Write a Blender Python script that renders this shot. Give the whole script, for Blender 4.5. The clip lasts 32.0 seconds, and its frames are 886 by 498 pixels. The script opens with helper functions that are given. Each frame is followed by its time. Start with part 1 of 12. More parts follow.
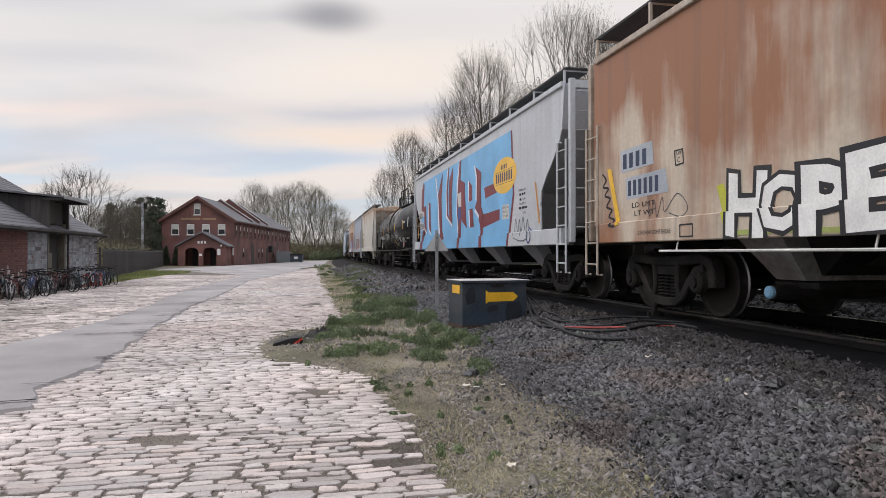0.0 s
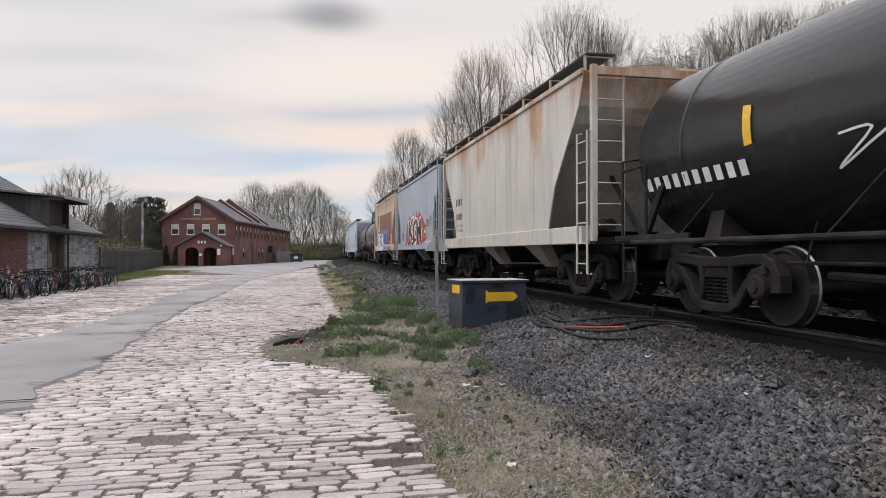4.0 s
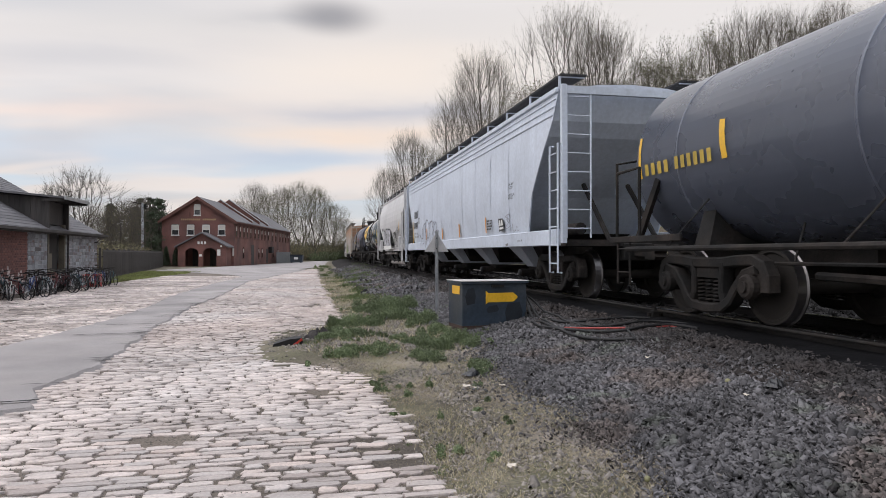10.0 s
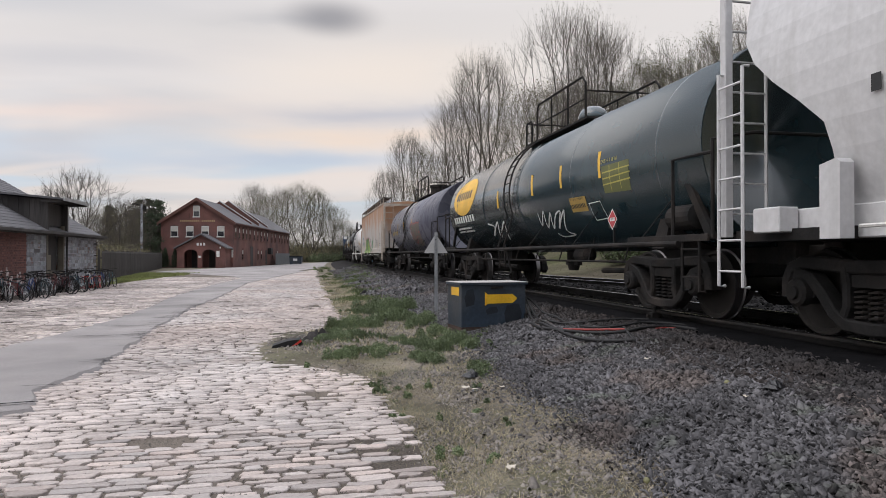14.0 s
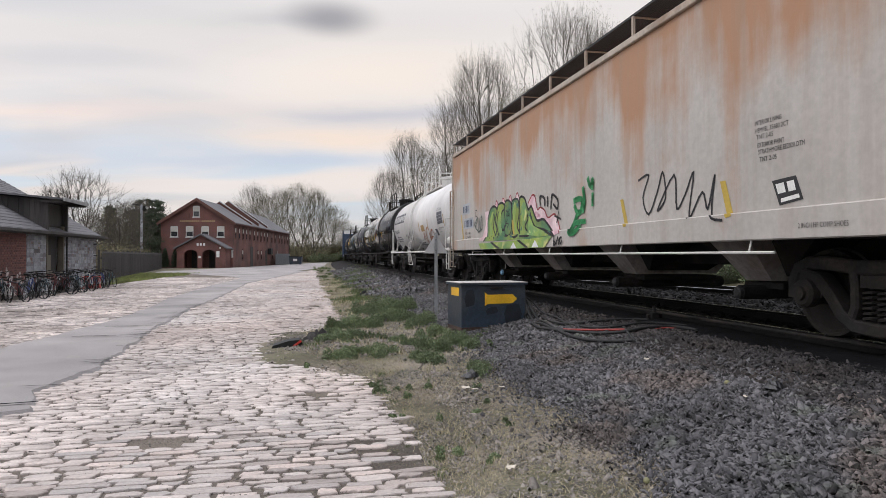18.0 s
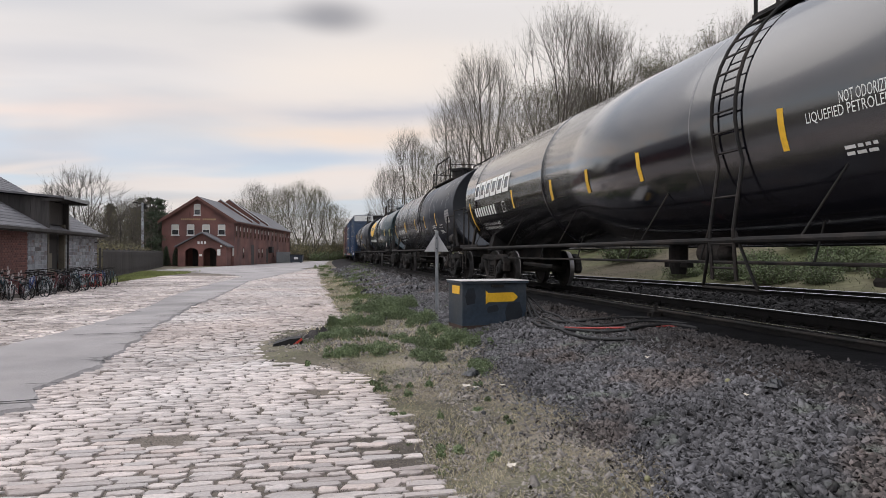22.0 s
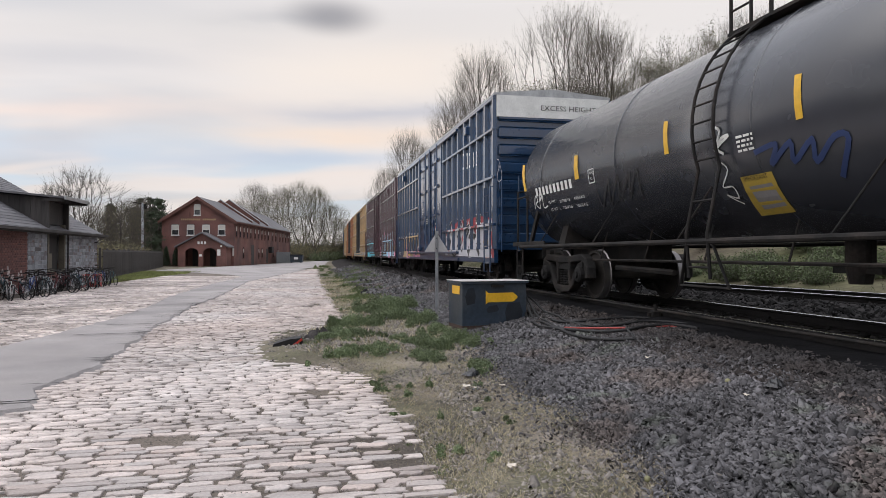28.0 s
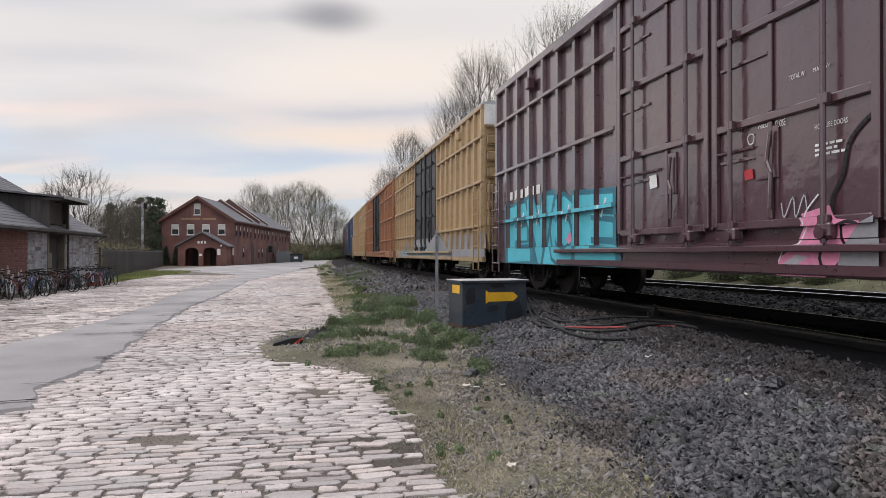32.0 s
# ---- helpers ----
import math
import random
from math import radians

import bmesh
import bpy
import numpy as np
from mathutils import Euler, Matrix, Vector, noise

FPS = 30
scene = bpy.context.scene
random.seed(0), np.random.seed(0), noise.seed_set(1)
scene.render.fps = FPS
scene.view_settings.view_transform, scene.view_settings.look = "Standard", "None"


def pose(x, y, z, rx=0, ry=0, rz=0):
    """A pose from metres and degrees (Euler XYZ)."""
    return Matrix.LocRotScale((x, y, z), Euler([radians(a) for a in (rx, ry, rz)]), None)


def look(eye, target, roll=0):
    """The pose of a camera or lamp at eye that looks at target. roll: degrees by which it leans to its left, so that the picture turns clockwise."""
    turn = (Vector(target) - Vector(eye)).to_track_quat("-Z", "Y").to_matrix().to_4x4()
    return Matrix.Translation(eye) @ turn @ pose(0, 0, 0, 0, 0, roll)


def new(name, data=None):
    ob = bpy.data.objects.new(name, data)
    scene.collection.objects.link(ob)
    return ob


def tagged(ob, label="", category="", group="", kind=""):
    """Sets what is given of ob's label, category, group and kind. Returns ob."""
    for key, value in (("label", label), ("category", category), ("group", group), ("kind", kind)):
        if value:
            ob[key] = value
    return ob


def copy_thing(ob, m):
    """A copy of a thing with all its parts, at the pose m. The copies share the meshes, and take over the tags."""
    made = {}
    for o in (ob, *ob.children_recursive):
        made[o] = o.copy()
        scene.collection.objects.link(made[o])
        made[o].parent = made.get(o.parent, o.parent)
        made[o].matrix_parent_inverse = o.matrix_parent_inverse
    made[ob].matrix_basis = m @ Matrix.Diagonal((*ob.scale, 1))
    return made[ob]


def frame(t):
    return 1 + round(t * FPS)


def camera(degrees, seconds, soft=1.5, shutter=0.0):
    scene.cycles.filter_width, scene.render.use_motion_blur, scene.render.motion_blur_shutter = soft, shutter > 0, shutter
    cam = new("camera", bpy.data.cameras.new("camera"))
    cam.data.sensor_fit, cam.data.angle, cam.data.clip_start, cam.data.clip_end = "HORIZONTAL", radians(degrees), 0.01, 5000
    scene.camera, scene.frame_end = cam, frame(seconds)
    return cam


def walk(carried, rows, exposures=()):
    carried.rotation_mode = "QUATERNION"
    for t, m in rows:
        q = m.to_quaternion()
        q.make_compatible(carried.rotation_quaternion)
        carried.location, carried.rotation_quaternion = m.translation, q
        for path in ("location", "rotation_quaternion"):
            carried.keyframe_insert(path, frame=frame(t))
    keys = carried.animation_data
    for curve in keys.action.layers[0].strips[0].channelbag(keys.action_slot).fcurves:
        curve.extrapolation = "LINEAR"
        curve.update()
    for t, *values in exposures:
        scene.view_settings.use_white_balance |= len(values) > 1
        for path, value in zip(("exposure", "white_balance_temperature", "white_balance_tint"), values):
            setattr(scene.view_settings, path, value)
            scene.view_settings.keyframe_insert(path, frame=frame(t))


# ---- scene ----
from mathutils.geometry import tessellate_polygon

cam = camera(66.76, 32.0, soft=0.5)
EYE_Z = 1.4


def eye_row(t, up, right=0.0):
    """A hand-held phone that only nods a little: turns in degrees from its rest."""
    return (t, pose(0, 0, EYE_Z, 90.376 + up, 0, -right))


walk(cam, [eye_row(0.0, 0), eye_row(3.5, 0), eye_row(5.5, -0.09), eye_row(7.0, -0.08), eye_row(7.6, 0.0),
           eye_row(9.0, 0.05), eye_row(11.0, 0.06), eye_row(11.6, 0.145, 0.03), eye_row(12.5, 0.19, 0.07),
           eye_row(13.5, 0.19, 0.07), eye_row(14.5, 0.15, 0.06), eye_row(17.0, 0.19, 0.07), eye_row(19.5, 0.19, 0.07),
           eye_row(20.2, 0.14, 0.04), eye_row(21.5, 0.06), eye_row(23.5, 0.0), eye_row(25.5, 0.0), eye_row(27.5, 0.05),
           eye_row(29.3, 0.04), eye_row(30.0, 0.0), eye_row(32.0, 0.0)],
     exposures=((0.0, 0.0), (9.0, 0.0), (10.5, -0.04), (12.0, -0.12), (14.5, -0.08), (17.0, 0.0), (20.0, -0.04), (21.0, -0.08), (23.0, 0.02), (25.5, 0.02), (28.0, 0.0), (32.0, 0.0)))

# ---- the track's line: arc length s from the foot of the camera, heading h ----
RAIL_Z = 0.552
TRACK_D, HEAD0, BEND, BEND2 = 6.306, -0.20951, 0.00022554, 4.2687e-6
T0 = Vector((math.sin(HEAD0), math.cos(HEAD0)))
N0 = Vector((math.cos(HEAD0), -math.sin(HEAD0)))


def heading(s):
    return HEAD0 + BEND * s + BEND2 * s * s / 2


def track(s, off=0.0):
    """Point of the centreline at s; off metres towards the camera's side."""
    n = 24
    x, y = TRACK_D * N0.x, TRACK_D * N0.y
    for i in range(n + 1):
        w = (1 if i in (0, n) else 4 if i % 2 else 2) / 3 / n * s
        a = heading(s * i / n)
        x, y = x + w * math.sin(a), y + w * math.cos(a)
    e = heading(s)
    return x - off * math.cos(e), y + off * math.sin(e)


def beside(x, y):
    """Along-track distance and distance from the centreline (positive on the camera's side)."""
    a = x * T0.x + y * T0.y
    b = x * N0.x + y * N0.y
    return a, TRACK_D + BEND * a * a / 2 + BEND2 * a ** 3 / 6 - b


def from_track(a, q):
    b = TRACK_D + BEND * a * a / 2 + BEND2 * a ** 3 / 6 - q
    return a * T0.x + b * N0.x, a * T0.y + b * N0.y


# ---- the train's way: metres run since the start ----
SPEEDS = ((0.0, 8.913), (4.5, 9.168), (10.0, 9.210), (16.0, 9.120), (22.0, 9.113), (32.0, 9.331))


def run(t):
    d = 0.0
    for (t0, v0), (t1, v1) in zip(SPEEDS, SPEEDS[1:]):
        u = min(max(t - t0, 0.0), t1 - t0)
        d += u * (v0 + (v1 - v0) * u / (t1 - t0) / 2)
    return d


# ---- sky and sun ----
LAYERS = ((0.0, 0.30, 0.70, 0.16, (0.81, 0.765, 0.75), 0.75), (0.42, 0.33, 0.38, 0.14, (0.84, 0.80, 0.79), 0.7), (-0.56, 0.295, 0.28, 0.030, (0.58, 0.575, 0.61), 0.65),
          (-0.42, 0.345, 0.50, 0.030, (0.72, 0.69, 0.68), 0.5), (-0.06, 0.27, 0.24, 0.055, (0.92, 0.82, 0.74), 0.75),
          (-0.10, 0.208, 0.17, 0.018, (0.53, 0.54, 0.61), 0.75), (-0.14, 0.175, 0.22, 0.014, (0.93, 0.75, 0.62), 0.75),
          (-0.24, 0.143, 0.22, 0.014, (0.53, 0.60, 0.72), 0.70), (-0.58, 0.214, 0.18, 0.013, (0.89, 0.74, 0.68), 0.6),
          (-0.60, 0.155, 0.22, 0.034, (0.62, 0.65, 0.73), 0.55), (-0.30, 0.105, 0.25, 0.016, (0.84, 0.77, 0.74), 0.5),
          (0.18, 0.30, 0.16, 0.08, (0.80, 0.76, 0.74), 0.6), (-0.24, 0.352, 0.09, 0.012, (0.50, 0.50, 0.53), 0.5))


def make_world():
    world = bpy.data.worlds.new("overcast_sky")
    scene.world = world
    world.use_nodes = True
    nt = world.node_tree
    nt.nodes.clear()

    def node(kind, **vals):
        n = nt.nodes.new(kind)
        for k, v in vals.items():
            n.inputs[k].default_value = v
        return n

    def maths(op, a, b=None, c=None):
        n = nt.nodes.new("ShaderNodeMath")
        n.operation = op
        for i, v in enumerate((a, b, c)):
            if v is None:
                continue
            if isinstance(v, (int, float)):
                n.inputs[i].default_value = v
            else:
                nt.links.new(v, n.inputs[i])
        return n.outputs[0]

    def blend(fac, a, b):
        n = nt.nodes.new("ShaderNodeMix")
        n.data_type = "RGBA"
        for i, v in ((0, fac), (6, a), (7, b)):
            if isinstance(v, (float, tuple)):
                n.inputs[i].default_value = v
            else:
                nt.links.new(v, n.inputs[i])
        return n.outputs[2]

    tc = node("ShaderNodeTexCoord")
    sep = node("ShaderNodeSeparateXYZ")
    nt.links.new(tc.outputs["Generated"], sep.inputs[0])
    x, y, z = sep.outputs
    lift = maths("ADD", maths("MAXIMUM", z, 0.0), 0.12)
    comb = node("ShaderNodeCombineXYZ")
    nt.links.new(maths("MULTIPLY", maths("DIVIDE", x, lift), 0.55), comb.inputs[0])
    nt.links.new(maths("DIVIDE", y, lift), comb.inputs[1])

    def clouds(scale, detail, lo, hi, off):
        mp = node("ShaderNodeMapping")
        mp.inputs["Location"].default_value = off
        nt.links.new(comb.outputs[0], mp.inputs[0])
        no = node("ShaderNodeTexNoise", Scale=scale, Detail=detail, Roughness=0.5, Distortion=0.4)
        nt.links.new(mp.outputs[0], no.inputs["Vector"])
        ra = node("ShaderNodeMapRange")
        ra.interpolation_type = "SMOOTHSTEP"
        ra.inputs[1].default_value, ra.inputs[2].default_value = lo, hi
        nt.links.new(no.outputs[0], ra.inputs[0])
        return ra.outputs[0]

    sky = node("ShaderNodeTexSky")
    sky.sky_type, sky.sun_disc = "NISHITA", False
    sky.sun_elevation, sky.sun_rotation = SUN_UP, SUN_ROUND
    scaled = nt.nodes.new("ShaderNodeVectorMath")
    scaled.operation = "SCALE"
    scaled.inputs[3].default_value = 0.12
    nt.links.new(sky.outputs[0], scaled.inputs[0])
    cloud = blend(clouds(0.85, 4, 0.36, 0.66, (3.1, 0.4, 0)), (0.83, 0.78, 0.765, 1), (0.54, 0.545, 0.58, 1))
    # low warm breaks and pale blue gaps between the layers
    low = maths("SUBTRACT", 1.0, maths("MULTIPLY", maths("ABSOLUTE", maths("SUBTRACT", z, 0.16)), 7.0))
    low = maths("MAXIMUM", low, 0.0)
    cloud = blend(maths("MULTIPLY", low, clouds(1.3, 3, 0.42, 0.62, (0.3, 5.2, 0))), cloud, (0.92, 0.77, 0.68, 1))
    low2 = maths("MAXIMUM", maths("SUBTRACT", 1.0, maths("MULTIPLY", maths("ABSOLUTE", maths("SUBTRACT", z, 0.12)), 11.0)), 0.0)
    cloud = blend(maths("MULTIPLY", low2, clouds(1.0, 3, 0.45, 0.60, (7.3, 1.2, 0))), cloud, (0.56, 0.68, 0.80, 1))
    mixed = blend(0.10, cloud, scaled.outputs[0])
    # long flat layers of cloud over the end of the drive: bearing, rise, half length, half depth, colour, weight
    ahead = maths("MAXIMUM", y, 0.05)
    wav = node("ShaderNodeTexNoise", Scale=5.0, Detail=4.0, Roughness=0.55)
    stretch = node("ShaderNodeMapping")
    stretch.inputs["Scale"].default_value = (0.8, 0.8, 3.5)
    nt.links.new(tc.outputs["Generated"], stretch.inputs[0])
    nt.links.new(stretch.outputs[0], wav.inputs["Vector"])
    ripple = maths("SUBTRACT", wav.outputs[0], 0.5)
    bearing = maths("ADD", maths("DIVIDE", x, ahead), maths("MULTIPLY", ripple, 0.25))
    rise = maths("ADD", maths("DIVIDE", z, ahead), maths("MULTIPLY", ripple, 0.045))
    for a0, e0, la, le, col, weight in LAYERS:
        da = maths("MULTIPLY", maths("SUBTRACT", bearing, a0), 1.0 / la)
        de = maths("MULTIPLY", maths("SUBTRACT", rise, e0), 1.0 / le)
        far = maths("ADD", maths("MULTIPLY", da, da), maths("MULTIPLY", de, de))
        mixed = blend(maths("MULTIPLY", maths("POWER", 2.718, maths("MULTIPLY", far, -1.0)), weight), mixed, (*col, 1))
    # one small dark cloud high in the view
    dark = nt.nodes.new("ShaderNodeVectorMath")
    dark.operation = "SUBTRACT"
    nt.links.new(tc.outputs["Generated"], dark.inputs[0])
    dark.inputs[1].default_value = (-0.155, 0.927, 0.330)
    sq = nt.nodes.new("ShaderNodeVectorMath")
    sq.operation = "MULTIPLY"
    nt.links.new(dark.outputs[0], sq.inputs[0])
    sq.inputs[1].default_value = (15.0, 10.0, 40.0)
    ln = nt.nodes.new("ShaderNodeVectorMath")
    ln.operation = "LENGTH"
    nt.links.new(sq.outputs[0], ln.inputs[0])
    puff = node("ShaderNodeMapRange")
    puff.interpolation_type = "SMOOTHSTEP"
    puff.inputs[1].default_value, puff.inputs[2].default_value = 1.3, 0.1
    nt.links.new(ln.outputs["Value"], puff.inputs[0])
    mixed = blend(maths("MULTIPLY", puff.outputs[0], 0.75), mixed, (0.27, 0.27, 0.30, 1))
    # an overcast vault is brighter overhead than low down
    vault = nt.nodes.new("ShaderNodeVectorMath")
    vault.operation = "SCALE"
    nt.links.new(mixed, vault.inputs[0])
    nt.links.new(maths("ADD", 1.0, maths("MULTIPLY", maths("MAXIMUM", maths("SUBTRACT", z, 0.34), 0.0), 1.8)), vault.inputs[3])
    # the cloud is thinner and brighter round the hidden sun
    dot = nt.nodes.new("ShaderNodeVectorMath")
    dot.operation = "DOT_PRODUCT"
    nt.links.new(tc.outputs["Generated"], dot.inputs[0])
    dot.inputs[1].default_value = SUN_DIR
    glow = maths("POWER", maths("MAXIMUM", dot.outputs["Value"], 0.0), 1.6)
    lit = nt.nodes.new("ShaderNodeVectorMath")
    lit.operation = "SCALE"
    nt.links.new(vault.outputs[0], lit.inputs[0])
    nt.links.new(maths("ADD", 1.0, maths("MULTIPLY", glow, 0.5)), lit.inputs[3])
    high = node("ShaderNodeMapRange")
    high.inputs[1].default_value, high.inputs[2].default_value = 0.30, 0.75
    nt.links.new(z, high.inputs[0])
    cool = nt.nodes.new("ShaderNodeMix")
    cool.data_type, cool.blend_type = "RGBA", "MULTIPLY"
    nt.links.new(high.outputs[0], cool.inputs[0])
    nt.links.new(lit.outputs[0], cool.inputs[6])
    cool.inputs[7].default_value = (0.95, 1.0, 1.06, 1)
    mixed = cool.outputs[2]
    back = node("ShaderNodeBackground", Strength=SKY_LIGHT)
    nt.links.new(mixed, back.inputs[0])
    out = node("ShaderNodeOutputWorld")
    nt.links.new(back.outputs[0], out.inputs[0])


SUN_UP, SUN_ROUND, SKY_LIGHT = radians(52), radians(-112), 1.05
SUN_DIR = (math.sin(SUN_ROUND) * math.cos(SUN_UP), math.cos(SUN_ROUND) * math.cos(SUN_UP), math.sin(SUN_UP))
make_world()
sun = new("sun", bpy.data.lights.new("sun", "SUN"))
sun.data.energy, sun.data.angle, sun.data.color = 0.68, radians(55), (1.0, 0.93, 0.85)
sun.matrix_world = look([30 * v for v in SUN_DIR], (0, 0, 0))
scene.view_settings.exposure = 0.0


# ---- materials ----
def mat(name, col, rough=0.6, metal=0.0, vary=0.25, scales=(1.5, 30.0), bump=0.15, bscale=60.0, second=None, share=0.5,
        edge=0.12, stretch=(1, 1, 1), spec=0.5, third=None, island=0.0, rough_vary=0.1):
    """A surface: base colour varied at two scales, an optional second and third colour in patches, grain in relief."""
    m = bpy.data.materials.new(name)
    m.use_nodes = True
    nt = m.node_tree
    bs = nt.nodes["Principled BSDF"]
    tc = nt.nodes.new("ShaderNodeTexCoord")
    info = nt.nodes.new("ShaderNodeObjectInfo")
    shift = nt.nodes.new("ShaderNodeVectorMath")
    shift.operation = "MULTIPLY_ADD"
    comb = nt.nodes.new("ShaderNodeCombineXYZ")
    for i in range(3):
        nt.links.new(info.outputs["Random"], comb.inputs[i])
    nt.links.new(comb.outputs[0], shift.inputs[0])
    shift.inputs[1].default_value = (37.0, 53.0, 71.0)
    st = nt.nodes.new("ShaderNodeVectorMath")
    st.operation = "MULTIPLY"
    st.inputs[1].default_value = stretch
    nt.links.new(tc.outputs["Object"], st.inputs[0])
    nt.links.new(st.outputs[0], shift.inputs[2])

    def noise_at(scale, detail=3.0):
        n = nt.nodes.new("ShaderNodeTexNoise")
        n.inputs["Scale"].default_value, n.inputs["Detail"].default_value = scale, detail
        nt.links.new(shift.outputs[0], n.inputs["Vector"])
        return n.outputs[0]

    def ramp(v, lo, hi):
        n = nt.nodes.new("ShaderNodeMapRange")
        n.inputs[1].default_value, n.inputs[2].default_value = lo, hi
        nt.links.new(v, n.inputs[0])
        return n.outputs[0]

    def blend(fac, a, b, how="MIX"):
        n = nt.nodes.new("ShaderNodeMix")
        n.data_type, n.blend_type = "RGBA", how
        for i, v in ((0, fac), (6, a), (7, b)):
            if isinstance(v, (float, tuple)):
                n.inputs[i].default_value = v
            else:
                nt.links.new(v, n.inputs[i])
        return n.outputs[2]

    full = (*col, 1.0)
    base = full
    if second:
        base = blend(ramp(noise_at(scales[0] * 0.8, 5.0), share - edge, share + edge), base, (*second, 1.0))
    if third:
        base = blend(ramp(noise_at(scales[0] * 2.7, 5.0), 0.60, 0.68), base, (*third, 1.0))
    big, small = noise_at(scales[0]), noise_at(scales[1], 2.0)
    lo, hi = 1 - vary, 1 + vary
    tone = blend(ramp(big, 0.3, 0.7), (lo, lo, lo, 1.0), (hi, hi, hi, 1.0))
    tone2 = blend(ramp(small, 0.3, 0.7), (1 - vary * 0.7,) * 3 + (1.0,), (1 + vary * 0.7,) * 3 + (1.0,))
    c = blend(1.0, blend(1.0, base, tone, "MULTIPLY"), tone2, "MULTIPLY")
    if island:
        geo = nt.nodes.new("ShaderNodeNewGeometry")
        t3 = blend(geo.outputs["Random Per Island"], (1 - island,) * 3 + (1.0,), (1 + island,) * 3 + (1.0,))
        c = blend(1.0, c, t3, "MULTIPLY")
        t4 = blend(info.outputs["Random"], (1 - island,) * 3 + (1.0,), (1 + island,) * 3 + (1.0,))
        c = blend(1.0, c, t4, "MULTIPLY")
    nt.links.new(c, bs.inputs["Base Color"])
    r = ramp(small, 0.2, 0.8)
    rr = nt.nodes.new("ShaderNodeMapRange")
    rr.inputs[3].default_value, rr.inputs[4].default_value = max(rough - rough_vary, 0.03), min(rough + rough_vary, 1.0)
    nt.links.new(r, rr.inputs[0])
    nt.links.new(rr.outputs[0], bs.inputs["Roughness"])
    bs.inputs["Metallic"].default_value = metal
    bs.inputs["Specular IOR Level"].default_value = spec
    if bump:
        b = nt.nodes.new("ShaderNodeBump")
        b.inputs["Strength"].default_value, b.inputs["Distance"].default_value = bump, 0.01
        nt.links.new(noise_at(bscale, 4.0), b.inputs["Height"])
        nt.links.new(b.outputs[0], bs.inputs["Normal"])
    return m


def streaked(name, paint, stain, top, low, amount, rough=0.5, dirt=(0.10, 0.085, 0.075), dent=0.0, spec=0.5):
    """Painted steel with a stain colour, often rust, in streaks thickest at the roof edge; top and low are heights over
    the rail.
    """
    m = mat(name, paint, rough, vary=0.10, scales=(0.7, 14.0), bump=dent or 0.08, bscale=3.4 if dent else 30.0, spec=spec, rough_vary=0.04)
    nt = m.node_tree
    bs = nt.nodes["Principled BSDF"]
    if dent:
        bs.inputs["Coat Weight"].default_value, bs.inputs["Coat Roughness"].default_value = 1.0, 0.07
        nt.links.new(bs.inputs["Normal"].links[0].from_socket, bs.inputs["Coat Normal"])
    was = bs.inputs["Base Color"].links[0].from_socket
    tc = nt.nodes.new("ShaderNodeTexCoord")
    mp = nt.nodes.new("ShaderNodeMapping")
    mp.inputs["Scale"].default_value = (1.1, 1.1, 0.13)
    nt.links.new(tc.outputs["Object"], mp.inputs[0])
    no = nt.nodes.new("ShaderNodeTexNoise")
    no.inputs["Scale"].default_value, no.inputs["Detail"].default_value, no.inputs["Roughness"].default_value = 1.3, 7.0, 0.62
    nt.links.new(mp.outputs[0], no.inputs["Vector"])
    blot = nt.nodes.new("ShaderNodeTexNoise")
    blot.inputs["Scale"].default_value, blot.inputs["Detail"].default_value = 0.55, 5.0
    nt.links.new(tc.outputs["Object"], blot.inputs["Vector"])
    sep = nt.nodes.new("ShaderNodeSeparateXYZ")
    nt.links.new(tc.outputs["Object"], sep.inputs[0])
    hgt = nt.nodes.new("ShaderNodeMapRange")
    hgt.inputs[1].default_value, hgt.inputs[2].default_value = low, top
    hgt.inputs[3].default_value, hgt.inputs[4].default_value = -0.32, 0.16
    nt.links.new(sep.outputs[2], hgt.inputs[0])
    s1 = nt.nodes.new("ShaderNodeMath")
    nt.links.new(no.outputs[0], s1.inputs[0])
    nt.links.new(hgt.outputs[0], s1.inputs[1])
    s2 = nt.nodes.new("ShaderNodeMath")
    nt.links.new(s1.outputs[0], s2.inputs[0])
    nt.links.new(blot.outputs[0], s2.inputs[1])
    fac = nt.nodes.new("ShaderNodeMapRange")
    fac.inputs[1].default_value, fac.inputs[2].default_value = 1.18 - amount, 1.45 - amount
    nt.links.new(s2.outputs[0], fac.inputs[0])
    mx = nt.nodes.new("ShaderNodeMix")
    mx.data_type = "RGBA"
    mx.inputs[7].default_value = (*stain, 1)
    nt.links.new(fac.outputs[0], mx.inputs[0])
    nt.links.new(was, mx.inputs[6])
    # road dirt in thin vertical runs
    no2 = nt.nodes.new("ShaderNodeTexNoise")
    mp2 = nt.nodes.new("ShaderNodeMapping")
    mp2.inputs["Scale"].default_value = (6.0, 6.0, 0.35)
    nt.links.new(tc.outputs["Object"], mp2.inputs[0])
    no2.inputs["Scale"].default_value, no2.inputs["Detail"].default_value = 1.0, 4.0
    nt.links.new(mp2.outputs[0], no2.inputs["Vector"])
    f2 = nt.nodes.new("ShaderNodeMapRange")
    f2.inputs[1].default_value, f2.inputs[2].default_value, f2.inputs[4].default_value = 0.5, 0.8, 0.45
    nt.links.new(no2.outputs[0], f2.inputs[0])
    mx2 = nt.nodes.new("ShaderNodeMix")
    mx2.data_type = "RGBA"
    mx2.inputs[7].default_value = (*dirt, 1)
    nt.links.new(f2.outputs[0], mx2.inputs[0])
    nt.links.new(mx.outputs[2], mx2.inputs[6])
    nt.links.new(mx2.outputs[2], bs.inputs["Base Color"])
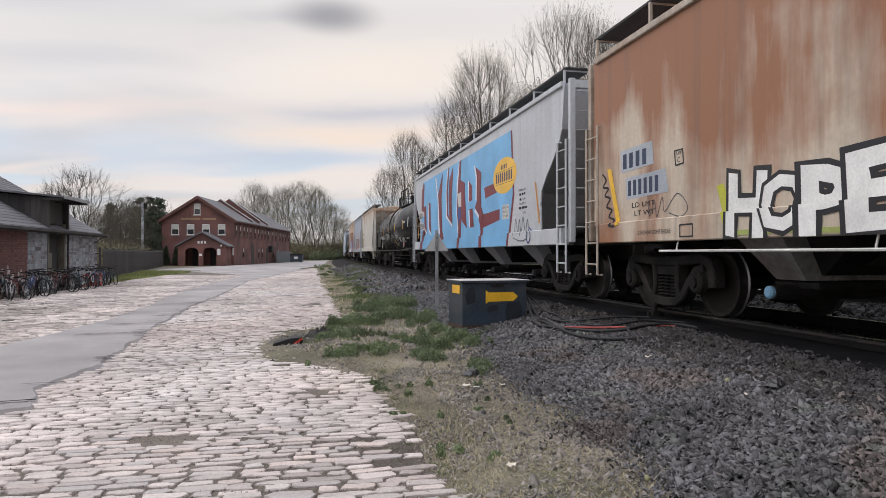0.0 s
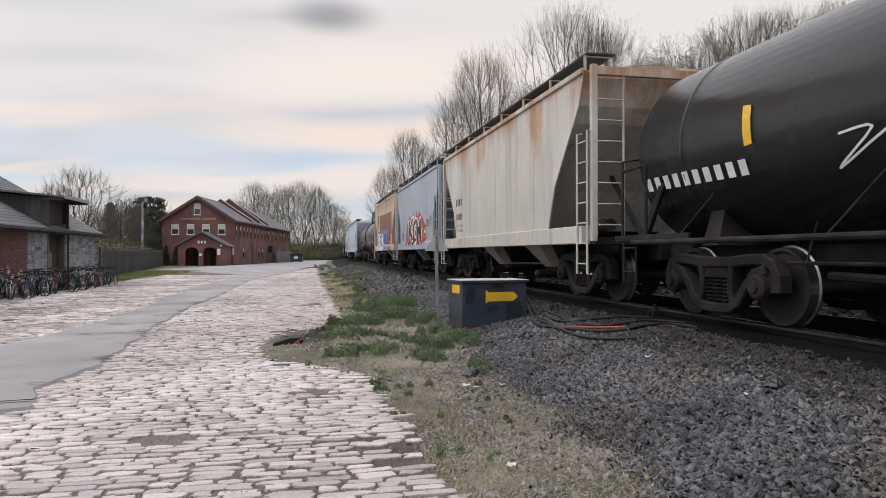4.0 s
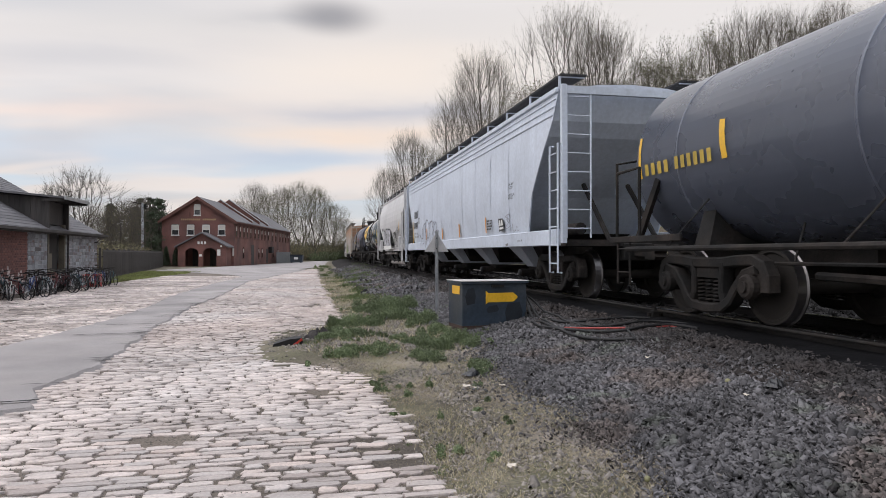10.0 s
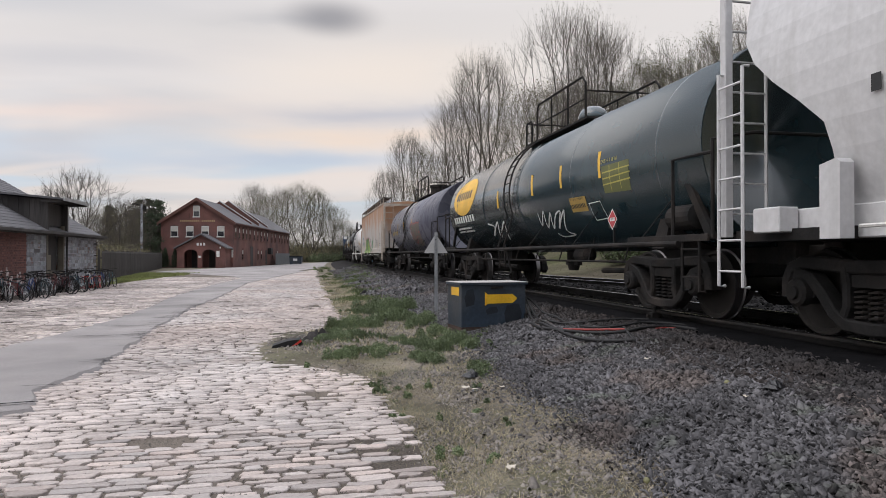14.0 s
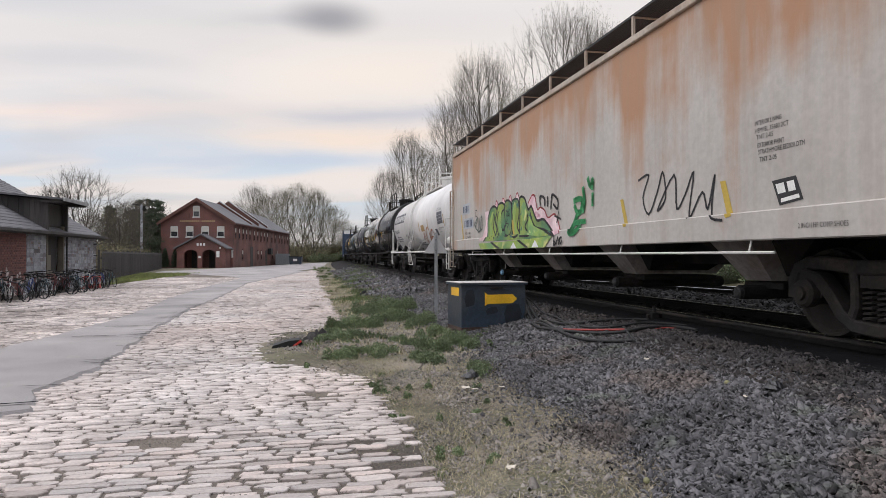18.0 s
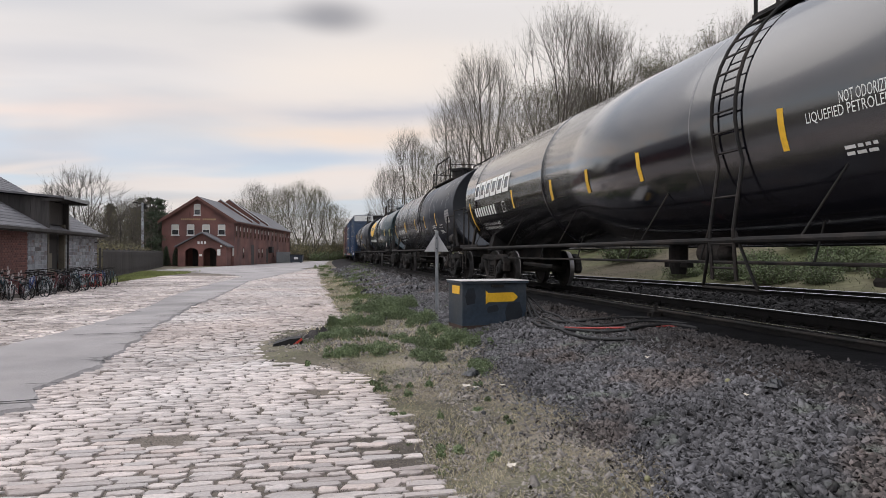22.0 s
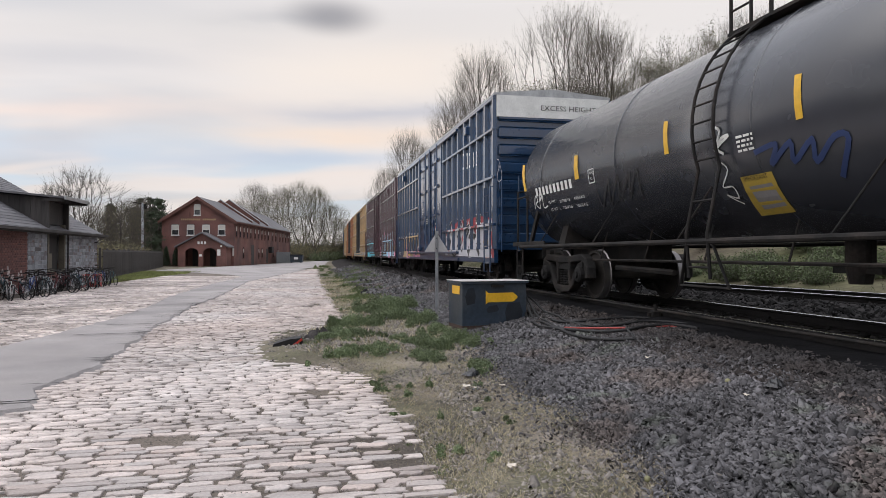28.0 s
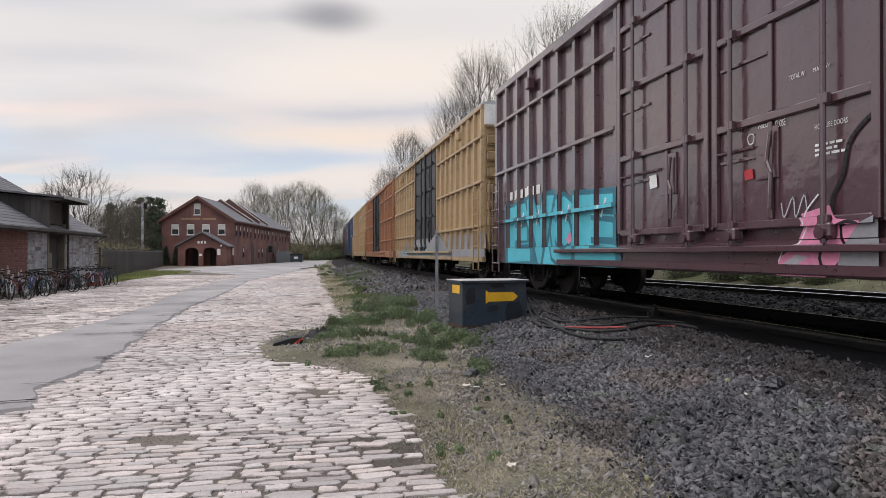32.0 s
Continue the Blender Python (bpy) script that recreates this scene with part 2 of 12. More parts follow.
    return m


M = {
    "soil": mat("dry_soil", (0.175, 0.150, 0.122), 0.98, vary=0.45, scales=(1.1, 42), bump=1.0, bscale=55, second=(0.115, 0.108, 0.072), share=0.5, third=(0.075, 0.07, 0.058), spec=0.15),
    "meadow": mat("hill_grass", (0.115, 0.098, 0.072), 0.95, vary=0.4, scales=(0.15, 3), bump=0.8, bscale=8, second=(0.062, 0.066, 0.032), share=0.5, spec=0.1),
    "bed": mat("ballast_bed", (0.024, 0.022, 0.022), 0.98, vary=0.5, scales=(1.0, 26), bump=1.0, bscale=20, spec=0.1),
    "darkstone": mat("oily_ballast", (0.022, 0.021, 0.021), 0.9, vary=0.3, scales=(0.8, 60), bump=0.3, bscale=90, island=0.6, spec=0.15),
    "pebble": mat("verge_pebble", (0.165, 0.148, 0.132), 0.9, vary=0.3, scales=(0.8, 60), bump=0, island=0.5),
    "stone": mat("ballast_stone", (0.080, 0.077, 0.081), 0.75, vary=0.25, scales=(0.8, 70), bump=0.15, bscale=120, island=0.75, second=(0.092, 0.077, 0.072), share=0.58, edge=0.03, third=(0.085, 0.09, 0.08), spec=0.3),
    "grimestone": mat("greasy_ballast_stone", (0.052, 0.048, 0.049), 0.85, vary=0.3, scales=(0.8, 60), bump=0.3, bscale=90, island=0.55, second=(0.062, 0.050, 0.046), share=0.6, spec=0.25),
    "asphalt": mat("old_asphalt", (0.315, 0.292, 0.286), 0.85, vary=0.22, scales=(0.5, 80), bump=0.9, bscale=150, second=(0.262, 0.246, 0.243), share=0.53, edge=0.08, third=(0.305, 0.285, 0.275), spec=0.3),
    "joint": mat("joint_sand", (0.112, 0.097, 0.087), 0.98, vary=0.45, scales=(0.5, 60), bump=1.0, bscale=90, second=(0.15, 0.128, 0.108), share=0.5, spec=0.1),
    "sett": mat("granite_sett", (0.405, 0.340, 0.310), 0.7, vary=0.2, scales=(0.35, 45), bump=0.9, bscale=60, island=0.2, second=(0.40, 0.362, 0.345), share=0.5, third=(0.30, 0.26, 0.24)),
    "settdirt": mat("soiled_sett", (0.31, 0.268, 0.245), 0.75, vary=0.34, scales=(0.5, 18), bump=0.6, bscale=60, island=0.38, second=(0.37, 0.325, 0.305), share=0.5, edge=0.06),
    "rail": mat("worn_rail", (0.012, 0.011, 0.011), 0.7, 0.0, spec=0.15, vary=0.3, scales=(2, 40), bump=0.2),
    "railtop": mat("polished_rail_head", (0.52, 0.52, 0.54), 0.22, 1.0, vary=0.06, scales=(2, 40), bump=0.03),
    "tie": mat("tarred_timber", (0.03, 0.026, 0.023), 0.95, spec=0.1, vary=0.35, scales=(3, 30), bump=0.6, bscale=30, stretch=(8, 1, 1)),
    "mat": mat("oil_soaked_mat", (0.0075, 0.0075, 0.0085), 0.9, vary=0.5, scales=(2, 25), bump=0.6, bscale=18, spec=0.06),
    "steel": mat("grimy_steel", (0.017, 0.0165, 0.0165), 0.8, 0.0, spec=0.2, vary=0.4, scales=(2.5, 25), bump=0.4, bscale=40, second=(0.034, 0.028, 0.025), share=0.55),
    "wheel": mat("wheel_steel", (0.022, 0.019, 0.017), 0.7, 0.0, spec=0.3, vary=0.3, scales=(3, 25), bump=0.2),
    "tread": mat("polished_tread", (0.22, 0.21, 0.21), 0.42, 1.0, vary=0.05, bump=0.02),
    "white": mat("white_lettering", (0.72, 0.72, 0.70), 0.6, vary=0.12, scales=(3, 40), bump=0),
    "black": mat("black_lettering", (0.02, 0.02, 0.022), 0.6, vary=0.15, scales=(3, 40), bump=0),
    "yellow": mat("reflective_yellow", (0.78, 0.45, 0.03), 0.4, vary=0.12, scales=(3, 30), bump=0),
    "brick": mat("old_red_brick", (0.175, 0.080, 0.068), 0.9, vary=0.3, scales=(0.5, 16), bump=0.4, bscale=30, second=(0.125, 0.066, 0.06), share=0.5),
    "slate": mat("grey_shingles", (0.125, 0.122, 0.13), 0.85, vary=0.2, scales=(0.4, 12), bump=0.5, bscale=18),
    "darkwood": mat("weathered_boards", (0.055, 0.05, 0.048), 0.9, vary=0.35, scales=(1, 18), bump=0.4, bscale=20, stretch=(1, 1, 0.1)),
    "paintgrey": mat("peeling_grey_paint", (0.33, 0.345, 0.375), 0.8, vary=0.3, scales=(0.8, 7), bump=0.3, second=(0.135, 0.12, 0.125), share=0.56, third=(0.2, 0.12, 0.1)),
    "cabinet": mat("dark_cabinet_paint", (0.024, 0.037, 0.056), 0.5, vary=0.3, scales=(1.2, 20), bump=0.12, second=(0.05, 0.055, 0.06), share=0.6),
    "galv": mat("galvanised_steel", (0.40, 0.41, 0.42), 0.45, 0.7, vary=0.2, scales=(3, 30), bump=0.1),
    "bark": mat("grey_bark", (0.075, 0.064, 0.055), 0.95, vary=0.3, scales=(1, 14), bump=0.5, bscale=14),
    "oldtwig": mat("olive_brown_twigs", (0.095, 0.084, 0.064), 0.9, vary=0.25, scales=(0.3, 5), bump=0),
    "twig": mat("budding_twigs", (0.105, 0.091, 0.076), 0.9, vary=0.25, scales=(0.3, 5), bump=0),
    "leaf": mat("spring_leaf", (0.135, 0.142, 0.055), 0.75, vary=0.35, scales=(0.3, 4), bump=0),
    "needle": mat("pine_needles", (0.040, 0.055, 0.030), 0.85, vary=0.4, scales=(0.4, 4), bump=0),
    "grass": mat("grass_blades", (0.10, 0.132, 0.048), 0.75, vary=0.3, scales=(0.6, 8), bump=0),
    "weed": mat("weed_leaf", (0.135, 0.175, 0.085), 0.7, vary=0.35, scales=(1.4, 20), bump=0, island=0.35),
    "brush": mat("dry_bank_grass", (0.095, 0.08, 0.055), 0.9, vary=0.35, scales=(0.3, 5), bump=0, island=0.35, second=(0.048, 0.056, 0.026), share=0.5),
    "lawn": mat("yard_grass", (0.19, 0.215, 0.07), 0.8, vary=0.3, scales=(0.5, 4), bump=0),
    "drygrass": mat("dry_grass_blades", (0.37, 0.32, 0.205), 0.85, vary=0.3, scales=(0.8, 8), bump=0),
    "glass": mat("dark_window_glass", (0.02, 0.022, 0.026), 0.08, vary=0.1, bump=0, spec=0.8),
    "tarp": mat("soiled_tarpaulin", (0.032, 0.028, 0.027), 0.9, vary=0.5, scales=(6, 30), bump=0.8, bscale=30, second=(0.085, 0.075, 0.07), share=0.58, edge=0.05),
    "rubber": mat("black_rubber", (0.010, 0.010, 0.011), 0.7, vary=0.25, bump=0.2),
    "oldhose": mat("faded_red_hose", (0.27, 0.04, 0.035), 0.6, vary=0.3, scales=(3, 25), bump=0.05),
    "red": mat("red_plastic", (0.45, 0.035, 0.025), 0.5, vary=0.15, bump=0.05),
}


# ---- mesh tools ----
class Geo:
    """Gathers points and faces of one part; every face may name its own material slot."""

    def __init__(self):
        self.v, self.f, self.slot = [], [], []

    def add(self, pts, faces, m=None, slot=0):
        n = len(self.v)
        self.v += [tuple(m @ Vector(p)) if m else tuple(p) for p in pts]
        self.f += [tuple(i + n for i in f) for f in faces]
        self.slot += [slot] * len(faces)
        return self

    def box(self, x0, x1, y0, y1, z0, z1, m=None, slot=0, cut=0.0):
        """A block; cut is a small chamfer along its long vertical edges and top."""
        if cut:
            c = cut
            pts = []
            for z, d in ((z0, c), (z0 + c, 0), (z1 - c, 0), (z1, c)):
                pts += [(x0 + d, y0 + c, z), (x0 + c, y0 + d, z), (x1 - c, y0 + d, z), (x1 - d, y0 + c, z),
                        (x1 - d, y1 - c, z), (x1 - c, y1 - d, z), (x0 + c, y1 - d, z), (x0 + d, y1 - c, z)]
            fs = [tuple(range(7, -1, -1)), tuple(range(24, 32))]
            for k in range(3):
                for i in range(8):
                    j = (i + 1) % 8
                    fs.append((k * 8 + i, k * 8 + j, k * 8 + 8 + j, k * 8 + 8 + i))
            return self.add(pts, fs, m, slot)
        pts = [(x0, y0, z0), (x1, y0, z0), (x1, y1, z0), (x0, y1, z0), (x0, y0, z1), (x1, y0, z1), (x1, y1, z1), (x0, y1, z1)]
        fs = [(3, 2, 1, 0), (4, 5, 6, 7), (0, 1, 5, 4), (1, 2, 6, 5), (2, 3, 7, 6), (3, 0, 4, 7)]
        return self.add(pts, fs, m, slot)

    def tube(self, path, r, n=6, slot=0, caps=True, r2=None):
        """A round bar along a path of points; r2: radius at its end."""
        path = [Vector(p) for p in path]
        pts, fs = [], []
        prev = None
        for i, p in enumerate(path):
            d = (path[min(i + 1, len(path) - 1)] - path[max(i - 1, 0)]).normalized()
            if prev is None:
                u = d.orthogonal().normalized()
            else:
                u = (prev - d * prev.dot(d))
                u = u.normalized() if u.length > 1e-6 else d.orthogonal().normalized()
            prev = u
            w = d.cross(u)
            rr = r if r2 is None else r + (r2 - r) * i / (len(path) - 1)
            pts += [p + rr * (math.cos(2 * math.pi * k / n) * u + math.sin(2 * math.pi * k / n) * w) for k in range(n)]
        for i in range(len(path) - 1):
            for k in range(n):
                j = (k + 1) % n
                fs.append((i * n + k, i * n + j, i * n + n + j, i * n + n + k))
        if caps:
            fs += [tuple(range(n - 1, -1, -1)), tuple(range(len(pts) - n, len(pts)))]
        return self.add(pts, fs, None, slot)

    def lathe(self, outline, n=24, m=None, slot=0, slots=None, caps=True):
        """Turn an outline of (height, radius) about z."""
        pts, fs, ss = [], [], []
        for z, r in outline:
            pts += [(r * math.cos(2 * math.pi * k / n), r * math.sin(2 * math.pi * k / n), z) for k in range(n)]
        for i in range(len(outline) - 1):
            for k in range(n):
                j = (k + 1) % n
                fs.append((i * n + k, i * n + j, i * n + n + j, i * n + n + k))
                ss.append(slots[i] if slots else slot)
        if caps and outline[0][1] > 1e-4:
            fs.append(tuple(range(n - 1, -1, -1)))
            ss.append(slot)
        if caps and outline[-1][1] > 1e-4:
            fs.append(tuple(range(len(pts) - n, len(pts))))
            ss.append(slot)
        b = len(self.v)
        self.add(pts, fs, m, slot)
        self.slot[-len(ss):] = ss
        return self

    def prism(self, outline, d0, d1, m=None, slot=0):
        """A flat outline of (x, z) made thick along y."""
        n = len(outline)
        pts = [(x, d0, z) for x, z in outline] + [(x, d1, z) for x, z in outline]
        fs = [tuple(range(n)), tuple(range(2 * n - 1, n - 1, -1))]
        fs += [((i + 1) % n, i, n + i, n + (i + 1) % n) for i in range(n)]
        return self.add(pts, fs, m, slot)

    def mesh(self, name, *mats, smooth=False):
        me = bpy.data.meshes.new(name)
        me.from_pydata(self.v, [], self.f)
        for mm in mats:
            me.materials.append(mm)
        if len(mats) > 1:
            me.polygons.foreach_set("material_index", self.slot)
        if smooth:
            me.polygons.foreach_set("use_smooth", [True] * len(me.polygons))
        me.update()
        return me


def part(name, geo, material, parent, label="", m=None, smooth=False):
    """One mesh object under a thing or a part. geo may be a finished mesh that alike parts share."""
    if isinstance(geo, Geo):
        mats = material if isinstance(material, (list, tuple)) else (material,)
        geo = geo.mesh(name, *mats, smooth=smooth)
    ob = new(name, geo)
    ob.parent = parent
    if m is not None:
        ob.matrix_basis = m
    return tagged(ob, label)


def array_mesh(name, verts, faces, material, smooth=False, index=None):
    """A mesh from numpy arrays; all faces have the same number of corners."""
    me = bpy.data.meshes.new(name)
    nv, nf, k = len(verts), len(faces), faces.shape[1]
    me.vertices.add(nv)
    me.vertices.foreach_set("co", np.ascontiguousarray(verts, dtype=np.float32).ravel())
    me.loops.add(nf * k)
    me.loops.foreach_set("vertex_index", np.ascontiguousarray(faces, dtype=np.int32).ravel())
    me.polygons.add(nf)
    me.polygons.foreach_set("loop_start", np.arange(0, nf * k, k, dtype=np.int32))
    for mm in (material if isinstance(material, (list, tuple)) else (material,)):
        me.materials.append(mm)
    if index is not None:
        me.polygons.foreach_set("material_index", np.ascontiguousarray(index, dtype=np.int32))
    if smooth:
        me.polygons.foreach_set("use_smooth", np.ones(nf, dtype=bool))
    me.update(calc_edges=True)
    me.validate()
    return me



# ---- ground ----
def bed_height(q):
    """Height of the ground at a distance q from the track's centre, on the camera's side positive."""
    pts = ((-400, 40.0), (-120, 30.0), (-70, 22.0), (-40, 12.0), (-20, 3.4), (-12, 0.9), (-9.0, 0.30), (-7.5, 0.30),
           (-2.0, 0.36), (1.8, 0.36), (2.3, 0.32), (3.6, 0.08), (4.6, 0.015), (6.0, -0.03), (9.0, -0.03))
    if q >= 9.0:
        return -0.03
    for (q0, z0), (q1, z1) in zip(pts, pts[1:]):
        if q <= q1:
            u = min(max((q - q0) / (q1 - q0), 0.0), 1.0)
            return z0 + (z1 - z0) * u
    return -0.03


def ground_z(x, y):
    a, q = beside(x, y)
    lump = 0.0
    if 4.3 < q < 7.4 and 7.5 < a < 14:
        lump = 0.13 * max(0.0, 1 - abs(q - 5.8) / 1.5) * max(0.0, 1 - abs(a - 10.5) / 3.2)
    return bed_height(q) + lump


def sheet(name, avals, qvals, material, lift=0.0, rough=0.0):
    """A strip of ground laid along the track."""
    vs, fs = [], []
    for a in avals:
        for q in qvals:
            x, y = from_track(a, q)
            vs.append((x, y, ground_z(x, y) + lift + rough * noise.noise((x * 1.7, y * 1.7, 0))))
    n = len(qvals)
    for i in range(len(avals) - 1):
        for j in range(n - 1):
            fs.append((i * n + j, i * n + j + 1, i * n + n + j + 1, i * n + n + j))
    return array_mesh(name, np.array(vs), np.array(fs)[:, ::-1], material, smooth=True)


def make_ground():
    near = [i * 0.5 for i in range(-16, 80)]
    avals = [-2500, -900, -300, -120, -60, -30, -15] + near + [40 + 2.5 * i for i in range(25)] + [105, 120, 150, 180, 240, 340, 500, 900, 2500]
    avals = sorted(set(avals))
    qvals = [-2500, -900, -400, -250, -170, -120, -95, -70, -55, -40, -30, -25, -20, -16, -12, -10.5, -9, -7.5, -2, 0, 1.8, 2.3, 2.7, 3.1, 3.6, 4.1, 4.6,
             5, 5.3, 5.6, 6, 6.5, 7, 7.5, 8, 9, 12, 16, 22, 30, 45, 70, 120, 250, 600, 2500]
    vs, fs, ix = [], [], []
    for a in avals:
        for q in qvals:
            aa = min(max(a, -150), 260)
            b = TRACK_D + BEND * aa * aa / 2 + BEND2 * aa ** 3 / 6 - q
            x, y = a * T0.x + b * N0.x, a * T0.y + b * N0.y
            z = bed_height(q) if abs(a) > 200 else ground_z(x, y)
            vs.append((x, y, z + (0.03 * noise.noise((x * 0.9, y * 0.9, 0)) if 4.4 < q < 8 else 0)))
    n = len(qvals)
    for i in range(len(avals) - 1):
        for j in range(n - 1):
            fs.append((i * n + j + 1, i * n + j, i * n + n + j, i * n + n + j + 1))
            ix.append(1 if qvals[j] < -7.6 or qvals[j] > 40 else 0)
    me = array_mesh("ground", np.array(vs), np.array(fs), (M["soil"], M["meadow"]), smooth=True, index=np.array(ix))
    tagged(new("ground", me), "bare sandy soil with sparse spring grass beside a railway", "ground", kind="structure")
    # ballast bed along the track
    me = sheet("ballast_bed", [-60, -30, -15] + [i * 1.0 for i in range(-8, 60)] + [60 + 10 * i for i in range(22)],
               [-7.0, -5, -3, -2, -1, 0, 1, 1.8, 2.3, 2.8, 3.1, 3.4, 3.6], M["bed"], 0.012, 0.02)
    tagged(new("ballast_bed", me), "dark grey crushed stone bed under the rails", "ballast", kind="structure")


make_ground()

# second track: it draws away slowly towards the camera
def second(a):
    return 10.83 + (24.4 - a) * 0.128 if a < 30 else 10.11 + 0.0 * a


def rail_geo(line, z):
    """A flat-bottomed rail with a polished head, swept along a line of points."""
    outline = ((-0.07, -0.17), (-0.07, -0.155), (-0.012, -0.135), (-0.010, -0.045), (-0.036, -0.035), (-0.036, -0.006), (-0.026, 0.0),
               (0.026, 0.0), (0.036, -0.006), (0.036, -0.035), (0.010, -0.045), (0.012, -0.135), (0.07, -0.155), (0.07, -0.17))
    g = Geo()
    n = len(outline)
    pts = []
    for i, (x, y) in enumerate(line):
        x0, y0 = line[max(i - 1, 0)]
        x1, y1 = line[min(i + 1, len(line) - 1)]
        d = Vector((x1 - x0, y1 - y0)).normalized()
        pts += [(x + d.y * o, y - d.x * o, z + h) for o, h in outline]
    b = len(g.v)
    g.v += pts
    for i in range(len(line) - 1):
        for k in range(n - 1):
            g.f.append((i * n + k, i * n + k + 1, i * n + n + k + 1, i * n + n + k))
            g.slot.append(1 if k in (5, 6, 7) else 0)
    return g


def make_rails():
    svals = [-60 + 3 * i for i in range(110)]
    for i, off in enumerate((0.7525, -0.7525)):
        g = rail_geo([track(s, off) for s in svals], RAIL_Z)
        ob = new("rail", g.mesh("rail", M["rail"], M["railtop"]))
        tagged(ob, "steel running rail with a polished head on ballast", "rail", "rails of the near track", "structure")
    avals = [-40 + 3 * i for i in range(24)] + [35 + 6 * i for i in range(40)]
    for off in (-0.7525, 0.7525):
        line = []
        for a in avals:
            b = second(a) + off if a < 30 else TRACK_D + BEND * a * a / 2 + BEND2 * a ** 3 / 6 + 4.0 + off - max(0.0, (42 - a)) * 0.0
            line.append((a * T0.x + b * N0.x, a * T0.y + b * N0.y))
        g = rail_geo(line, 0.50)
        tagged(new("rail", g.mesh("rail", M["rail"], M["railtop"])), "rusty steel rail of a second track", "rail", "rails of the far track", "structure")
    # timber sleepers, just showing over the ballast
    g = Geo().box(-1.3, 1.3, -0.115, 0.115, -0.17, 0.0, cut=0.012)
    me = g.mesh("sleeper", M["tie"])
    for i in range(110):
        s = -12 + 0.53 * i
        x, y = track(s)
        ob = new("sleeper", me)
        ob.matrix_basis = pose(x, y, RAIL_Z - 0.172, 0, 0, -math.degrees(heading(s)))
        tagged(ob, "tarred timber sleeper sunk in ballast", "sleeper", "sleepers of the near track", "structure")


make_rails()


# ---- rolling stock: local x forward, y to the far side, z up from the rail head ----
def make_truck_meshes():
    out = {}
    g = Geo()
    # cast side frame: curved top and bottom members, two columns and bearing housings
    y0, y1 = -0.09, 0.09

    def beam(path, w, d0, d1):
        pts = [Vector(p) for p in path]
        left, right = [], []
        for i, p in enumerate(pts):
            d = (pts[min(i + 1, len(pts) - 1)] - pts[max(i - 1, 0)]).normalized()
            side = Vector((-d.y, d.x)) * w / 2
            left.append(p + side)
            right.append(p - side)
        for i in range(len(pts) - 1):
            c = 0.02
            a, b, e, f = right[i], right[i + 1], left[i + 1], left[i]
            ai, bi, ei, fi = (v.lerp(o, c / w) for v, o in ((a, f), (b, e), (e, b), (f, a)))
            ring = []
            for q, yy in ((a, d0 + c), (ai, d0), (fi, d0), (f, d0 + c), (f, d1 - c), (fi, d1), (ai, d1), (a, d1 - c)):
                ring.append((q.x, yy, q.y))
            for q, yy in ((b, d0 + c), (bi, d0), (ei, d0), (e, d0 + c), (e, d1 - c), (ei, d1), (bi, d1), (b, d1 - c)):
                ring.append((q.x, yy, q.y))
            g.add(ring, [(k, (k + 1) % 8, 8 + (k + 1) % 8, 8 + k) for k in range(8)] + [tuple(range(7, -1, -1)), tuple(range(8, 16))])

    beam([(-1.13, 0.40), (-1.13, 0.58), (-1.06, 0.71), (-0.90, 0.775), (-0.60, 0.765), (-0.3, 0.735), (0.3, 0.735), (0.60, 0.765), (0.90, 0.775), (1.06, 0.71), (1.13, 0.58), (1.13, 0.40)], 0.14, y0, y1)
    beam([(-0.98, 0.66), (-0.76, 0.60), (-0.60, 0.44), (-0.46, 0.26), (-0.30, 0.165), (0.0, 0.145), (0.30, 0.165), (0.46, 0.26), (0.60, 0.44), (0.76, 0.60), (0.98, 0.66)], 0.13, y0 - 0.015, y1)
    for s in (-1, 1):
        beam([(s * 0.33, 0.74), (s * 0.30, 0.55), (s * 0.30, 0.35), (s * 0.36, 0.20)][::s], 0.10, y0 - 0.005, y1)
        g.prism([(s * x, z) for x, z in ((1.08, 0.62), (1.06, 0.40), (0.96, 0.34), (0.82, 0.34), (0.72, 0.42), (0.70, 0.60))][::-s], y0 + 0.02, y1)
        g.lathe([(0.0, 0.15), (0.09, 0.15), (0.12, 0.12), (0.12, 0.075), (0.15, 0.07), (0.15, 0.001)], 18,
                Matrix.Translation((s * 0.889, -0.06, 0.457)) @ Matrix.Rotation(radians(90), 4, "X"))
    g.prism([(-0.24, 0.66), (0.24, 0.66), (0.24, 0.54), (-0.24, 0.54)][::-1], y0 + 0.02, y1)
    out["side_frame"] = g.mesh("side_frame", M["steel"])
    g = Geo()
    for cx in (0.0,):
        path = [(cx + 0.074 * math.cos(a * 0.9), 0.074 * math.sin(a * 0.9), 0.215 + 0.0070 * a) for a in range(0, 46)]
        g.tube(path, 0.015, 5)
    out["spring"] = g.mesh("spring", M["steel"])
    g = Geo()
    prof = [(-0.86, 0.08), (-0.80, 0.10), (-0.80, 0.16), (-0.785, 0.39), (-0.815, 0.415), (-0.815, 0.457), (-0.70, 0.462), (-0.685, 0.485), (-0.665, 0.48), (-0.665, 0.40), (-0.70, 0.38),
            (-0.71, 0.17), (-0.62, 0.09)]
    sl = [0, 0, 0, 0, 0, 1, 1, 0, 0, 0, 0, 0]
    turn = Matrix.Rotation(radians(-90), 4, "X")
    g.lathe([(z, r) for z, r in prof] + [(-z, r) for z, r in prof[::-1]], 40, turn, slots=sl + [0] + sl[::-1])
    out["wheelset"] = g.mesh("wheelset", M["wheel"], M["tread"])
    g = Geo().box(-0.24, 0.24, -1.0, 1.0, 0.52, 0.78, cut=0.03)
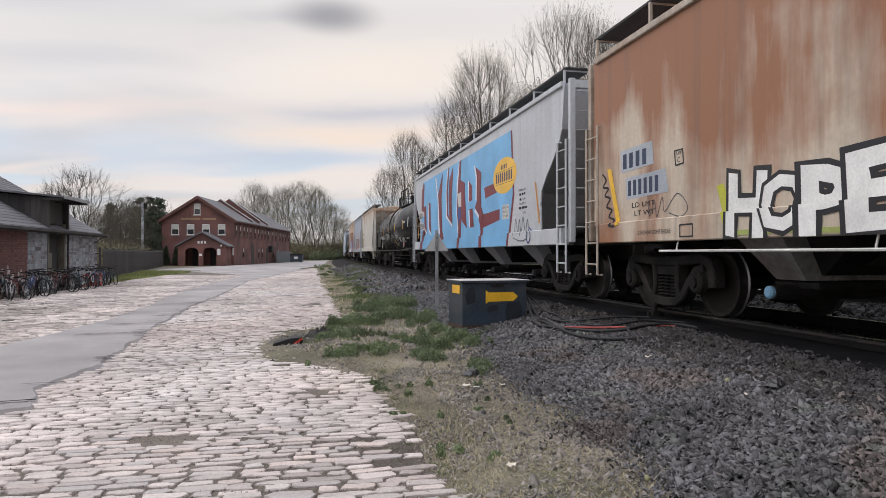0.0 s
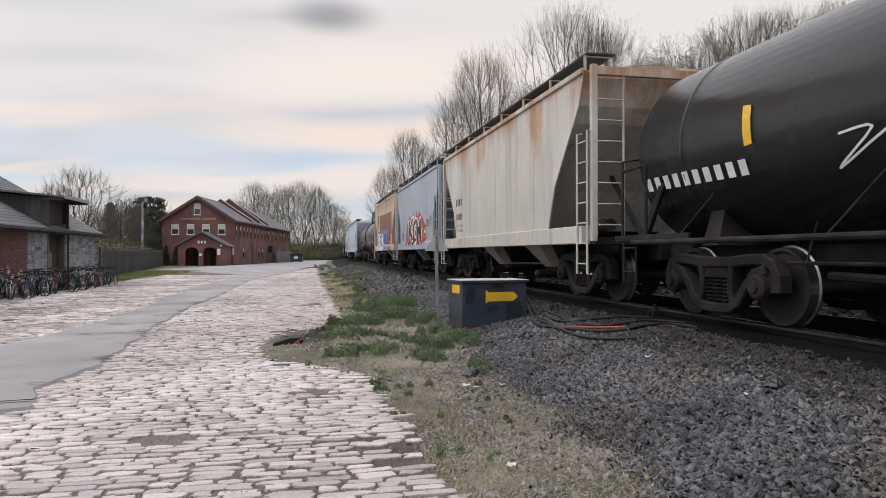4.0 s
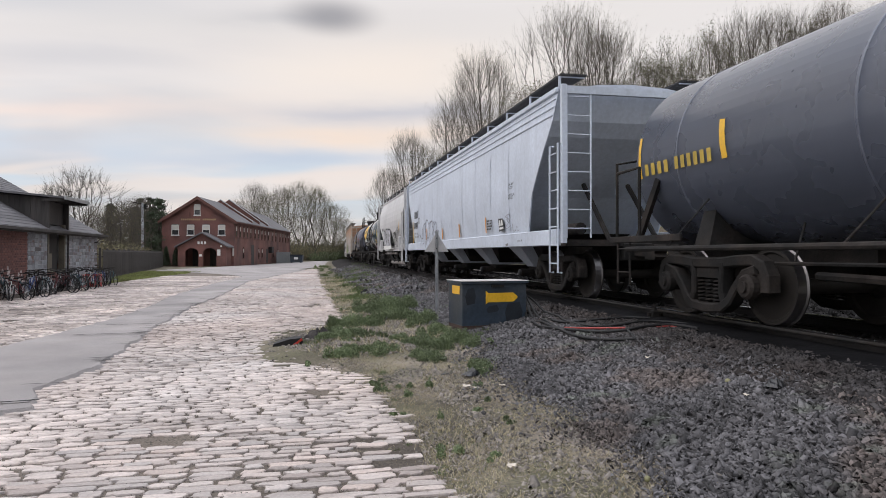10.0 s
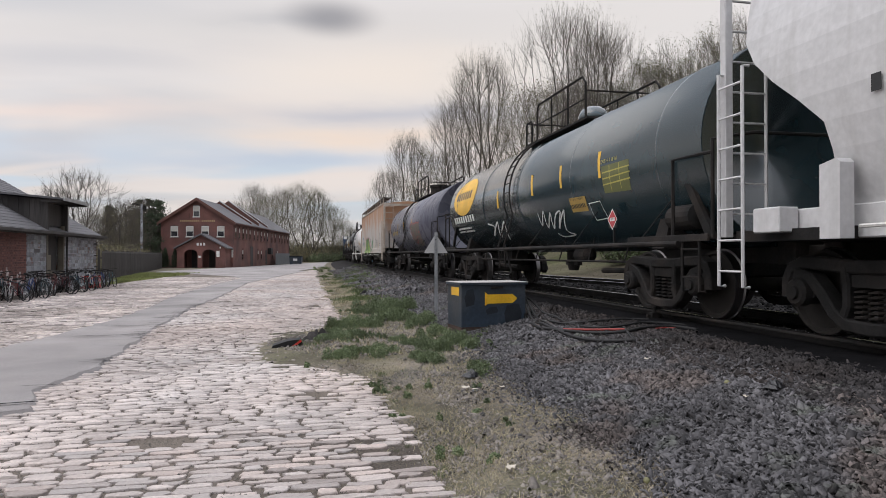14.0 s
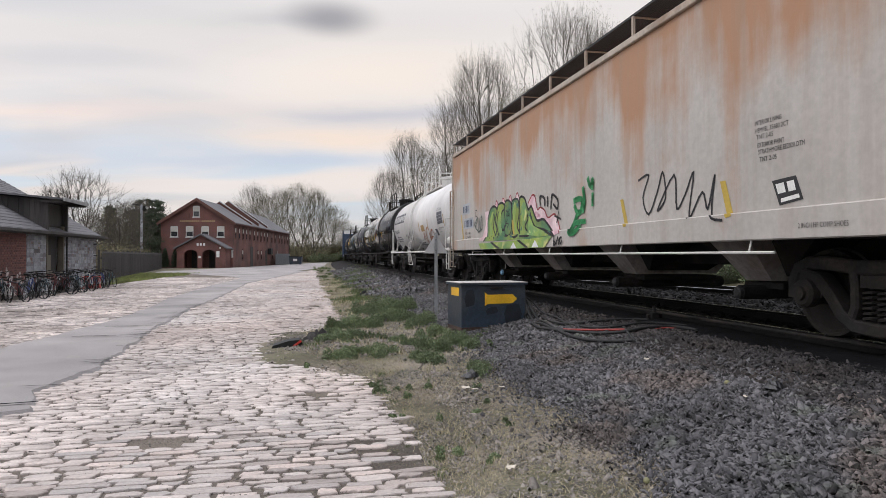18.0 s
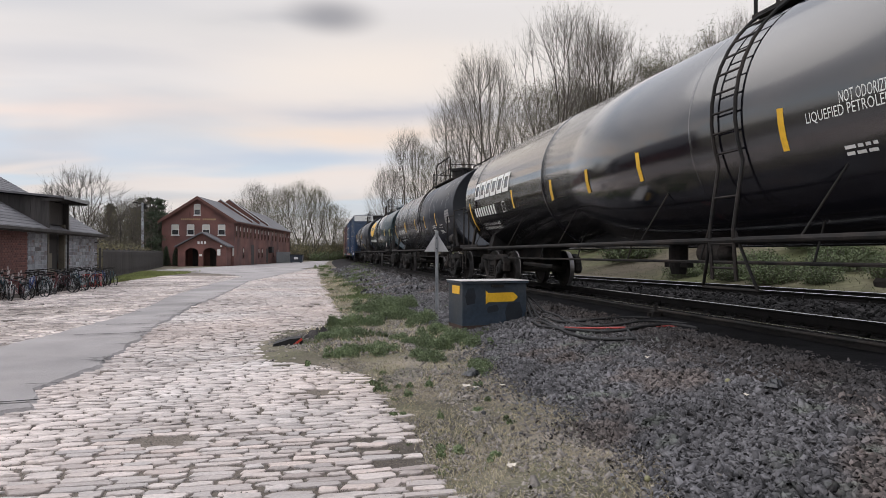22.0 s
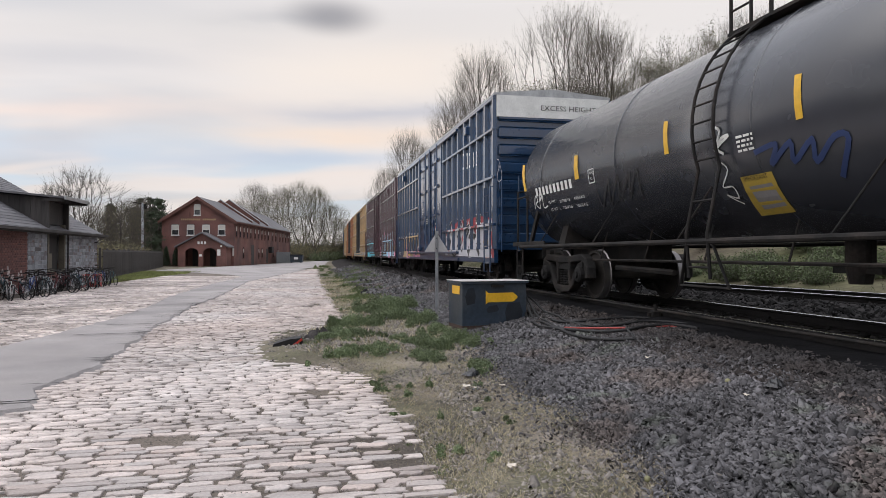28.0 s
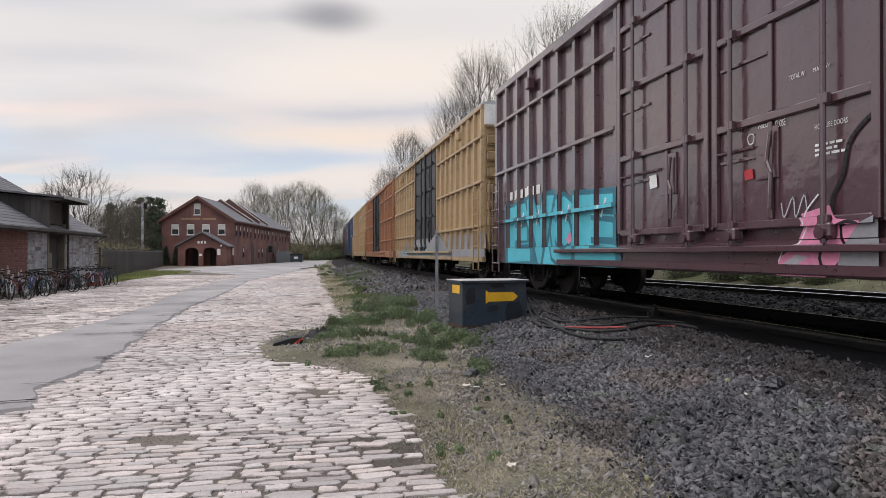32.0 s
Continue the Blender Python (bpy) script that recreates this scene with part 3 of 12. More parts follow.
    g.box(-0.95, 0.95, -0.32, -0.24, 0.40, 0.48).box(-0.95, 0.95, 0.24, 0.32, 0.40, 0.48)
    g.lathe([(0.78, 0.2), (0.92, 0.2)], 16)
    out["truck"] = g.mesh("truck", M["steel"])
    g = Geo().box(0, 0.62, -0.09, 0.09, 0.80, 0.98, cut=0.015)
    g.prism([(0.60, 0.76), (0.92, 0.74), (1.0, 0.80), (0.93, 0.86), (1.0, 0.92), (0.92, 1.02), (0.60, 1.02)], -0.13, 0.11)
    g.box(-0.2, 0.12, -0.3, 0.3, 0.72, 1.06, cut=0.02)
    out["coupler"] = g.mesh("coupler", M["steel"])
    return out


KIT = make_truck_meshes()
WHEELS = {-1: [], 1: []}


def running_gear(car, centres, half, rims=True):
    """Two four-wheel trucks and the couplers."""
    for cx in centres:
        tr = part("truck", KIT["truck"], None, car, "cast steel bogie caked in brown brake dust", pose(cx, 0, 0))
        for side in (-1, 1):
            part("side_frame", KIT["side_frame"], None, tr, m=pose(0, side * 1.0, 0, 0, 0, 0 if side < 0 else 180))
            for dx in (-0.17, 0.0, 0.17):
                part("spring", KIT["spring"], None, tr, m=pose(dx, side * 1.0, 0))
            ws = part("wheelset", KIT["wheelset"], None, tr, "steel wheel pair with bright worn treads", pose(side * 0.889, 0, 0.457))
            WHEELS[side].append(ws)
    for s in (-1, 1):
        part("coupler", KIT["coupler"], None, car, m=pose(s * (half - 0.35), 0, 0, 0, 0, 0 if s > 0 else 180))


def glyphs(txt, size, wide=1.0, bold=0.0, slant=0.0):
    """Flat letters as a mesh in (x, y), standing on the origin."""
    cu = bpy.data.curves.new("letters", "FONT")
    cu.body, cu.size, cu.offset, cu.shear = txt, size * 1.38, bold, slant
    cu.resolution_u = 2
    ob = bpy.data.objects.new("letters", cu)
    me = bpy.data.meshes.new_from_object(ob)
    co = [(v.co.x * wide, v.co.y) for v in me.vertices]
    fs = [tuple(p.vertices) for p in me.polygons]
    bpy.data.objects.remove(ob)
    bpy.data.curves.remove(cu)
    bpy.data.meshes.remove(me)
    return co, fs


class Skin:
    """The near side of a car, on which lettering and stickers lie: y for a given height."""

    def __init__(self, flat=None, radius=None, middle=None, sill=None, foot=0.0, posts=(), door=0.0, ribs=()):
        self.flat, self.radius, self.middle = flat, radius, middle
        self.sill, self.foot, self.posts, self.layer = sill, foot, posts, 0
        self.door, self.ribs = door, ribs

    def at(self, x, z, proud):
        if self.flat is not None:
            return (x, -self.flat - proud, z)
        # on a barrel the height runs along its curve from its middle
        a = (z - self.middle) / self.radius
        r = self.radius + proud
        return (x, -r * math.cos(a), self.middle + r * math.sin(a))


CARS = []


def car_root(name, label, lead, tail, category):
    """lead and tail: where the body's two ends stand along the train."""
    ob = new(name)
    ob.empty_display_size = 0.3
    tagged(ob, label, category, "cars of the freight train")
    CARS.append((ob, (lead + tail) / 2))
    return ob


def ladder(g, x, y0, y1, z0, z1, n, r=0.014, rail=0.02):
    for y in (y0, y1):
        g.tube([(x, y, z0), (x, y, z1)], rail, 6)
    for k in range(n):
        z = z0 + (z1 - z0) * (k + 0.5) / n
        g.tube([(x, y0, z), (x, y1, z)], r, 5)


def side_ladder(g, y, x0, x1, z0, z1, n, r=0.014, rail=0.02):
    for x in (x0, x1):
        g.tube([(x, y + 0.08, z0), (x, y, z0), (x, y, z1), (x, y + 0.08, z1)], rail, 6)
    for k in range(n):
        z = z0 + (z1 - z0) * (k + 0.5) / n
        g.tube([(x0, y, z), (x1, y, z)], r, 5)


def hopper(label, lead, tail, paint_mat, bays, top=3.95, wide=1.58, style="cut", trim=None, curve=0.0, sill_mat=None, chute_mat=None, seams=0, ledges=(), walk_up=0.27, piped=False, ends=((0.0, 1.40), (0.28, 1.45), (0.40, 1.1), (0.53, 0.65), (0.66, 0.30), (1.0, 0.15))):
    """Covered hopper car: ribless side sheets over sloping ends, discharge chutes beneath, running board on the roof."""
    L = tail - lead
    h = L / 2
    trim, sill_mat, chute_mat = trim or paint_mat, sill_mat or paint_mat, chute_mat or paint_mat
    car = car_root("covered_hopper", label, lead, tail, "freight car")
    sill = 1.01
    low = 1.30

    def reach(z):
        if style == "full":
            return h - 0.12
        u = (z - low) / (top - low)
        pts = ends + ((2.0, 0.25),)
        for (u0, d0), (u1, d1) in zip(pts, pts[1:]):
            if u <= u1:
                return h - (d0 + (d1 - d0) * (u - u0) / (u1 - u0))
        return h - 0.3

    zs = [low + (top - low) * i / 10 for i in range(11)]
    prof = []
    for z in zs:
        u = (z - low) / (top - low)
        prof.append((wide - curve * (2 * u - 1) ** 2, z))
    prof += [(wide - curve - 0.06, top + 0.03), (0.75, top + 0.14), (0.0, top + 0.18)]
    def floor_reach(z):
        u = (z - low) / (top - low)
        return reach(z) - (1.05 * max(0.0, 1 - u / 0.72) if style != "full" else 0.0)

    g = Geo()
    n = len(prof)
    inset = 0.0 if style == "full" else 0.012
    for sx in (-1, 1):
        for sy in (-1, 1):
            g.v += [(sx * floor_reach(z), sy * (y - inset if y > inset else y), z) for y, z in prof]
    # order of blocks: (-,-) (-,+) (+,-) (+,+)
    for i in range(n - 1):
        g.f += [(i, i + 1, 2 * n + i + 1, 2 * n + i), (n + i + 1, n + i, 3 * n + i, 3 * n + i + 1),
                (i + 1, i, n + i, n + i + 1), (2 * n + i, 2 * n + i + 1, 3 * n + i + 1, 3 * n + i)]
    g.f.append((0, 2 * n, 3 * n, n))
    g.slot = [0] * len(g.f)
    part("body", g, paint_mat, car)
    if style != "full":
        for sy in (-1, 1):
            g = Geo()
            m = 11
            for y, z in prof[:m]:
                x = reach(z)
                g.v += [(-x, sy * y, z), (x, sy * y, z), (x, sy * (y - 0.03), z), (-x, sy * (y - 0.03), z)]
            for i in range(m - 1):
                for a in range(4):
                    q = (4 * i + a, 4 * i + (a + 1) % 4, 4 * i + 4 + (a + 1) % 4, 4 * i + 4 + a)
                    g.f.append(q if sy < 0 else q[::-1])
            g.slot = [0] * len(g.f)
            part("side_sheet", g, paint_mat, car)
    for k in range(seams):
        x = -reach(2.0) + 2 * reach(2.0) * (k + 1) / (seams + 1)
        g = Geo()
        g.v += [(x + d, -y - 0.008, z) for y, z in prof[:11] for d in (-0.02, 0.02)]
        g.f += [(2 * i, 2 * i + 1, 2 * i + 3, 2 * i + 2) for i in range(10)]
        g.slot = [0] * 10
        part("weld_seam", g, paint_mat, car)
    g = Geo()
    for s in (-1, 1):
        y0, y1 = sorted((s * (wide - curve * 0.9 - 0.14), s * (wide - curve * 0.9 + 0.035)))
        part("side_sill", Geo().box(-h + 0.25, h - 0.25, y0, y1, sill, low + 0.02, cut=0.012), sill_mat, car)
    for s in (-1, 1):
        part("eave_rail", Geo().box(-h + 0.22, h - 0.22, s * (wide - curve) - 0.05, s * (wide - curve) + 0.05, top - 0.03, top + 0.07, cut=0.012), trim, car)
    # ledges pressed into the side below the eave
    for dz in ledges:
        z = top - dz
        y = wide
        for (y0, z0), (y1, z1) in zip(prof[:11], prof[1:12]):
            if min(z0, z1) <= z <= max(z0, z1) and z0 != z1:
                y = y0 + (y1 - y0) * (z - z0) / (z1 - z0)
                break
        part("side_ledge", Geo().box(-reach(z) + 0.05, reach(z) - 0.05, -abs(y) - 0.022, -abs(y) + 0.02, z - 0.016, z + 0.016, cut=0.006), paint_mat, car)
    # chutes
    span = 2 * reach(low) - (0.6 if style == "cut" else 3.6)
    for k in range(bays):
        cx = -span / 2 + span * (k + 0.5) / bays
        w = span / bays / 2 * 0.94
        g = Geo()
        boxed = [(0, 1, 5, 4), (1, 2, 6, 5), (2, 3, 7, 6), (3, 0, 4, 7), (7, 6, 5, 4)]
        v = 0.46 if style == "full" else min(0.62, w * 0.45)
        tp, bt = [(-v, -1.40), (v, -1.40), (v, 1.40), (-v, 1.40)], [(-0.24, -0.74), (0.24, -0.74), (0.24, 0.74), (-0.24, 0.74)]
        g.add([(cx + x, y, low) for x, y in tp] + [(cx + x, y, 0.54) for x, y in bt], boxed)
        ch = part("discharge_chute", g, chute_mat, car)
        tp, bt = [(-w, -1.05), (w, -1.05), (w, 1.05), (-w, 1.05)], [(-0.30, -0.55), (0.30, -0.55), (0.30, 0.55), (-0.30, 0.55)]
        part("slope_sheet", Geo().add([(cx + x, y, low) for x, y in tp] + [(cx + x, y, 0.60) for x, y in bt], boxed), M["steel"], ch)
        g = Geo().box(cx - 0.36, cx + 0.36, -0.68, 0.68, 0.44, 0.52, cut=0.01)
        g.tube([(cx, -1.0, 0.40), (cx, 1.0, 0.40)], 0.09, 12)
        part("outlet_gate", g, M["steel"], ch)
        part("gate_cap", Geo().lathe([(0, 0.075), (0.05, 0.075), (0.07, 0.05)], 12, pose(cx, -0.99, 0.40, 90)), M["blue_cap"] if style == "full" and k == 0 else M["galvdark"], ch)
    part("centre_sill", Geo().box(-h + 0.1, h - 0.1, -0.22, 0.22, 0.72, 1.1), M["steel"], car)
    # ends: platform, corner posts, ladders, braces
    for s in (-1, 1):
        part("end_platform", Geo().box(min(s * (h - 1.6), s * h), max(s * (h - 1.6), s * h), -wide + 0.12, wide - 0.12, 1.0, 1.12), M["steel"], car)
        g = Geo()
        x0 = s * (h + 0.07)
        for y in (-wide + 0.05, wide - 0.05):
            g.box(x0 - 0.05, x0 + 0.05, y - 0.05, y + 0.05, 1.05, top + 0.05, cut=0.008)
        g.box(x0 - 0.05, x0 + 0.05, -wide + 0.1, wide - 0.1, top - 0.12, top + 0.02)
        part("end_frame", g, trim, car)
        g = Geo()
        ladder(g, x0 + s * 0.02, -wide + 0.10, -wide + 0.58, 1.15, top, 8)
        part("end_ladder", g, trim, car)
        g = Geo()
        side_ladder(g, -wide - 0.06, s * (h + 0.06), s * (h - 0.36), 0.50, 2.9, 7)
        part("side_ladder", g, trim, car)
        for y in (-0.5, 0.5):
            part("end_brace", Geo().tube([(s * (h - 0.15), y, 1.1), (s * (h - 1.4), y, 2.3)], 0.05, 6), M["steel"], car)
        if s > 0:
            g = Geo().lathe([(0, 0.28), (0.02, 0.30), (0.04, 0.28)], 20, pose(s * h, 0.5, 2.3, 0, 90, 0))
            part("brake_wheel", g, M["steel"], car)
            part("brake_cylinder", Geo().lathe([(-0.3, 0.12), (0.3, 0.12)], 14, pose(s * (h - 0.9), -0.9, 1.35, 0, 90, 0)), M["steel"], car)
    # roof walk: open grating on brackets
    for s in (-1, 1):
        g = Geo()
        x, y0, y1 = -h + 0.1, s * (wide - curve - 0.52), s * (wide - curve - 0.02)
        for k in range(15):
            y = y0 + (y1 - y0) * k / 14
            g.box(x, -x, y - 0.009, y + 0.009, top + walk_up, top + walk_up + 0.035)
        nb = int((L - 0.2) / 0.11)
        for k in range(nb):
            xx = x + (L - 0.2) * k / nb
            g.box(xx - 0.006, xx + 0.006, min(y0, y1), max(y0, y1), top + walk_up + 0.005, top + walk_up + 0.03)
        part("running_board", g, M["galvdark"], car, "open steel grating")
        g = Geo()
        g.box(-0.014, 0.014, min(y0, y1), max(y0, y1), top + walk_up - 0.02, top + walk_up)
        g.box(-0.02, 0.02, y1 - 0.02, y1 + 0.02, top + 0.02, top + walk_up)
        bracket = g.mesh("walk_bracket", trim)
        for k in range(int(L / 1.6) + 1):
            part("walk_bracket", bracket, None, car, m=pose(x + 0.1 + (L - 0.4) * k / int(L / 1.6), 0, 0))
    if piped:
        # pneumatic unloading pipes and a step rail slung under the sill
        for y, z, r, x0, x1 in ((-1.36, 0.88, 0.055, -3.1, 1.7), (-1.10, 0.37, 0.085, -2.6, 3.5)):
            part("unloading_pipe", Geo().tube([(x0, y, z), (x1, y, z)], r, 10).tube([(x0, y, z), (x0 - 0.2, y + 0.1, z + 0.05), (x0 - 0.35, y + 0.6, z + 0.2)], r, 10), M["chutegrey"], car, "soiled grey unloading pipe")
        for k in range(4):
            x = -2.9 + 1.5 * k
            part("pipe_hanger", Geo().tube([(x, -1.36, 0.88), (x, -1.36, 1.03)], 0.014, 5), M["chutegrey"], car)
            part("pipe_hanger", Geo().tube([(x + 0.4, -1.10, 0.37), (x + 0.4, -1.2, 0.95)], 0.012, 5), M["chutegrey"], car)
        for x in (-1.4, 0.4, 2.2):
            part("feed_hose", Geo().tube([(x, -1.30, 0.85), (x + 0.25, -1.25, 0.62), (x + 0.6, -1.15, 0.42)], 0.05, 8), M["rubber"], car, "black rubber hose")
        part("brake_rod", Geo().tube([(-3.9, -wide - 0.05, 1.10), (3.6, -wide - 0.05, 1.16)], 0.018, 6), M["whitepaint"], car)
        for s in (-1, 1):
            part("jacking_bracket", Geo().prism([(s * 4.24 - 0.12, 1.0), (s * 4.24 + 0.12, 1.0), (s * 4.24 + 0.12, 1.68), (s * 4.24 + 0.08, 1.72), (s * 4.24 - 0.12, 1.68)], -wide - 0.05, -wide + 0.10), paint_mat, car)
            part("end_box", Geo().box(s * 5.12 - 0.2, s * 5.12 + 0.2, -wide - 0.03, -wide + 0.2, 1.08, 1.34, cut=0.012), paint_mat, car)
    if style == "full":
        # operating rod slung under the sill
        g = Geo().tube([(-h + 2.2, -wide - 0.02, 0.88), (h - 2.2, -wide - 0.02, 0.88)], 0.016, 6)
        for k in range(5):
            x = -h + 2.6 + (2 * h - 5.2) * k / 4
            g.tube([(x, -wide - 0.02, 0.87), (x, -wide + 0.02, 1.03)], 0.012, 5)
        part("operating_rod", g, M["whitepaint"], car, "pale steel rod slung under the sill")
    g = Geo().box(-h + 1.0, h - 1.0, -0.3, 0.3, top + 0.15, top + 0.30, cut=0.02)
    part("roof_hatch", g, trim, car)
    running_gear(car, (-h + 1.45, h - 1.45), h + 0.25)
    return car, Skin(flat=wide, sill=low + 0.02, foot=sill), h


def tank(label, lead, tail, shell_mat, radius=1.52, middle=2.62, rings=5, rail_mat=None, dome="cage", lx=-1.2, pipe=1.0):
    """Tank car: welded barrel with domed heads, ladder to a railed platform over the manway, pipe handrail along the side."""
    L = tail - lead
    h = L / 2
    car = car_root("tank_car", label, lead, tail, "tank car")
    rail_mat = rail_mat or M["steel"]
    R, zc = radius, middle
    out = []
    for k in range(9):
        a = math.pi / 2 * k / 8
        out.append((-h + 0.30 + 0.62 * (1 - math.sin(a)), R * math.sin(a) + 0.0))
    out = [(-h + 0.30 + 0.62 * (1 - math.cos(math.pi / 2 * (1 - k / 8))) , max(R * math.sin(math.pi / 2 * k / 8), 0.0005)) for k in range(9)]
    prof = out + [(-z, r) for z, r in out[::-1]]
    turn = Matrix.Translation((0, 0, zc)) @ Matrix.Rotation(radians(90), 4, "Y")
    g = Geo()
    g.lathe(prof, 64, turn)
    part("barrel", g, shell_mat, car, smooth=True)
    for k in range(rings):
        x = (-h + 1.4) + (2 * h - 2.8) * k / max(rings - 1, 1)
        part("weld_ring", Geo().lathe([(x - 0.02, R + 0.001), (x - 0.008, R + 0.007), (x + 0.008, R + 0.007), (x + 0.02, R + 0.001)], 64, turn), shell_mat, car, smooth=True)
    # stub sills, bolsters, saddles
    for s in (-1, 1):
        x0, x1 = sorted((s * (h - 0.2), s * (h - 3.6)))
        part("stub_sill", Geo().box(x0, x1, -0.25, 0.25, 0.74, 1.16), M["steel"], car)
        c = s * (h - 1.75)
        g = Geo()
        g.add([(c - 0.13, -1.0, 1.50), (c + 0.13, -1.0, 1.50), (c + 0.13, 1.0, 1.50), (c - 0.13, 1.0, 1.50),
               (c - 0.17, -1.15, 0.95), (c + 0.17, -1.15, 0.95), (c + 0.17, 1.15, 0.95), (c - 0.17, 1.15, 0.95)],
              [(0, 1, 5, 4), (1, 2, 6, 5), (2, 3, 7, 6), (3, 0, 4, 7), (7, 6, 5, 4), (0, 3, 2, 1)])
        part("saddle", g, M["steel"], car)
        part("end_platform", Geo().box(min(s * (h - 0.55), s * (h + 0.12)), max(s * (h - 0.55), s * (h + 0.12)), -1.5, 1.5, 1.05, 1.10), rail_mat, car)
        g = Geo()
        g.tube([(s * (h + 0.05), -1.45, 1.1), (s * (h + 0.05), -1.45, 2.25), (s * (h + 0.05), -0.9, 2.35), (s * (h + 0.05), 0.9, 2.35), (s * (h + 0.05), 1.45, 2.25), (s * (h + 0.05), 1.45, 1.1)], 0.024, 6)
        g.tube([(s * (h + 0.05), -1.45, 2.1), (s * (h - 0.75), -1.5, 2.1), (s * (h - 0.75), -1.5, 1.1)], 0.024, 6)
        part("end_handrail", g, rail_mat, car)
        x0, x1 = sorted((s * (h - 1.9), s * (h + 0.10)))
        part("edge_plate", Geo().box(x0, x1, -1.56, -1.52, 1.02, 1.11, cut=0.006), rail_mat, car)
        part("head_brace", Geo().prism([(0, 1.08), (0.16 * s, 1.08), (-0.46 * s, 1.95), (-0.56 * s, 1.90)] if s > 0 else [(0, 1.08), (0.56, 1.90), (0.46, 1.95), (-0.16, 1.08)], -1.28, -1.22, Matrix.Translation((s * (h - 0.35), 0, 0))), rail_mat, car)
        g = Geo()
        side_ladder(g, -1.52, s * (h - 0.12), s * (h - 0.5), 0.40, 1.10, 2)
        part("step", g, rail_mat, car)
        if s > 0:
            part("brake_reservoir", Geo().lathe([(-0.32, 0.06), (-0.28, 0.17), (0.28, 0.17), (0.32, 0.06)], 16, pose(h - 0.9, -1.2, 1.36, 0, 90, 0)), rail_mat, car)
        part("brake_gear", Geo().box(c - 0.5 * s - 0.25, c - 0.5 * s + 0.25, -0.9, 0.9, 0.55, 0.75).tube([(c - 1.4 * s, -0.6, 0.6), (c - 3.2 * s, -0.5, 0.55)], 0.05), M["steel"], car)
    # long handrail pipe with struts along the side
    for y in (-1, 1):
        g = Geo()
        g.tube([(-h + 0.5, y * 1.58, pipe), (h - 0.5, y * 1.58, pipe)], 0.036, 8)
        for k in range(6):
            x = -h + 1.6 + (2 * h - 3.2) * k / 5
            g.tube([(x, y * 1.57, pipe), (x + 0.28, y * (R * 0.86), zc - R * 0.50)], 0.011, 6)
        part("side_handrail", g, rail_mat, car)
    g = Geo().tube([(-h + 2.9, -0.95, 0.74), (h - 2.9, -0.95, 0.74)], 0.022, 6)
    for k in range(7):
        x = -h + 3.2 + (2 * h - 6.4) * k / 6
        g.tube([(x, -0.95, 0.74), (x, -0.80, zc - math.sqrt(R * R - 0.64) + 0.03)], 0.014, 5)
    part("brake_pipe", g, M["steel"], car)
    part("brake_cylinder", Geo().lathe([(-0.34, 0.05), (-0.28, 0.15), (0.22, 0.15), (0.30, 0.05)], 14, pose(1.9, -0.55, 0.86, 0, 90, 0)).box(1.5, 2.3, -0.60, -0.50, 0.95, zc - R + 0.12), M["steel"], car)
    # ladder up the side, middle of the car
    g = Geo()
    path = [(0, -1.56, 0.55), (0, -1.60, 1.1)] + [(0, -(R + 0.09) * math.cos(a), zc + (R + 0.09) * math.sin(a)) for a in [-0.35 + 0.15 * k for k in range(11)]]
    for dx in (-0.22, 0.22):
        g.tube([(lx + dx, y, z) for _, y, z in path], 0.022, 6)
    for k in range(1, len(path)):
        for u in (0.25, 0.75) if k == 1 else (0.5,):
            p, r = Vector(path[k - 1]), Vector(path[k])
            w = p.lerp(r, u)
            g.tube([(lx - 0.22, w.y, w.z), (lx + 0.22, w.y, w.z)], 0.014, 5)
    part("ladder", g, rail_mat, car)
    g = Geo()
    g.tube([(lx - 0.22, -1.58, 1.1), (lx - 0.5, -1.5, 0.45), (lx + 0.5, -1.5, 0.45), (lx + 0.22, -1.58, 1.1)], 0.022, 6)
    part("ladder_foot", g, rail_mat, car)
    # platform, railing and manway on top, just past the ladder's head
    zt = zc + R
    for y in (-1, 1):
        part("platform", Geo().box(lx - 0.5, lx + 3.2, min(y * 0.40, y * 0.82), max(y * 0.40, y * 0.82), zt - 0.15, zt - 0.11), rail_mat, car)
        g = Geo()
        g.tube([(lx - 0.45, y * 0.80, zt - 0.15), (lx - 0.45, y * 0.80, zt + 0.36), (lx - 0.38, y * 0.80, zt + 0.42), (lx - 0.10, y * 0.80, zt + 0.42), (lx - 0.05, y * 0.80, zt + 0.36), (lx - 0.05, y * 0.80, zt - 0.15)], 0.024, 6)
        g.tube([(lx - 0.45, y * 0.80, zt + 0.16), (lx - 0.05, y * 0.80, zt + 0.16)], 0.016, 6)
        part("platform_railing", g, rail_mat, car)
        g = Geo()
        g.tube([(lx + 0.32, y * 0.80, zt - 0.15), (lx + 0.32, y * 0.80, zt + 0.58), (lx + 0.42, y * 0.80, zt + 0.72), (lx + 2.95, y * 0.80, zt + 0.72), (lx + 3.1, y * 0.80, zt + 0.58), (lx + 3.1, y * 0.80, zt - 0.15)], 0.026, 6)
        g.tube([(lx + 0.32, y * 0.80, zt + 0.26), (lx + 3.1, y * 0.80, zt + 0.26)], 0.016, 6)
        for x in (lx + 1.25, lx + 2.2):
            g.tube([(x, y * 0.80, zt - 0.15), (x, y * 0.80, zt + 0.72)], 0.020, 6)
        part("platform_railing", g, rail_mat, car)
    for x in (lx - 0.45, lx + 3.1):
        part("end_bar", Geo().tube([(x, -0.80, zt + 0.42), (x, 0.80, zt + 0.42)], 0.020, 6), rail_mat, car)
    mx = lx + 1.7
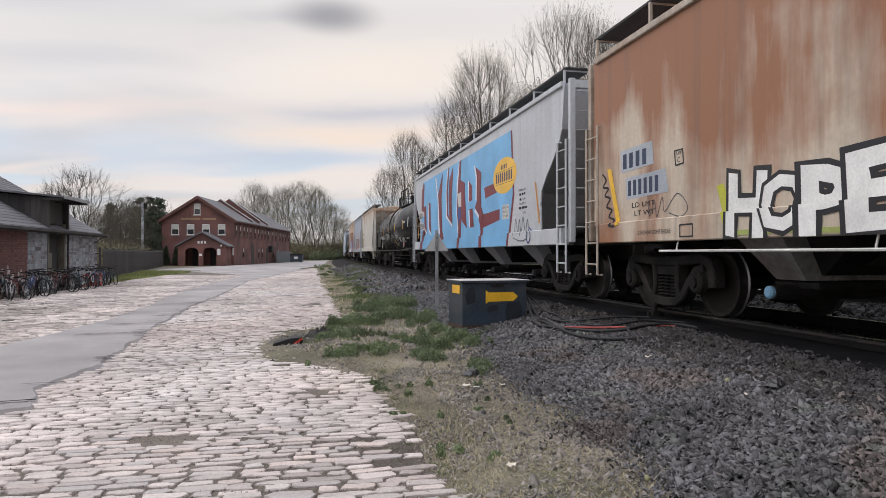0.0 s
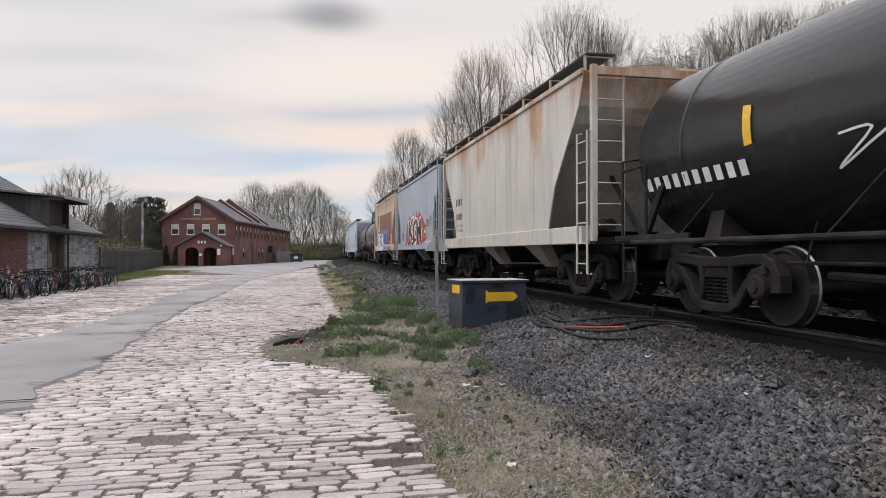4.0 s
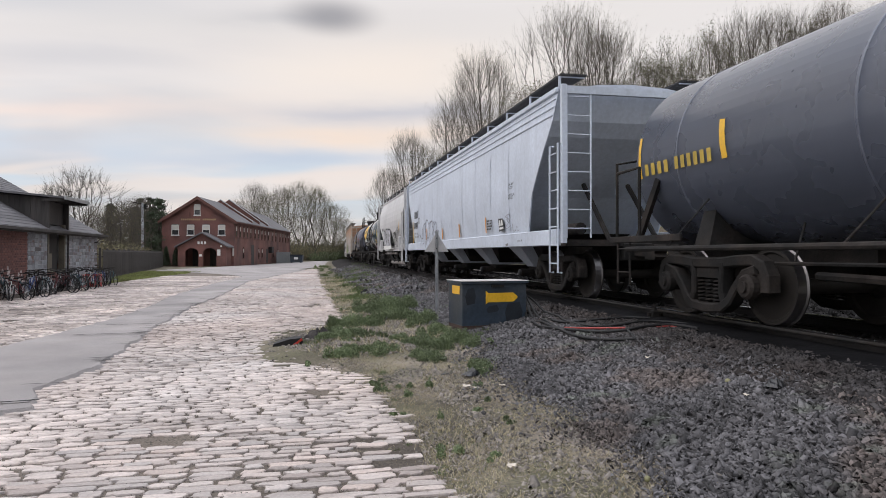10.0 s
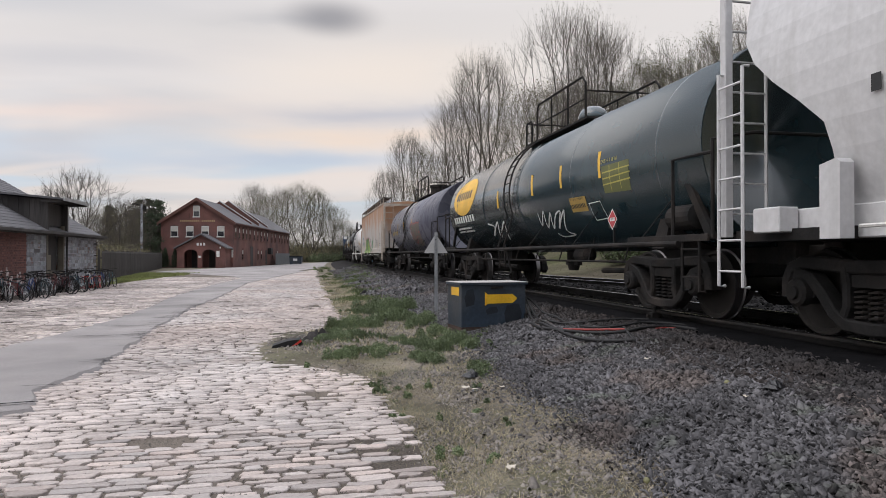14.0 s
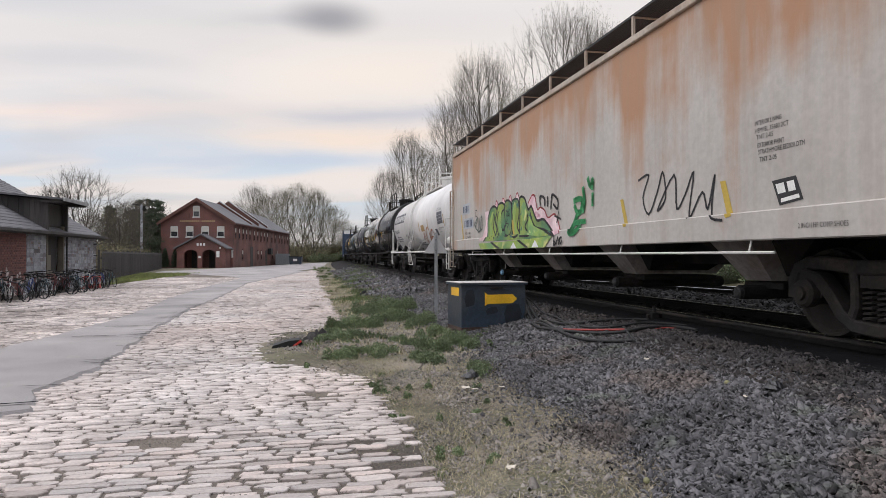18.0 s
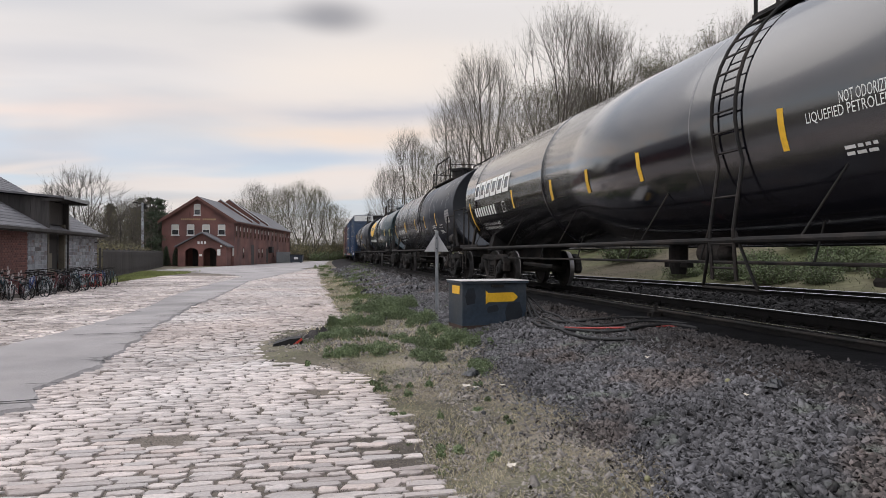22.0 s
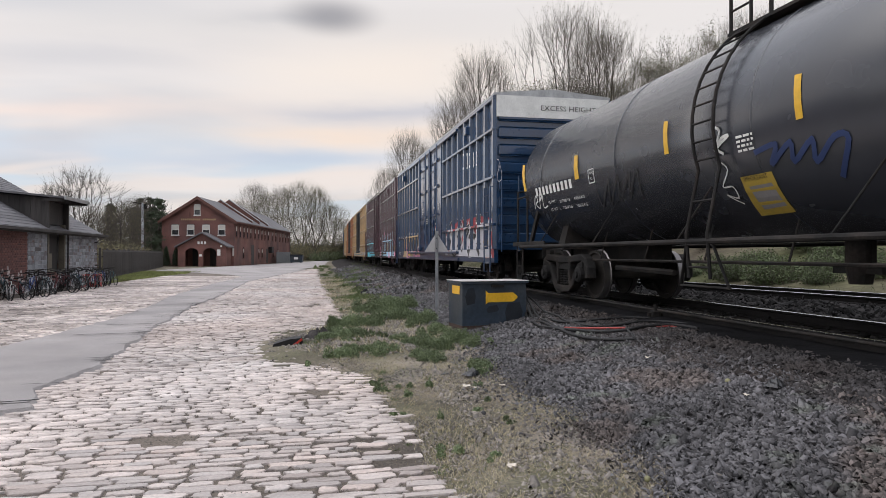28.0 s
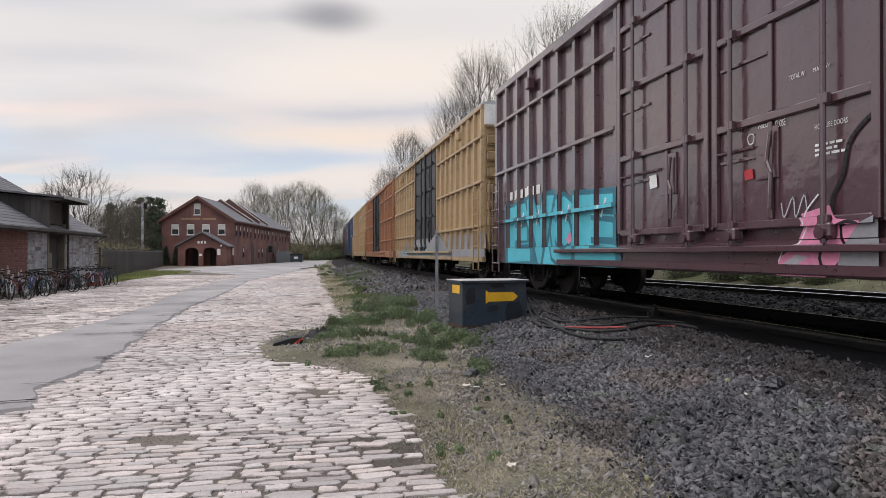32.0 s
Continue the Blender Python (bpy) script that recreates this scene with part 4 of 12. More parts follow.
    if dome == "ball":
        part("manway", Geo().lathe([(zt - 0.1, 0.30), (zt + 0.10, 0.30), (zt + 0.12, 0.33), (zt + 0.22, 0.33), (zt + 0.34, 0.27), (zt + 0.42, 0.15), (zt + 0.45, 0.001)], 24, pose(mx, 0, 0)), shell_mat, car, smooth=True)
    elif dome == "pair":
        part("manway", Geo().lathe([(zt - 0.1, 0.27), (zt + 0.24, 0.27), (zt + 0.26, 0.30), (zt + 0.34, 0.30), (zt + 0.36, 0.001)], 24, pose(mx - 0.2, 0, 0)), rail_mat, car)
        part("valve_housing", Geo().lathe([(zt - 0.1, 0.16), (zt + 0.28, 0.16), (zt + 0.30, 0.24), (zt + 0.40, 0.24), (zt + 0.42, 0.001)], 18, pose(mx + 0.65, 0.05, 0)), rail_mat, car)
    else:
        part("manway", Geo().lathe([(zt - 0.1, 0.42), (zt + 0.30, 0.42), (zt + 0.32, 0.47), (zt + 0.42, 0.47), (zt + 0.45, 0.30), (zt + 0.46, 0.001)], 24, pose(mx, 0, 0)), rail_mat, car)
        part("valve_housing", Geo().lathe([(zt - 0.1, 0.18), (zt + 0.38, 0.18), (zt + 0.40, 0.22), (zt + 0.50, 0.22), (zt + 0.52, 0.001)], 16, pose(mx - 0.85, 0.1, 0)), rail_mat, car)
        part("relief_valve", Geo().lathe([(zt - 0.1, 0.08), (zt + 0.30, 0.08), (zt + 0.32, 0.13), (zt + 0.36, 0.13)], 12, pose(mx + 0.75, -0.1, 0)), rail_mat, car)
    part("outlet_valve", Geo().lathe([(0.5, 0.12), (0.7, 0.16), (1.15, 0.16)], 14).box(-0.35, 0.35, -0.06, 0.06, 0.62, 0.70), M["steel"], car)
    running_gear(car, (-h + 1.75, h - 1.75), h + 0.25)
    return car, Skin(radius=R, middle=zc), h



def boxcar(label, lead, tail, wall_mat, door_mat, top=4.85, wide=1.5, cap=None, posts=8):
    """High-roofed box car with outside posts and a pair of plug doors."""
    L = tail - lead
    h = L / 2
    car = car_root("boxcar", label, lead, tail, "boxcar")
    low, sill = 0.96, 0.62
    ribs = (1.60, 2.79, 4.00)
    g = Geo()
    g.prism([(-h, low), (h, low), (h, top), (-h, top)], -wide, wide)
    part("body", g, wall_mat, car)
    prof = [(-wide - 0.06, top), (-wide - 0.06, top + 0.06), (0, top + 0.20), (wide + 0.06, top + 0.06), (wide + 0.06, top)]
    g = Geo()
    g.add([(x, y, z) for x in (-h - 0.03, h + 0.03) for y, z in prof], [(0, 1, 6, 5), (1, 2, 7, 6), (2, 3, 8, 7), (3, 4, 9, 8), (4, 0, 5, 9), (4, 3, 2, 1, 0), (5, 6, 7, 8, 9)])
    part("roof", g, M["galv"] if cap else wall_mat, car)
    door = 2.40
    for y in (-1, 1):
        y0, y1 = sorted((y * (wide - 0.06), y * (wide + 0.045)))
        part("side_sill", Geo().box(-h + 0.05, h - 0.05, y0, y1, sill, low + 0.02, cut=0.012), wall_mat, car)
        y0, y1 = sorted((y * wide, y * (wide + 0.09)))
        part("top_chord", Geo().box(-h, h, y0, y1, top - 0.10, top - 0.001, cut=0.01), wall_mat, car)
    stands = []
    gp = Geo().prism([(-0.075, 0), (0.075, 0), (0.055, 0.085), (-0.055, 0.085)], low + 0.02, top - 0.10)
    pm = gp.mesh("side_post", wall_mat)
    for y in (-1, 1):
        for s in (-1, 1):
            for k in range(posts + 1):
                x = s * (door + 0.07 + (h - 0.08 - door - 0.07) * k / posts)
                base = Matrix.Translation((x, y * wide, 0)) @ (Matrix.Identity(4) if y > 0 else Matrix.Rotation(math.pi, 4, "Z"))
                if y < 0:
                    stands.append(x)
                ob = part("side_post", pm, None, car)
                ob.matrix_basis = base @ Matrix(((1, 0, 0, 0), (0, 0, 1, 0), (0, 1, 0, 0), (0, 0, 0, 1)))
            if y < 0:
                for z in ribs:
                    x0, x1 = sorted((s * (door + 0.1), s * h))
                    part("side_rib", Geo().box(x0, x1, -wide - 0.105, -wide, z - 0.04, z + 0.04, cut=0.012), wall_mat, car)
    # a pair of wide plug doors on the near side, each framed, with two tall operating bars
    for s in (-1, 1):
        x0, x1 = sorted((s * 0.04, s * (door - 0.03)))
        g = Geo().box(x0, x1, -wide - 0.05, -wide, low + 0.16, top - 0.16, cut=0.012)
        d = part("plug_door", g, door_mat, car, "plug door with framed panels and tall operating bars")
        for x in (x0 + 0.045, x1 - 0.045):
            part("door_stile", Geo().box(x - 0.045, x + 0.045, -wide - 0.105, -wide - 0.05, low + 0.18, top - 0.18, cut=0.010), door_mat, d)
        for z in (1.15, 2.26, 3.27, 4.20):
            part("door_rib", Geo().box(x0 + 0.09, x1 - 0.09, -wide - 0.10, -wide - 0.05, z - 0.045, z + 0.045, cut=0.012), door_mat, d)
        xm = (x0 + x1) / 2
        for z0, z1 in ((1.20, 2.21), (2.31, 3.22), (3.32, 4.15)):
            part("panel_stiffener", Geo().box(xm - 0.20 * s - 0.03, xm - 0.20 * s + 0.03, -wide - 0.085, -wide - 0.05, z0, z1, cut=0.008), door_mat, d)
            part("panel_stiffener", Geo().box(x0 + 0.12, xm - 0.25, -wide - 0.075, -wide - 0.05, (z0 + z1) / 2 + 0.17 - 0.02, (z0 + z1) / 2 + 0.17 + 0.02, cut=0.006), door_mat, d)
        for x in (s * 0.44, s * 1.80):
            g = Geo().tube([(x, -wide - 0.145, low - 0.02), (x, -wide - 0.145, top - 0.12)], 0.027, 8)
            for z in (1.15, 2.26, 3.27, 4.20):
                g.box(x - 0.06, x + 0.06, -wide - 0.165, -wide - 0.10, z - 0.05, z + 0.05, cut=0.008)
            part("operating_bar", g, door_mat, d)
            part("roller", Geo().box(x - 0.09, x + 0.09, -wide - 0.17, -wide - 0.06, low + 0.03, low + 0.17, cut=0.02).lathe([(-0.02, 0.06), (0.02, 0.06)], 12, pose(x, -wide - 0.18, low + 0.08, 90)), door_mat, d)
        g = Geo().box(s * 0.95 - 0.17, s * 0.95 + 0.17, -wide - 0.075, -wide - 0.05, 1.62, 2.16, cut=0.006)
        part("lock_plate", g, door_mat, d)
        g = Geo().tube([(s * 0.95 + 0.10, -wide - 0.11, 2.10), (s * 0.95 + 0.06, -wide - 0.12, 1.80), (s * 0.95 + 0.11, -wide - 0.11, 1.68), (s * 0.95 + 0.09, -wide - 0.11, 1.30)], 0.022, 6)
        g.tube([(x0 + 0.1, -wide - 0.09, 1.98), (s * 0.95 - 0.17, -wide - 0.09, 1.98)], 0.016, 6)
        part("lock_lever", g, door_mat, d)
    for z in (low - 0.10, top - 0.2):
        part("door_track", Geo().box(-4.9, 4.9, -wide - 0.15, -wide - 0.045, z, z + 0.07, cut=0.01), wall_mat, car)
    part("door_guard", Geo().box(-4.9, 4.9, -wide - 0.09, -wide - 0.045, sill + 0.02, sill + 0.12, cut=0.01), wall_mat, car)
    for s in (-1, 1):
        part("roof_bracket", Geo().box(s * 6.3 - 0.10, s * 6.3 + 0.10, -wide - 0.2, -wide - 0.04, 4.28, 4.52, cut=0.02), wall_mat, car)
    # ends with pressed ribs, ladders
    for s in (-1, 1):
        for k in range(8):
            z = low + 0.30 + (top - low - 0.8) * k / 7
            x0, x1 = sorted((s * h, s * (h + 0.06)))
            part("end_rib", Geo().box(x0, x1, -wide + 0.03, wide - 0.03, z - 0.15, z + 0.15, cut=0.05), wall_mat, car)
        if cap:
            x0, x1 = sorted((s * h, s * (h + 0.065)))
            part("white_end_band", Geo().box(x0, x1, -wide, wide, top - 0.55, top - 0.01), M["white"], car, "white band at the top of the end")
        g = Geo()
        ladder(g, s * (h + 0.12), -wide + 0.1, -wide + 0.55, 0.9, 2.8, 5)
        part("end_ladder", g, wall_mat, car)
        g = Geo()
        side_ladder(g, -wide - 0.16, s * (h - 0.03), s * (h - 0.60), 0.40, 2.55, 5)
        part("side_ladder", g, wall_mat, car)
    part("centre_sill", Geo().box(-h - 0.3, h + 0.3, -0.2, 0.2, 0.70, low), M["steel"], car)
    g = Geo()
    for x in (-4, -2, 0, 2, 4):
        g.box(x - 0.06, x + 0.06, -wide + 0.1, wide - 0.1, 0.86, low)
    part("cross_bearer", g, M["steel"], car)
    running_gear(car, (-h + 1.75, h - 1.75), h + 0.25)
    if cap:
        g = Geo()
        for f in fitted("EXCESS HEIGHT", -0.35, top - 0.36, 1.5, 0.13):
            g.add([(h + 0.069, y, z) for y, z in f], [tuple(range(len(f)))])
        part("lettering", g, M["black"], car)
    return car, Skin(flat=wide, posts=stands, door=door, ribs=ribs, foot=sill + 0.005), h


M["blue_cap"] = mat("pale_blue_cap", (0.22, 0.42, 0.62), 0.6, bump=0.05)
M["galvdark"] = mat("dirty_grating", (0.045, 0.045, 0.048), 0.7, 0.4, vary=0.2, bump=0.1)


# ---- flat marks on a car's near side ----
def cut(pts, axis, at, keep):
    """The part of an outline on one side of a line."""
    out = []
    for i, p in enumerate(pts):
        r = pts[i - 1]
        dp, dr = (p[axis] - at) * keep, (r[axis] - at) * keep
        if (dp >= 0) != (dr >= 0):
            u = dr / (dr - dp)
            out.append((r[0] + (p[0] - r[0]) * u, r[1] + (p[1] - r[1]) * u))
        if dp >= 0:
            out.append(p)
    return out


def lay(c, k, material, faces, name, label=""):
    """Put flat faces on the skin: strips on a barrel, over the sill and over the posts where a car has them."""
    k.layer += 1
    proud = 0.003 + (0.0005 if k.flat is None else 0.0002) * k.layer
    g = Geo()

    def put(f, more):
        if len(f) >= 3:
            tris = tessellate_polygon([[Vector((x, z, 0)) for x, z in f]])
            area = sum((f[i - 1][0] * f[i][1] - f[i][0] * f[i - 1][1]) for i in range(len(f)))
            if abs(area) > 1e-5:
                fs = []
                for a, b, d in tris:
                    s = (f[b][0] - f[a][0]) * (f[d][1] - f[a][1]) - (f[d][0] - f[a][0]) * (f[b][1] - f[a][1])
                    fs.append((a, b, d) if s > 0 else (a, d, b))
                g.add([k.at(x, z, proud + more) for x, z in f], fs)

    for f in faces:
        f = list(f)
        if k.flat is None:
            lo, hi = min(p[1] for p in f), max(p[1] for p in f)
            n = max(1, math.ceil((hi - lo) / 0.22))
            for i in range(n):
                put(cut(cut(f, 1, lo + (hi - lo) * i / n, 1), 1, lo + (hi - lo) * (i + 1) / n, -1), 0.0)
        elif k.sill:
            put(cut(f, 1, k.sill, 1), 0.0)
            put(cut(cut(f, 1, k.sill, -1), 1, k.foot, 1), 0.037)
        elif k.posts:
            wall = cut(f, 1, 0.985, 1)
            put(cut(cut(f, 1, 0.975, -1), 1, k.foot, 1), 0.048)
            for side in (cut(wall, 0, -k.door, -1), cut(wall, 0, k.door, 1)):
                if len(side) < 3:
                    continue
                put(side, 0.0)
                for z in k.ribs:
                    put(cut(cut(side, 1, z - 0.030, 1), 1, z + 0.030, -1), 0.105)
                for px in k.posts:
                    put(cut(cut(side, 0, px - 0.057, 1), 0, px + 0.057, -1), 0.087)
            mid = cut(cut(wall, 0, -k.door, 1), 0, k.door, -1)
            put(mid, 0.053)
            for z in (1.15, 2.26):
                put(cut(cut(mid, 1, z - 0.040, 1), 1, z + 0.040, -1), 0.103)
        else:
            put(f, 0.0)
    if g.f:
        tagged(part(name, g, M[material], c, label), kind="stuff" if len(faces) > 1 else "")


def poly(c, k, material, *pts):
    lay(c, k, material, [pts], "paint_patch" if len(pts) != 4 else "reflector" if "yellow" in material or "strip" in material else "paint_patch")


def ribbon(pts, w, closed=False):
    out = []
    n = len(pts)
    for i in range(n if closed else n - 1):
        a, b = Vector(pts[i]), Vector(pts[(i + 1) % n])
        d = b - a
        if d.length < 1e-4:
            continue
        d.normalize()
        s = Vector((-d.y, d.x)) * w / 2
        e = d * w * 0.35
        out.append([tuple(a - s - e), tuple(b - s + e), tuple(b + s + e), tuple(a + s - e)])
    return out


def stroke(c, k, material, w, *pts):
    """A sprayed line, rounded through its points."""
    path = []
    for i in range(len(pts) - 1):
        p0, p1, p2, p3 = (Vector(pts[max(i - 1, 0)]), Vector(pts[i]), Vector(pts[i + 1]), Vector(pts[min(i + 2, len(pts) - 1)]))
        for j in range(4):
            u = j / 4
            path.append(tuple(0.5 * (2 * p1 + (p2 - p0) * u + (2 * p0 - 5 * p1 + 4 * p2 - p3) * u * u + (3 * p1 - p0 - 3 * p2 + p3) * u ** 3)))
    path.append(pts[-1])
    lay(c, k, material, ribbon(path, w), "spray_tag")


def outline(c, k, material, *pts):
    lay(c, k, material, ribbon(pts, 0.018, True), "plate_box")


def fitted(txt, x, z, w, h, bold=0.0):
    co, fs = glyphs(txt, 1.0)
    x0, x1 = min(p[0] for p in co), max(p[0] for p in co)
    z0, z1 = min(p[1] for p in co), max(p[1] for p in co)
    if bold:
        co, fs = glyphs(txt, 1.0, bold=bold)
    co = [(x + (a - x0) / (x1 - x0) * w, z + (b - z0) / (z1 - z0) * h) for a, b in co]
    return [[co[i] for i in f] for f in fs]


def words(c, k, material, txt, x, z, w, h):
    if txt.strip("="):
        lay(c, k, material, fitted(txt, x, z, w, h), "lettering")
    else:
        blocks(c, k, material, 6, x, z, w, h, "emblem_block")


def mural(c, k, fill, edge, txt, x, z, w, h, shiny=True):
    """Fat graffiti letters with an outline."""
    rnd = random.Random(len(txt) + int(100 * abs(x)))
    step = w / len(txt)
    front, behind = [], []
    for i, ch in enumerate(txt):
        lean, tip, sw, sh, dz = rnd.uniform(-0.18, 0.22), rnd.uniform(-0.10, 0.10), rnd.uniform(0.92, 1.08), rnd.uniform(0.86, 1.06), rnd.uniform(-0.04, 0.05) * h
        for bold, out in ((0.13, behind), (0.055, front)):
            out.append([])
            for face in fitted(ch, 0.0, 0.0, step * sw, h * sh, bold):
                pts = []
                for px, pz in face:
                    wob = 0.05 * h * noise.noise((px * 3 / h + i * 7, pz * 3 / h, 2.0))
                    pts.append((x + step * i - step * 0.06 + px + lean * pz + wob, z + dz + pz + tip * px + wob))
                out[-1].append(pts)
    for outer, inner in zip(behind, front):
        lay(c, k, edge, outer, "graffiti_outline")
        lay(c, k, fill, inner, "graffiti_letter")
    # a lighter shine sprayed over the upper part of some letters
    shine = []
    for i in range(len(txt)):
        px = x + step * (i + rnd.uniform(0.2, 0.6))
        shine += ribbon([(px, z + h * 0.62), (px + step * 0.12, z + h * 0.84)], 0.035 * h + 0.012)
    if shiny:
        lay(c, k, "whitepaint2", shine, "spray_shine")


def blocks(c, k, material, n, x, z, w, h, name="number_block"):
    step = w / n
    if name == "emblem_block" and n in (1, 6):
        # heavy open shapes in place of a trade name
        t = min(0.17 * step, 0.2 * h)
        faces = []
        for i in range(n):
            a, b = x + step * i, x + step * (i + 0.86)
            lean = 0.22 * h if n == 6 else 0.0
            bars = [[(a, z), (b, z), (b, z + t), (a, z + t)], [(a, z + h - t), (b, z + h - t), (b, z + h), (a, z + h)],
                      [(a, z + t), (a + t, z + t), (a + t, z + h - t), (a, z + h - t)], [(b - t, z + t), (b, z + t), (b, z + h - t), (b - t, z + h - t)]]
            faces += [[(px + lean * (pz - z) / h, pz) for px, pz in bar] for bar in bars]
        lay(c, k, material, faces, name)
        return
    lay(c, k, material, [[(x + step * i, z), (x + step * (i + 0.58), z), (x + step * (i + 0.58), z + h), (x + step * i, z + h)] for i in range(n)], name)


def small_print(c, k, material, x, z, w, rows, size):
    rnd = random.Random(int(x * 100) + rows)
    faces = []
    for r in range(rows):
        cx, end, zz = 0.0, w * rnd.uniform(0.7, 1.0), z - r * size * 1.9
        while cx < end:
            l = min(rnd.uniform(1.2, 4.0) * size, w - cx)
            faces.append([(x + cx, zz), (x + cx + l, zz), (x + cx + l, zz + size), (x + cx, zz + size)])
            cx += l + size * 0.8
    lay(c, k, material, faces, "fine_print")


def oval(c, k, material, x, z, rx, rz):
    lay(c, k, material, [[(x + rx * math.cos(2 * math.pi * i / 20), z + rz * math.sin(2 * math.pi * i / 20)) for i in range(20)]], "emblem")
    if material == "yellowoval" and k.flat is None:
        blocks(c, k, "navy", 7, x - rx * 0.7, z - rz * 0.2, rx * 1.4, rz * 0.42, "emblem_block")


def placard(c, k, material, x, z, r, txt):
    if k.flat is None:
        k = Skin(flat=1.46)
        part("placard_holder", Geo().box(x - r * 0.8, x + r * 0.8, -1.46, -1.445, z - r * 0.8, z + r * 0.8).box(x - 0.02, x + 0.02, -1.445, -1.42, 1.0, z), M["steel"], c)
    lay(c, k, "white", [[(x - r, z), (x, z - r), (x + r, z), (x, z + r)]], "placard", "hazard placard")
    q = r * 0.88
    lay(c, k, "redpaint", [[(x - q, z), (x, z - q), (x + q, z), (x, z + q)]], "placard_field")
    if material == "whitesign":
        q = r * 0.68
        lay(c, k, "white", [[(x - q, z), (x, z - q), (x + q, z), (x, z + q)]], "placard_field")
    lay(c, k, "white", [[(x - r * 0.5, z - r * 0.16), (x + r * 0.5, z - r * 0.16), (x + r * 0.5, z + r * 0.16), (x - r * 0.5, z + r * 0.16)]], "placard_panel")
    lay(c, k, "black", fitted(txt, x - r * 0.42, z - r * 0.11, r * 0.84, r * 0.22), "lettering")


for key, col, rough in (("navy", (0.03, 0.045, 0.085), 0.6), ("yellowpaint", (0.72, 0.42, 0.03), 0.4), ("lime", (0.42, 0.42, 0.05), 0.6), ("limedark", (0.30, 0.34, 0.10), 0.6),
                        ("skyblue", (0.16, 0.40, 0.66), 0.5), ("maroonpaint", (0.17, 0.022, 0.032), 0.5), ("yellowoval", (0.76, 0.45, 0.06), 0.5), ("orangestrip", (0.55, 0.24, 0.04), 0.5),
                        ("whitepaint2", (0.70, 0.70, 0.72), 0.55), ("palepanel", (0.50, 0.48, 0.45), 0.6), ("deepblue", (0.035, 0.06, 0.22), 0.5), ("greypanel", (0.24, 0.23, 0.23), 0.6),
                        ("yellowdull", (0.48, 0.34, 0.06), 0.5), ("redpaint", (0.42, 0.035, 0.045), 0.5), ("brownrust", (0.19, 0.075, 0.04), 0.75), ("lilac", (0.36, 0.25, 0.42), 0.55),
                        ("iceblue", (0.36, 0.62, 0.78), 0.5), ("silver", (0.50, 0.50, 0.54), 0.4), ("greenmural", (0.06, 0.19, 0.085), 0.55), ("steelpaint", (0.18, 0.18, 0.19), 0.5),
                        ("pencil", (0.24, 0.24, 0.28), 0.6), ("greygraf", (0.27, 0.27, 0.29), 0.5), ("yellowtable", (0.13, 0.14, 0.05), 0.5), ("tankgreenline", (0.46, 0.41, 0.10), 0.5),
                        ("dullolive", (0.10, 0.09, 0.075), 0.5), ("redgraf", (0.31, 0.045, 0.055), 0.5), ("palegraf", (0.42, 0.42, 0.45), 0.5), ("blackgraf", (0.015, 0.015, 0.018), 0.45),
                        ("greengraf", (0.05, 0.32, 0.12), 0.5), ("greenlight", (0.32, 0.48, 0.10), 0.5), ("pinkgraf", (0.68, 0.24, 0.38), 0.5), ("greygraf2", (0.09, 0.12, 0.11), 0.5),
                        ("charcoal", (0.06, 0.065, 0.085), 0.5), ("tanstrip", (0.40, 0.26, 0.10), 0.5), ("rustgraf", (0.42, 0.20, 0.12), 0.6), ("tanpaint", (0.42, 0.30, 0.16), 0.5),
                        ("blueg", (0.05, 0.10, 0.30), 0.5), ("bluedim", (0.025, 0.045, 0.13), 0.5), ("patchgrey", (0.36, 0.39, 0.43), 0.6), ("turquoise", (0.08, 0.46, 0.56), 0.5), ("tealdark", (0.03, 0.16, 0.22), 0.5), ("gilt", (0.45, 0.30, 0.08), 0.5)):
    M[key] = mat(key + "_spray", col, rough, vary=0.13, scales=(1.2, 18), bump=0.04)
# fills sprayed in several blending colours
for key, col, more, dots in (("icefade", (0.40, 0.58, 0.74), (0.66, 0.68, 0.74), (0.36, 0.06, 0.14)), ("mauvefade", (0.34, 0.32, 0.50), (0.10, 0.12, 0.34), (0.62, 0.62, 0.68)),
                             ("greenfade", (0.075, 0.20, 0.10), (0.25, 0.33, 0.07), (0.045, 0.15, 0.13)), ("limefade", (0.30, 0.40, 0.08), (0.16, 0.32, 0.12), (0.50, 0.52, 0.20)),
                             ("chromefade", (0.40, 0.41, 0.45), (0.60, 0.60, 0.63), (0.26, 0.27, 0.31)), ("rosefade", (0.66, 0.40, 0.46), (0.72, 0.58, 0.60), (0.55, 0.25, 0.33)),
                             ("rustpanel", (0.19, 0.082, 0.046), (0.27, 0.13, 0.075), (0.12, 0.055, 0.038))):
    M[key] = mat(key + "_spray", col, 0.6, vary=0.16, scales=(1.3, 9), bump=0.04, second=more, share=0.5, edge=0.10, third=dots)


# ---- lettering, stickers and graffiti of each car, in metres from its middle and over the rail ----

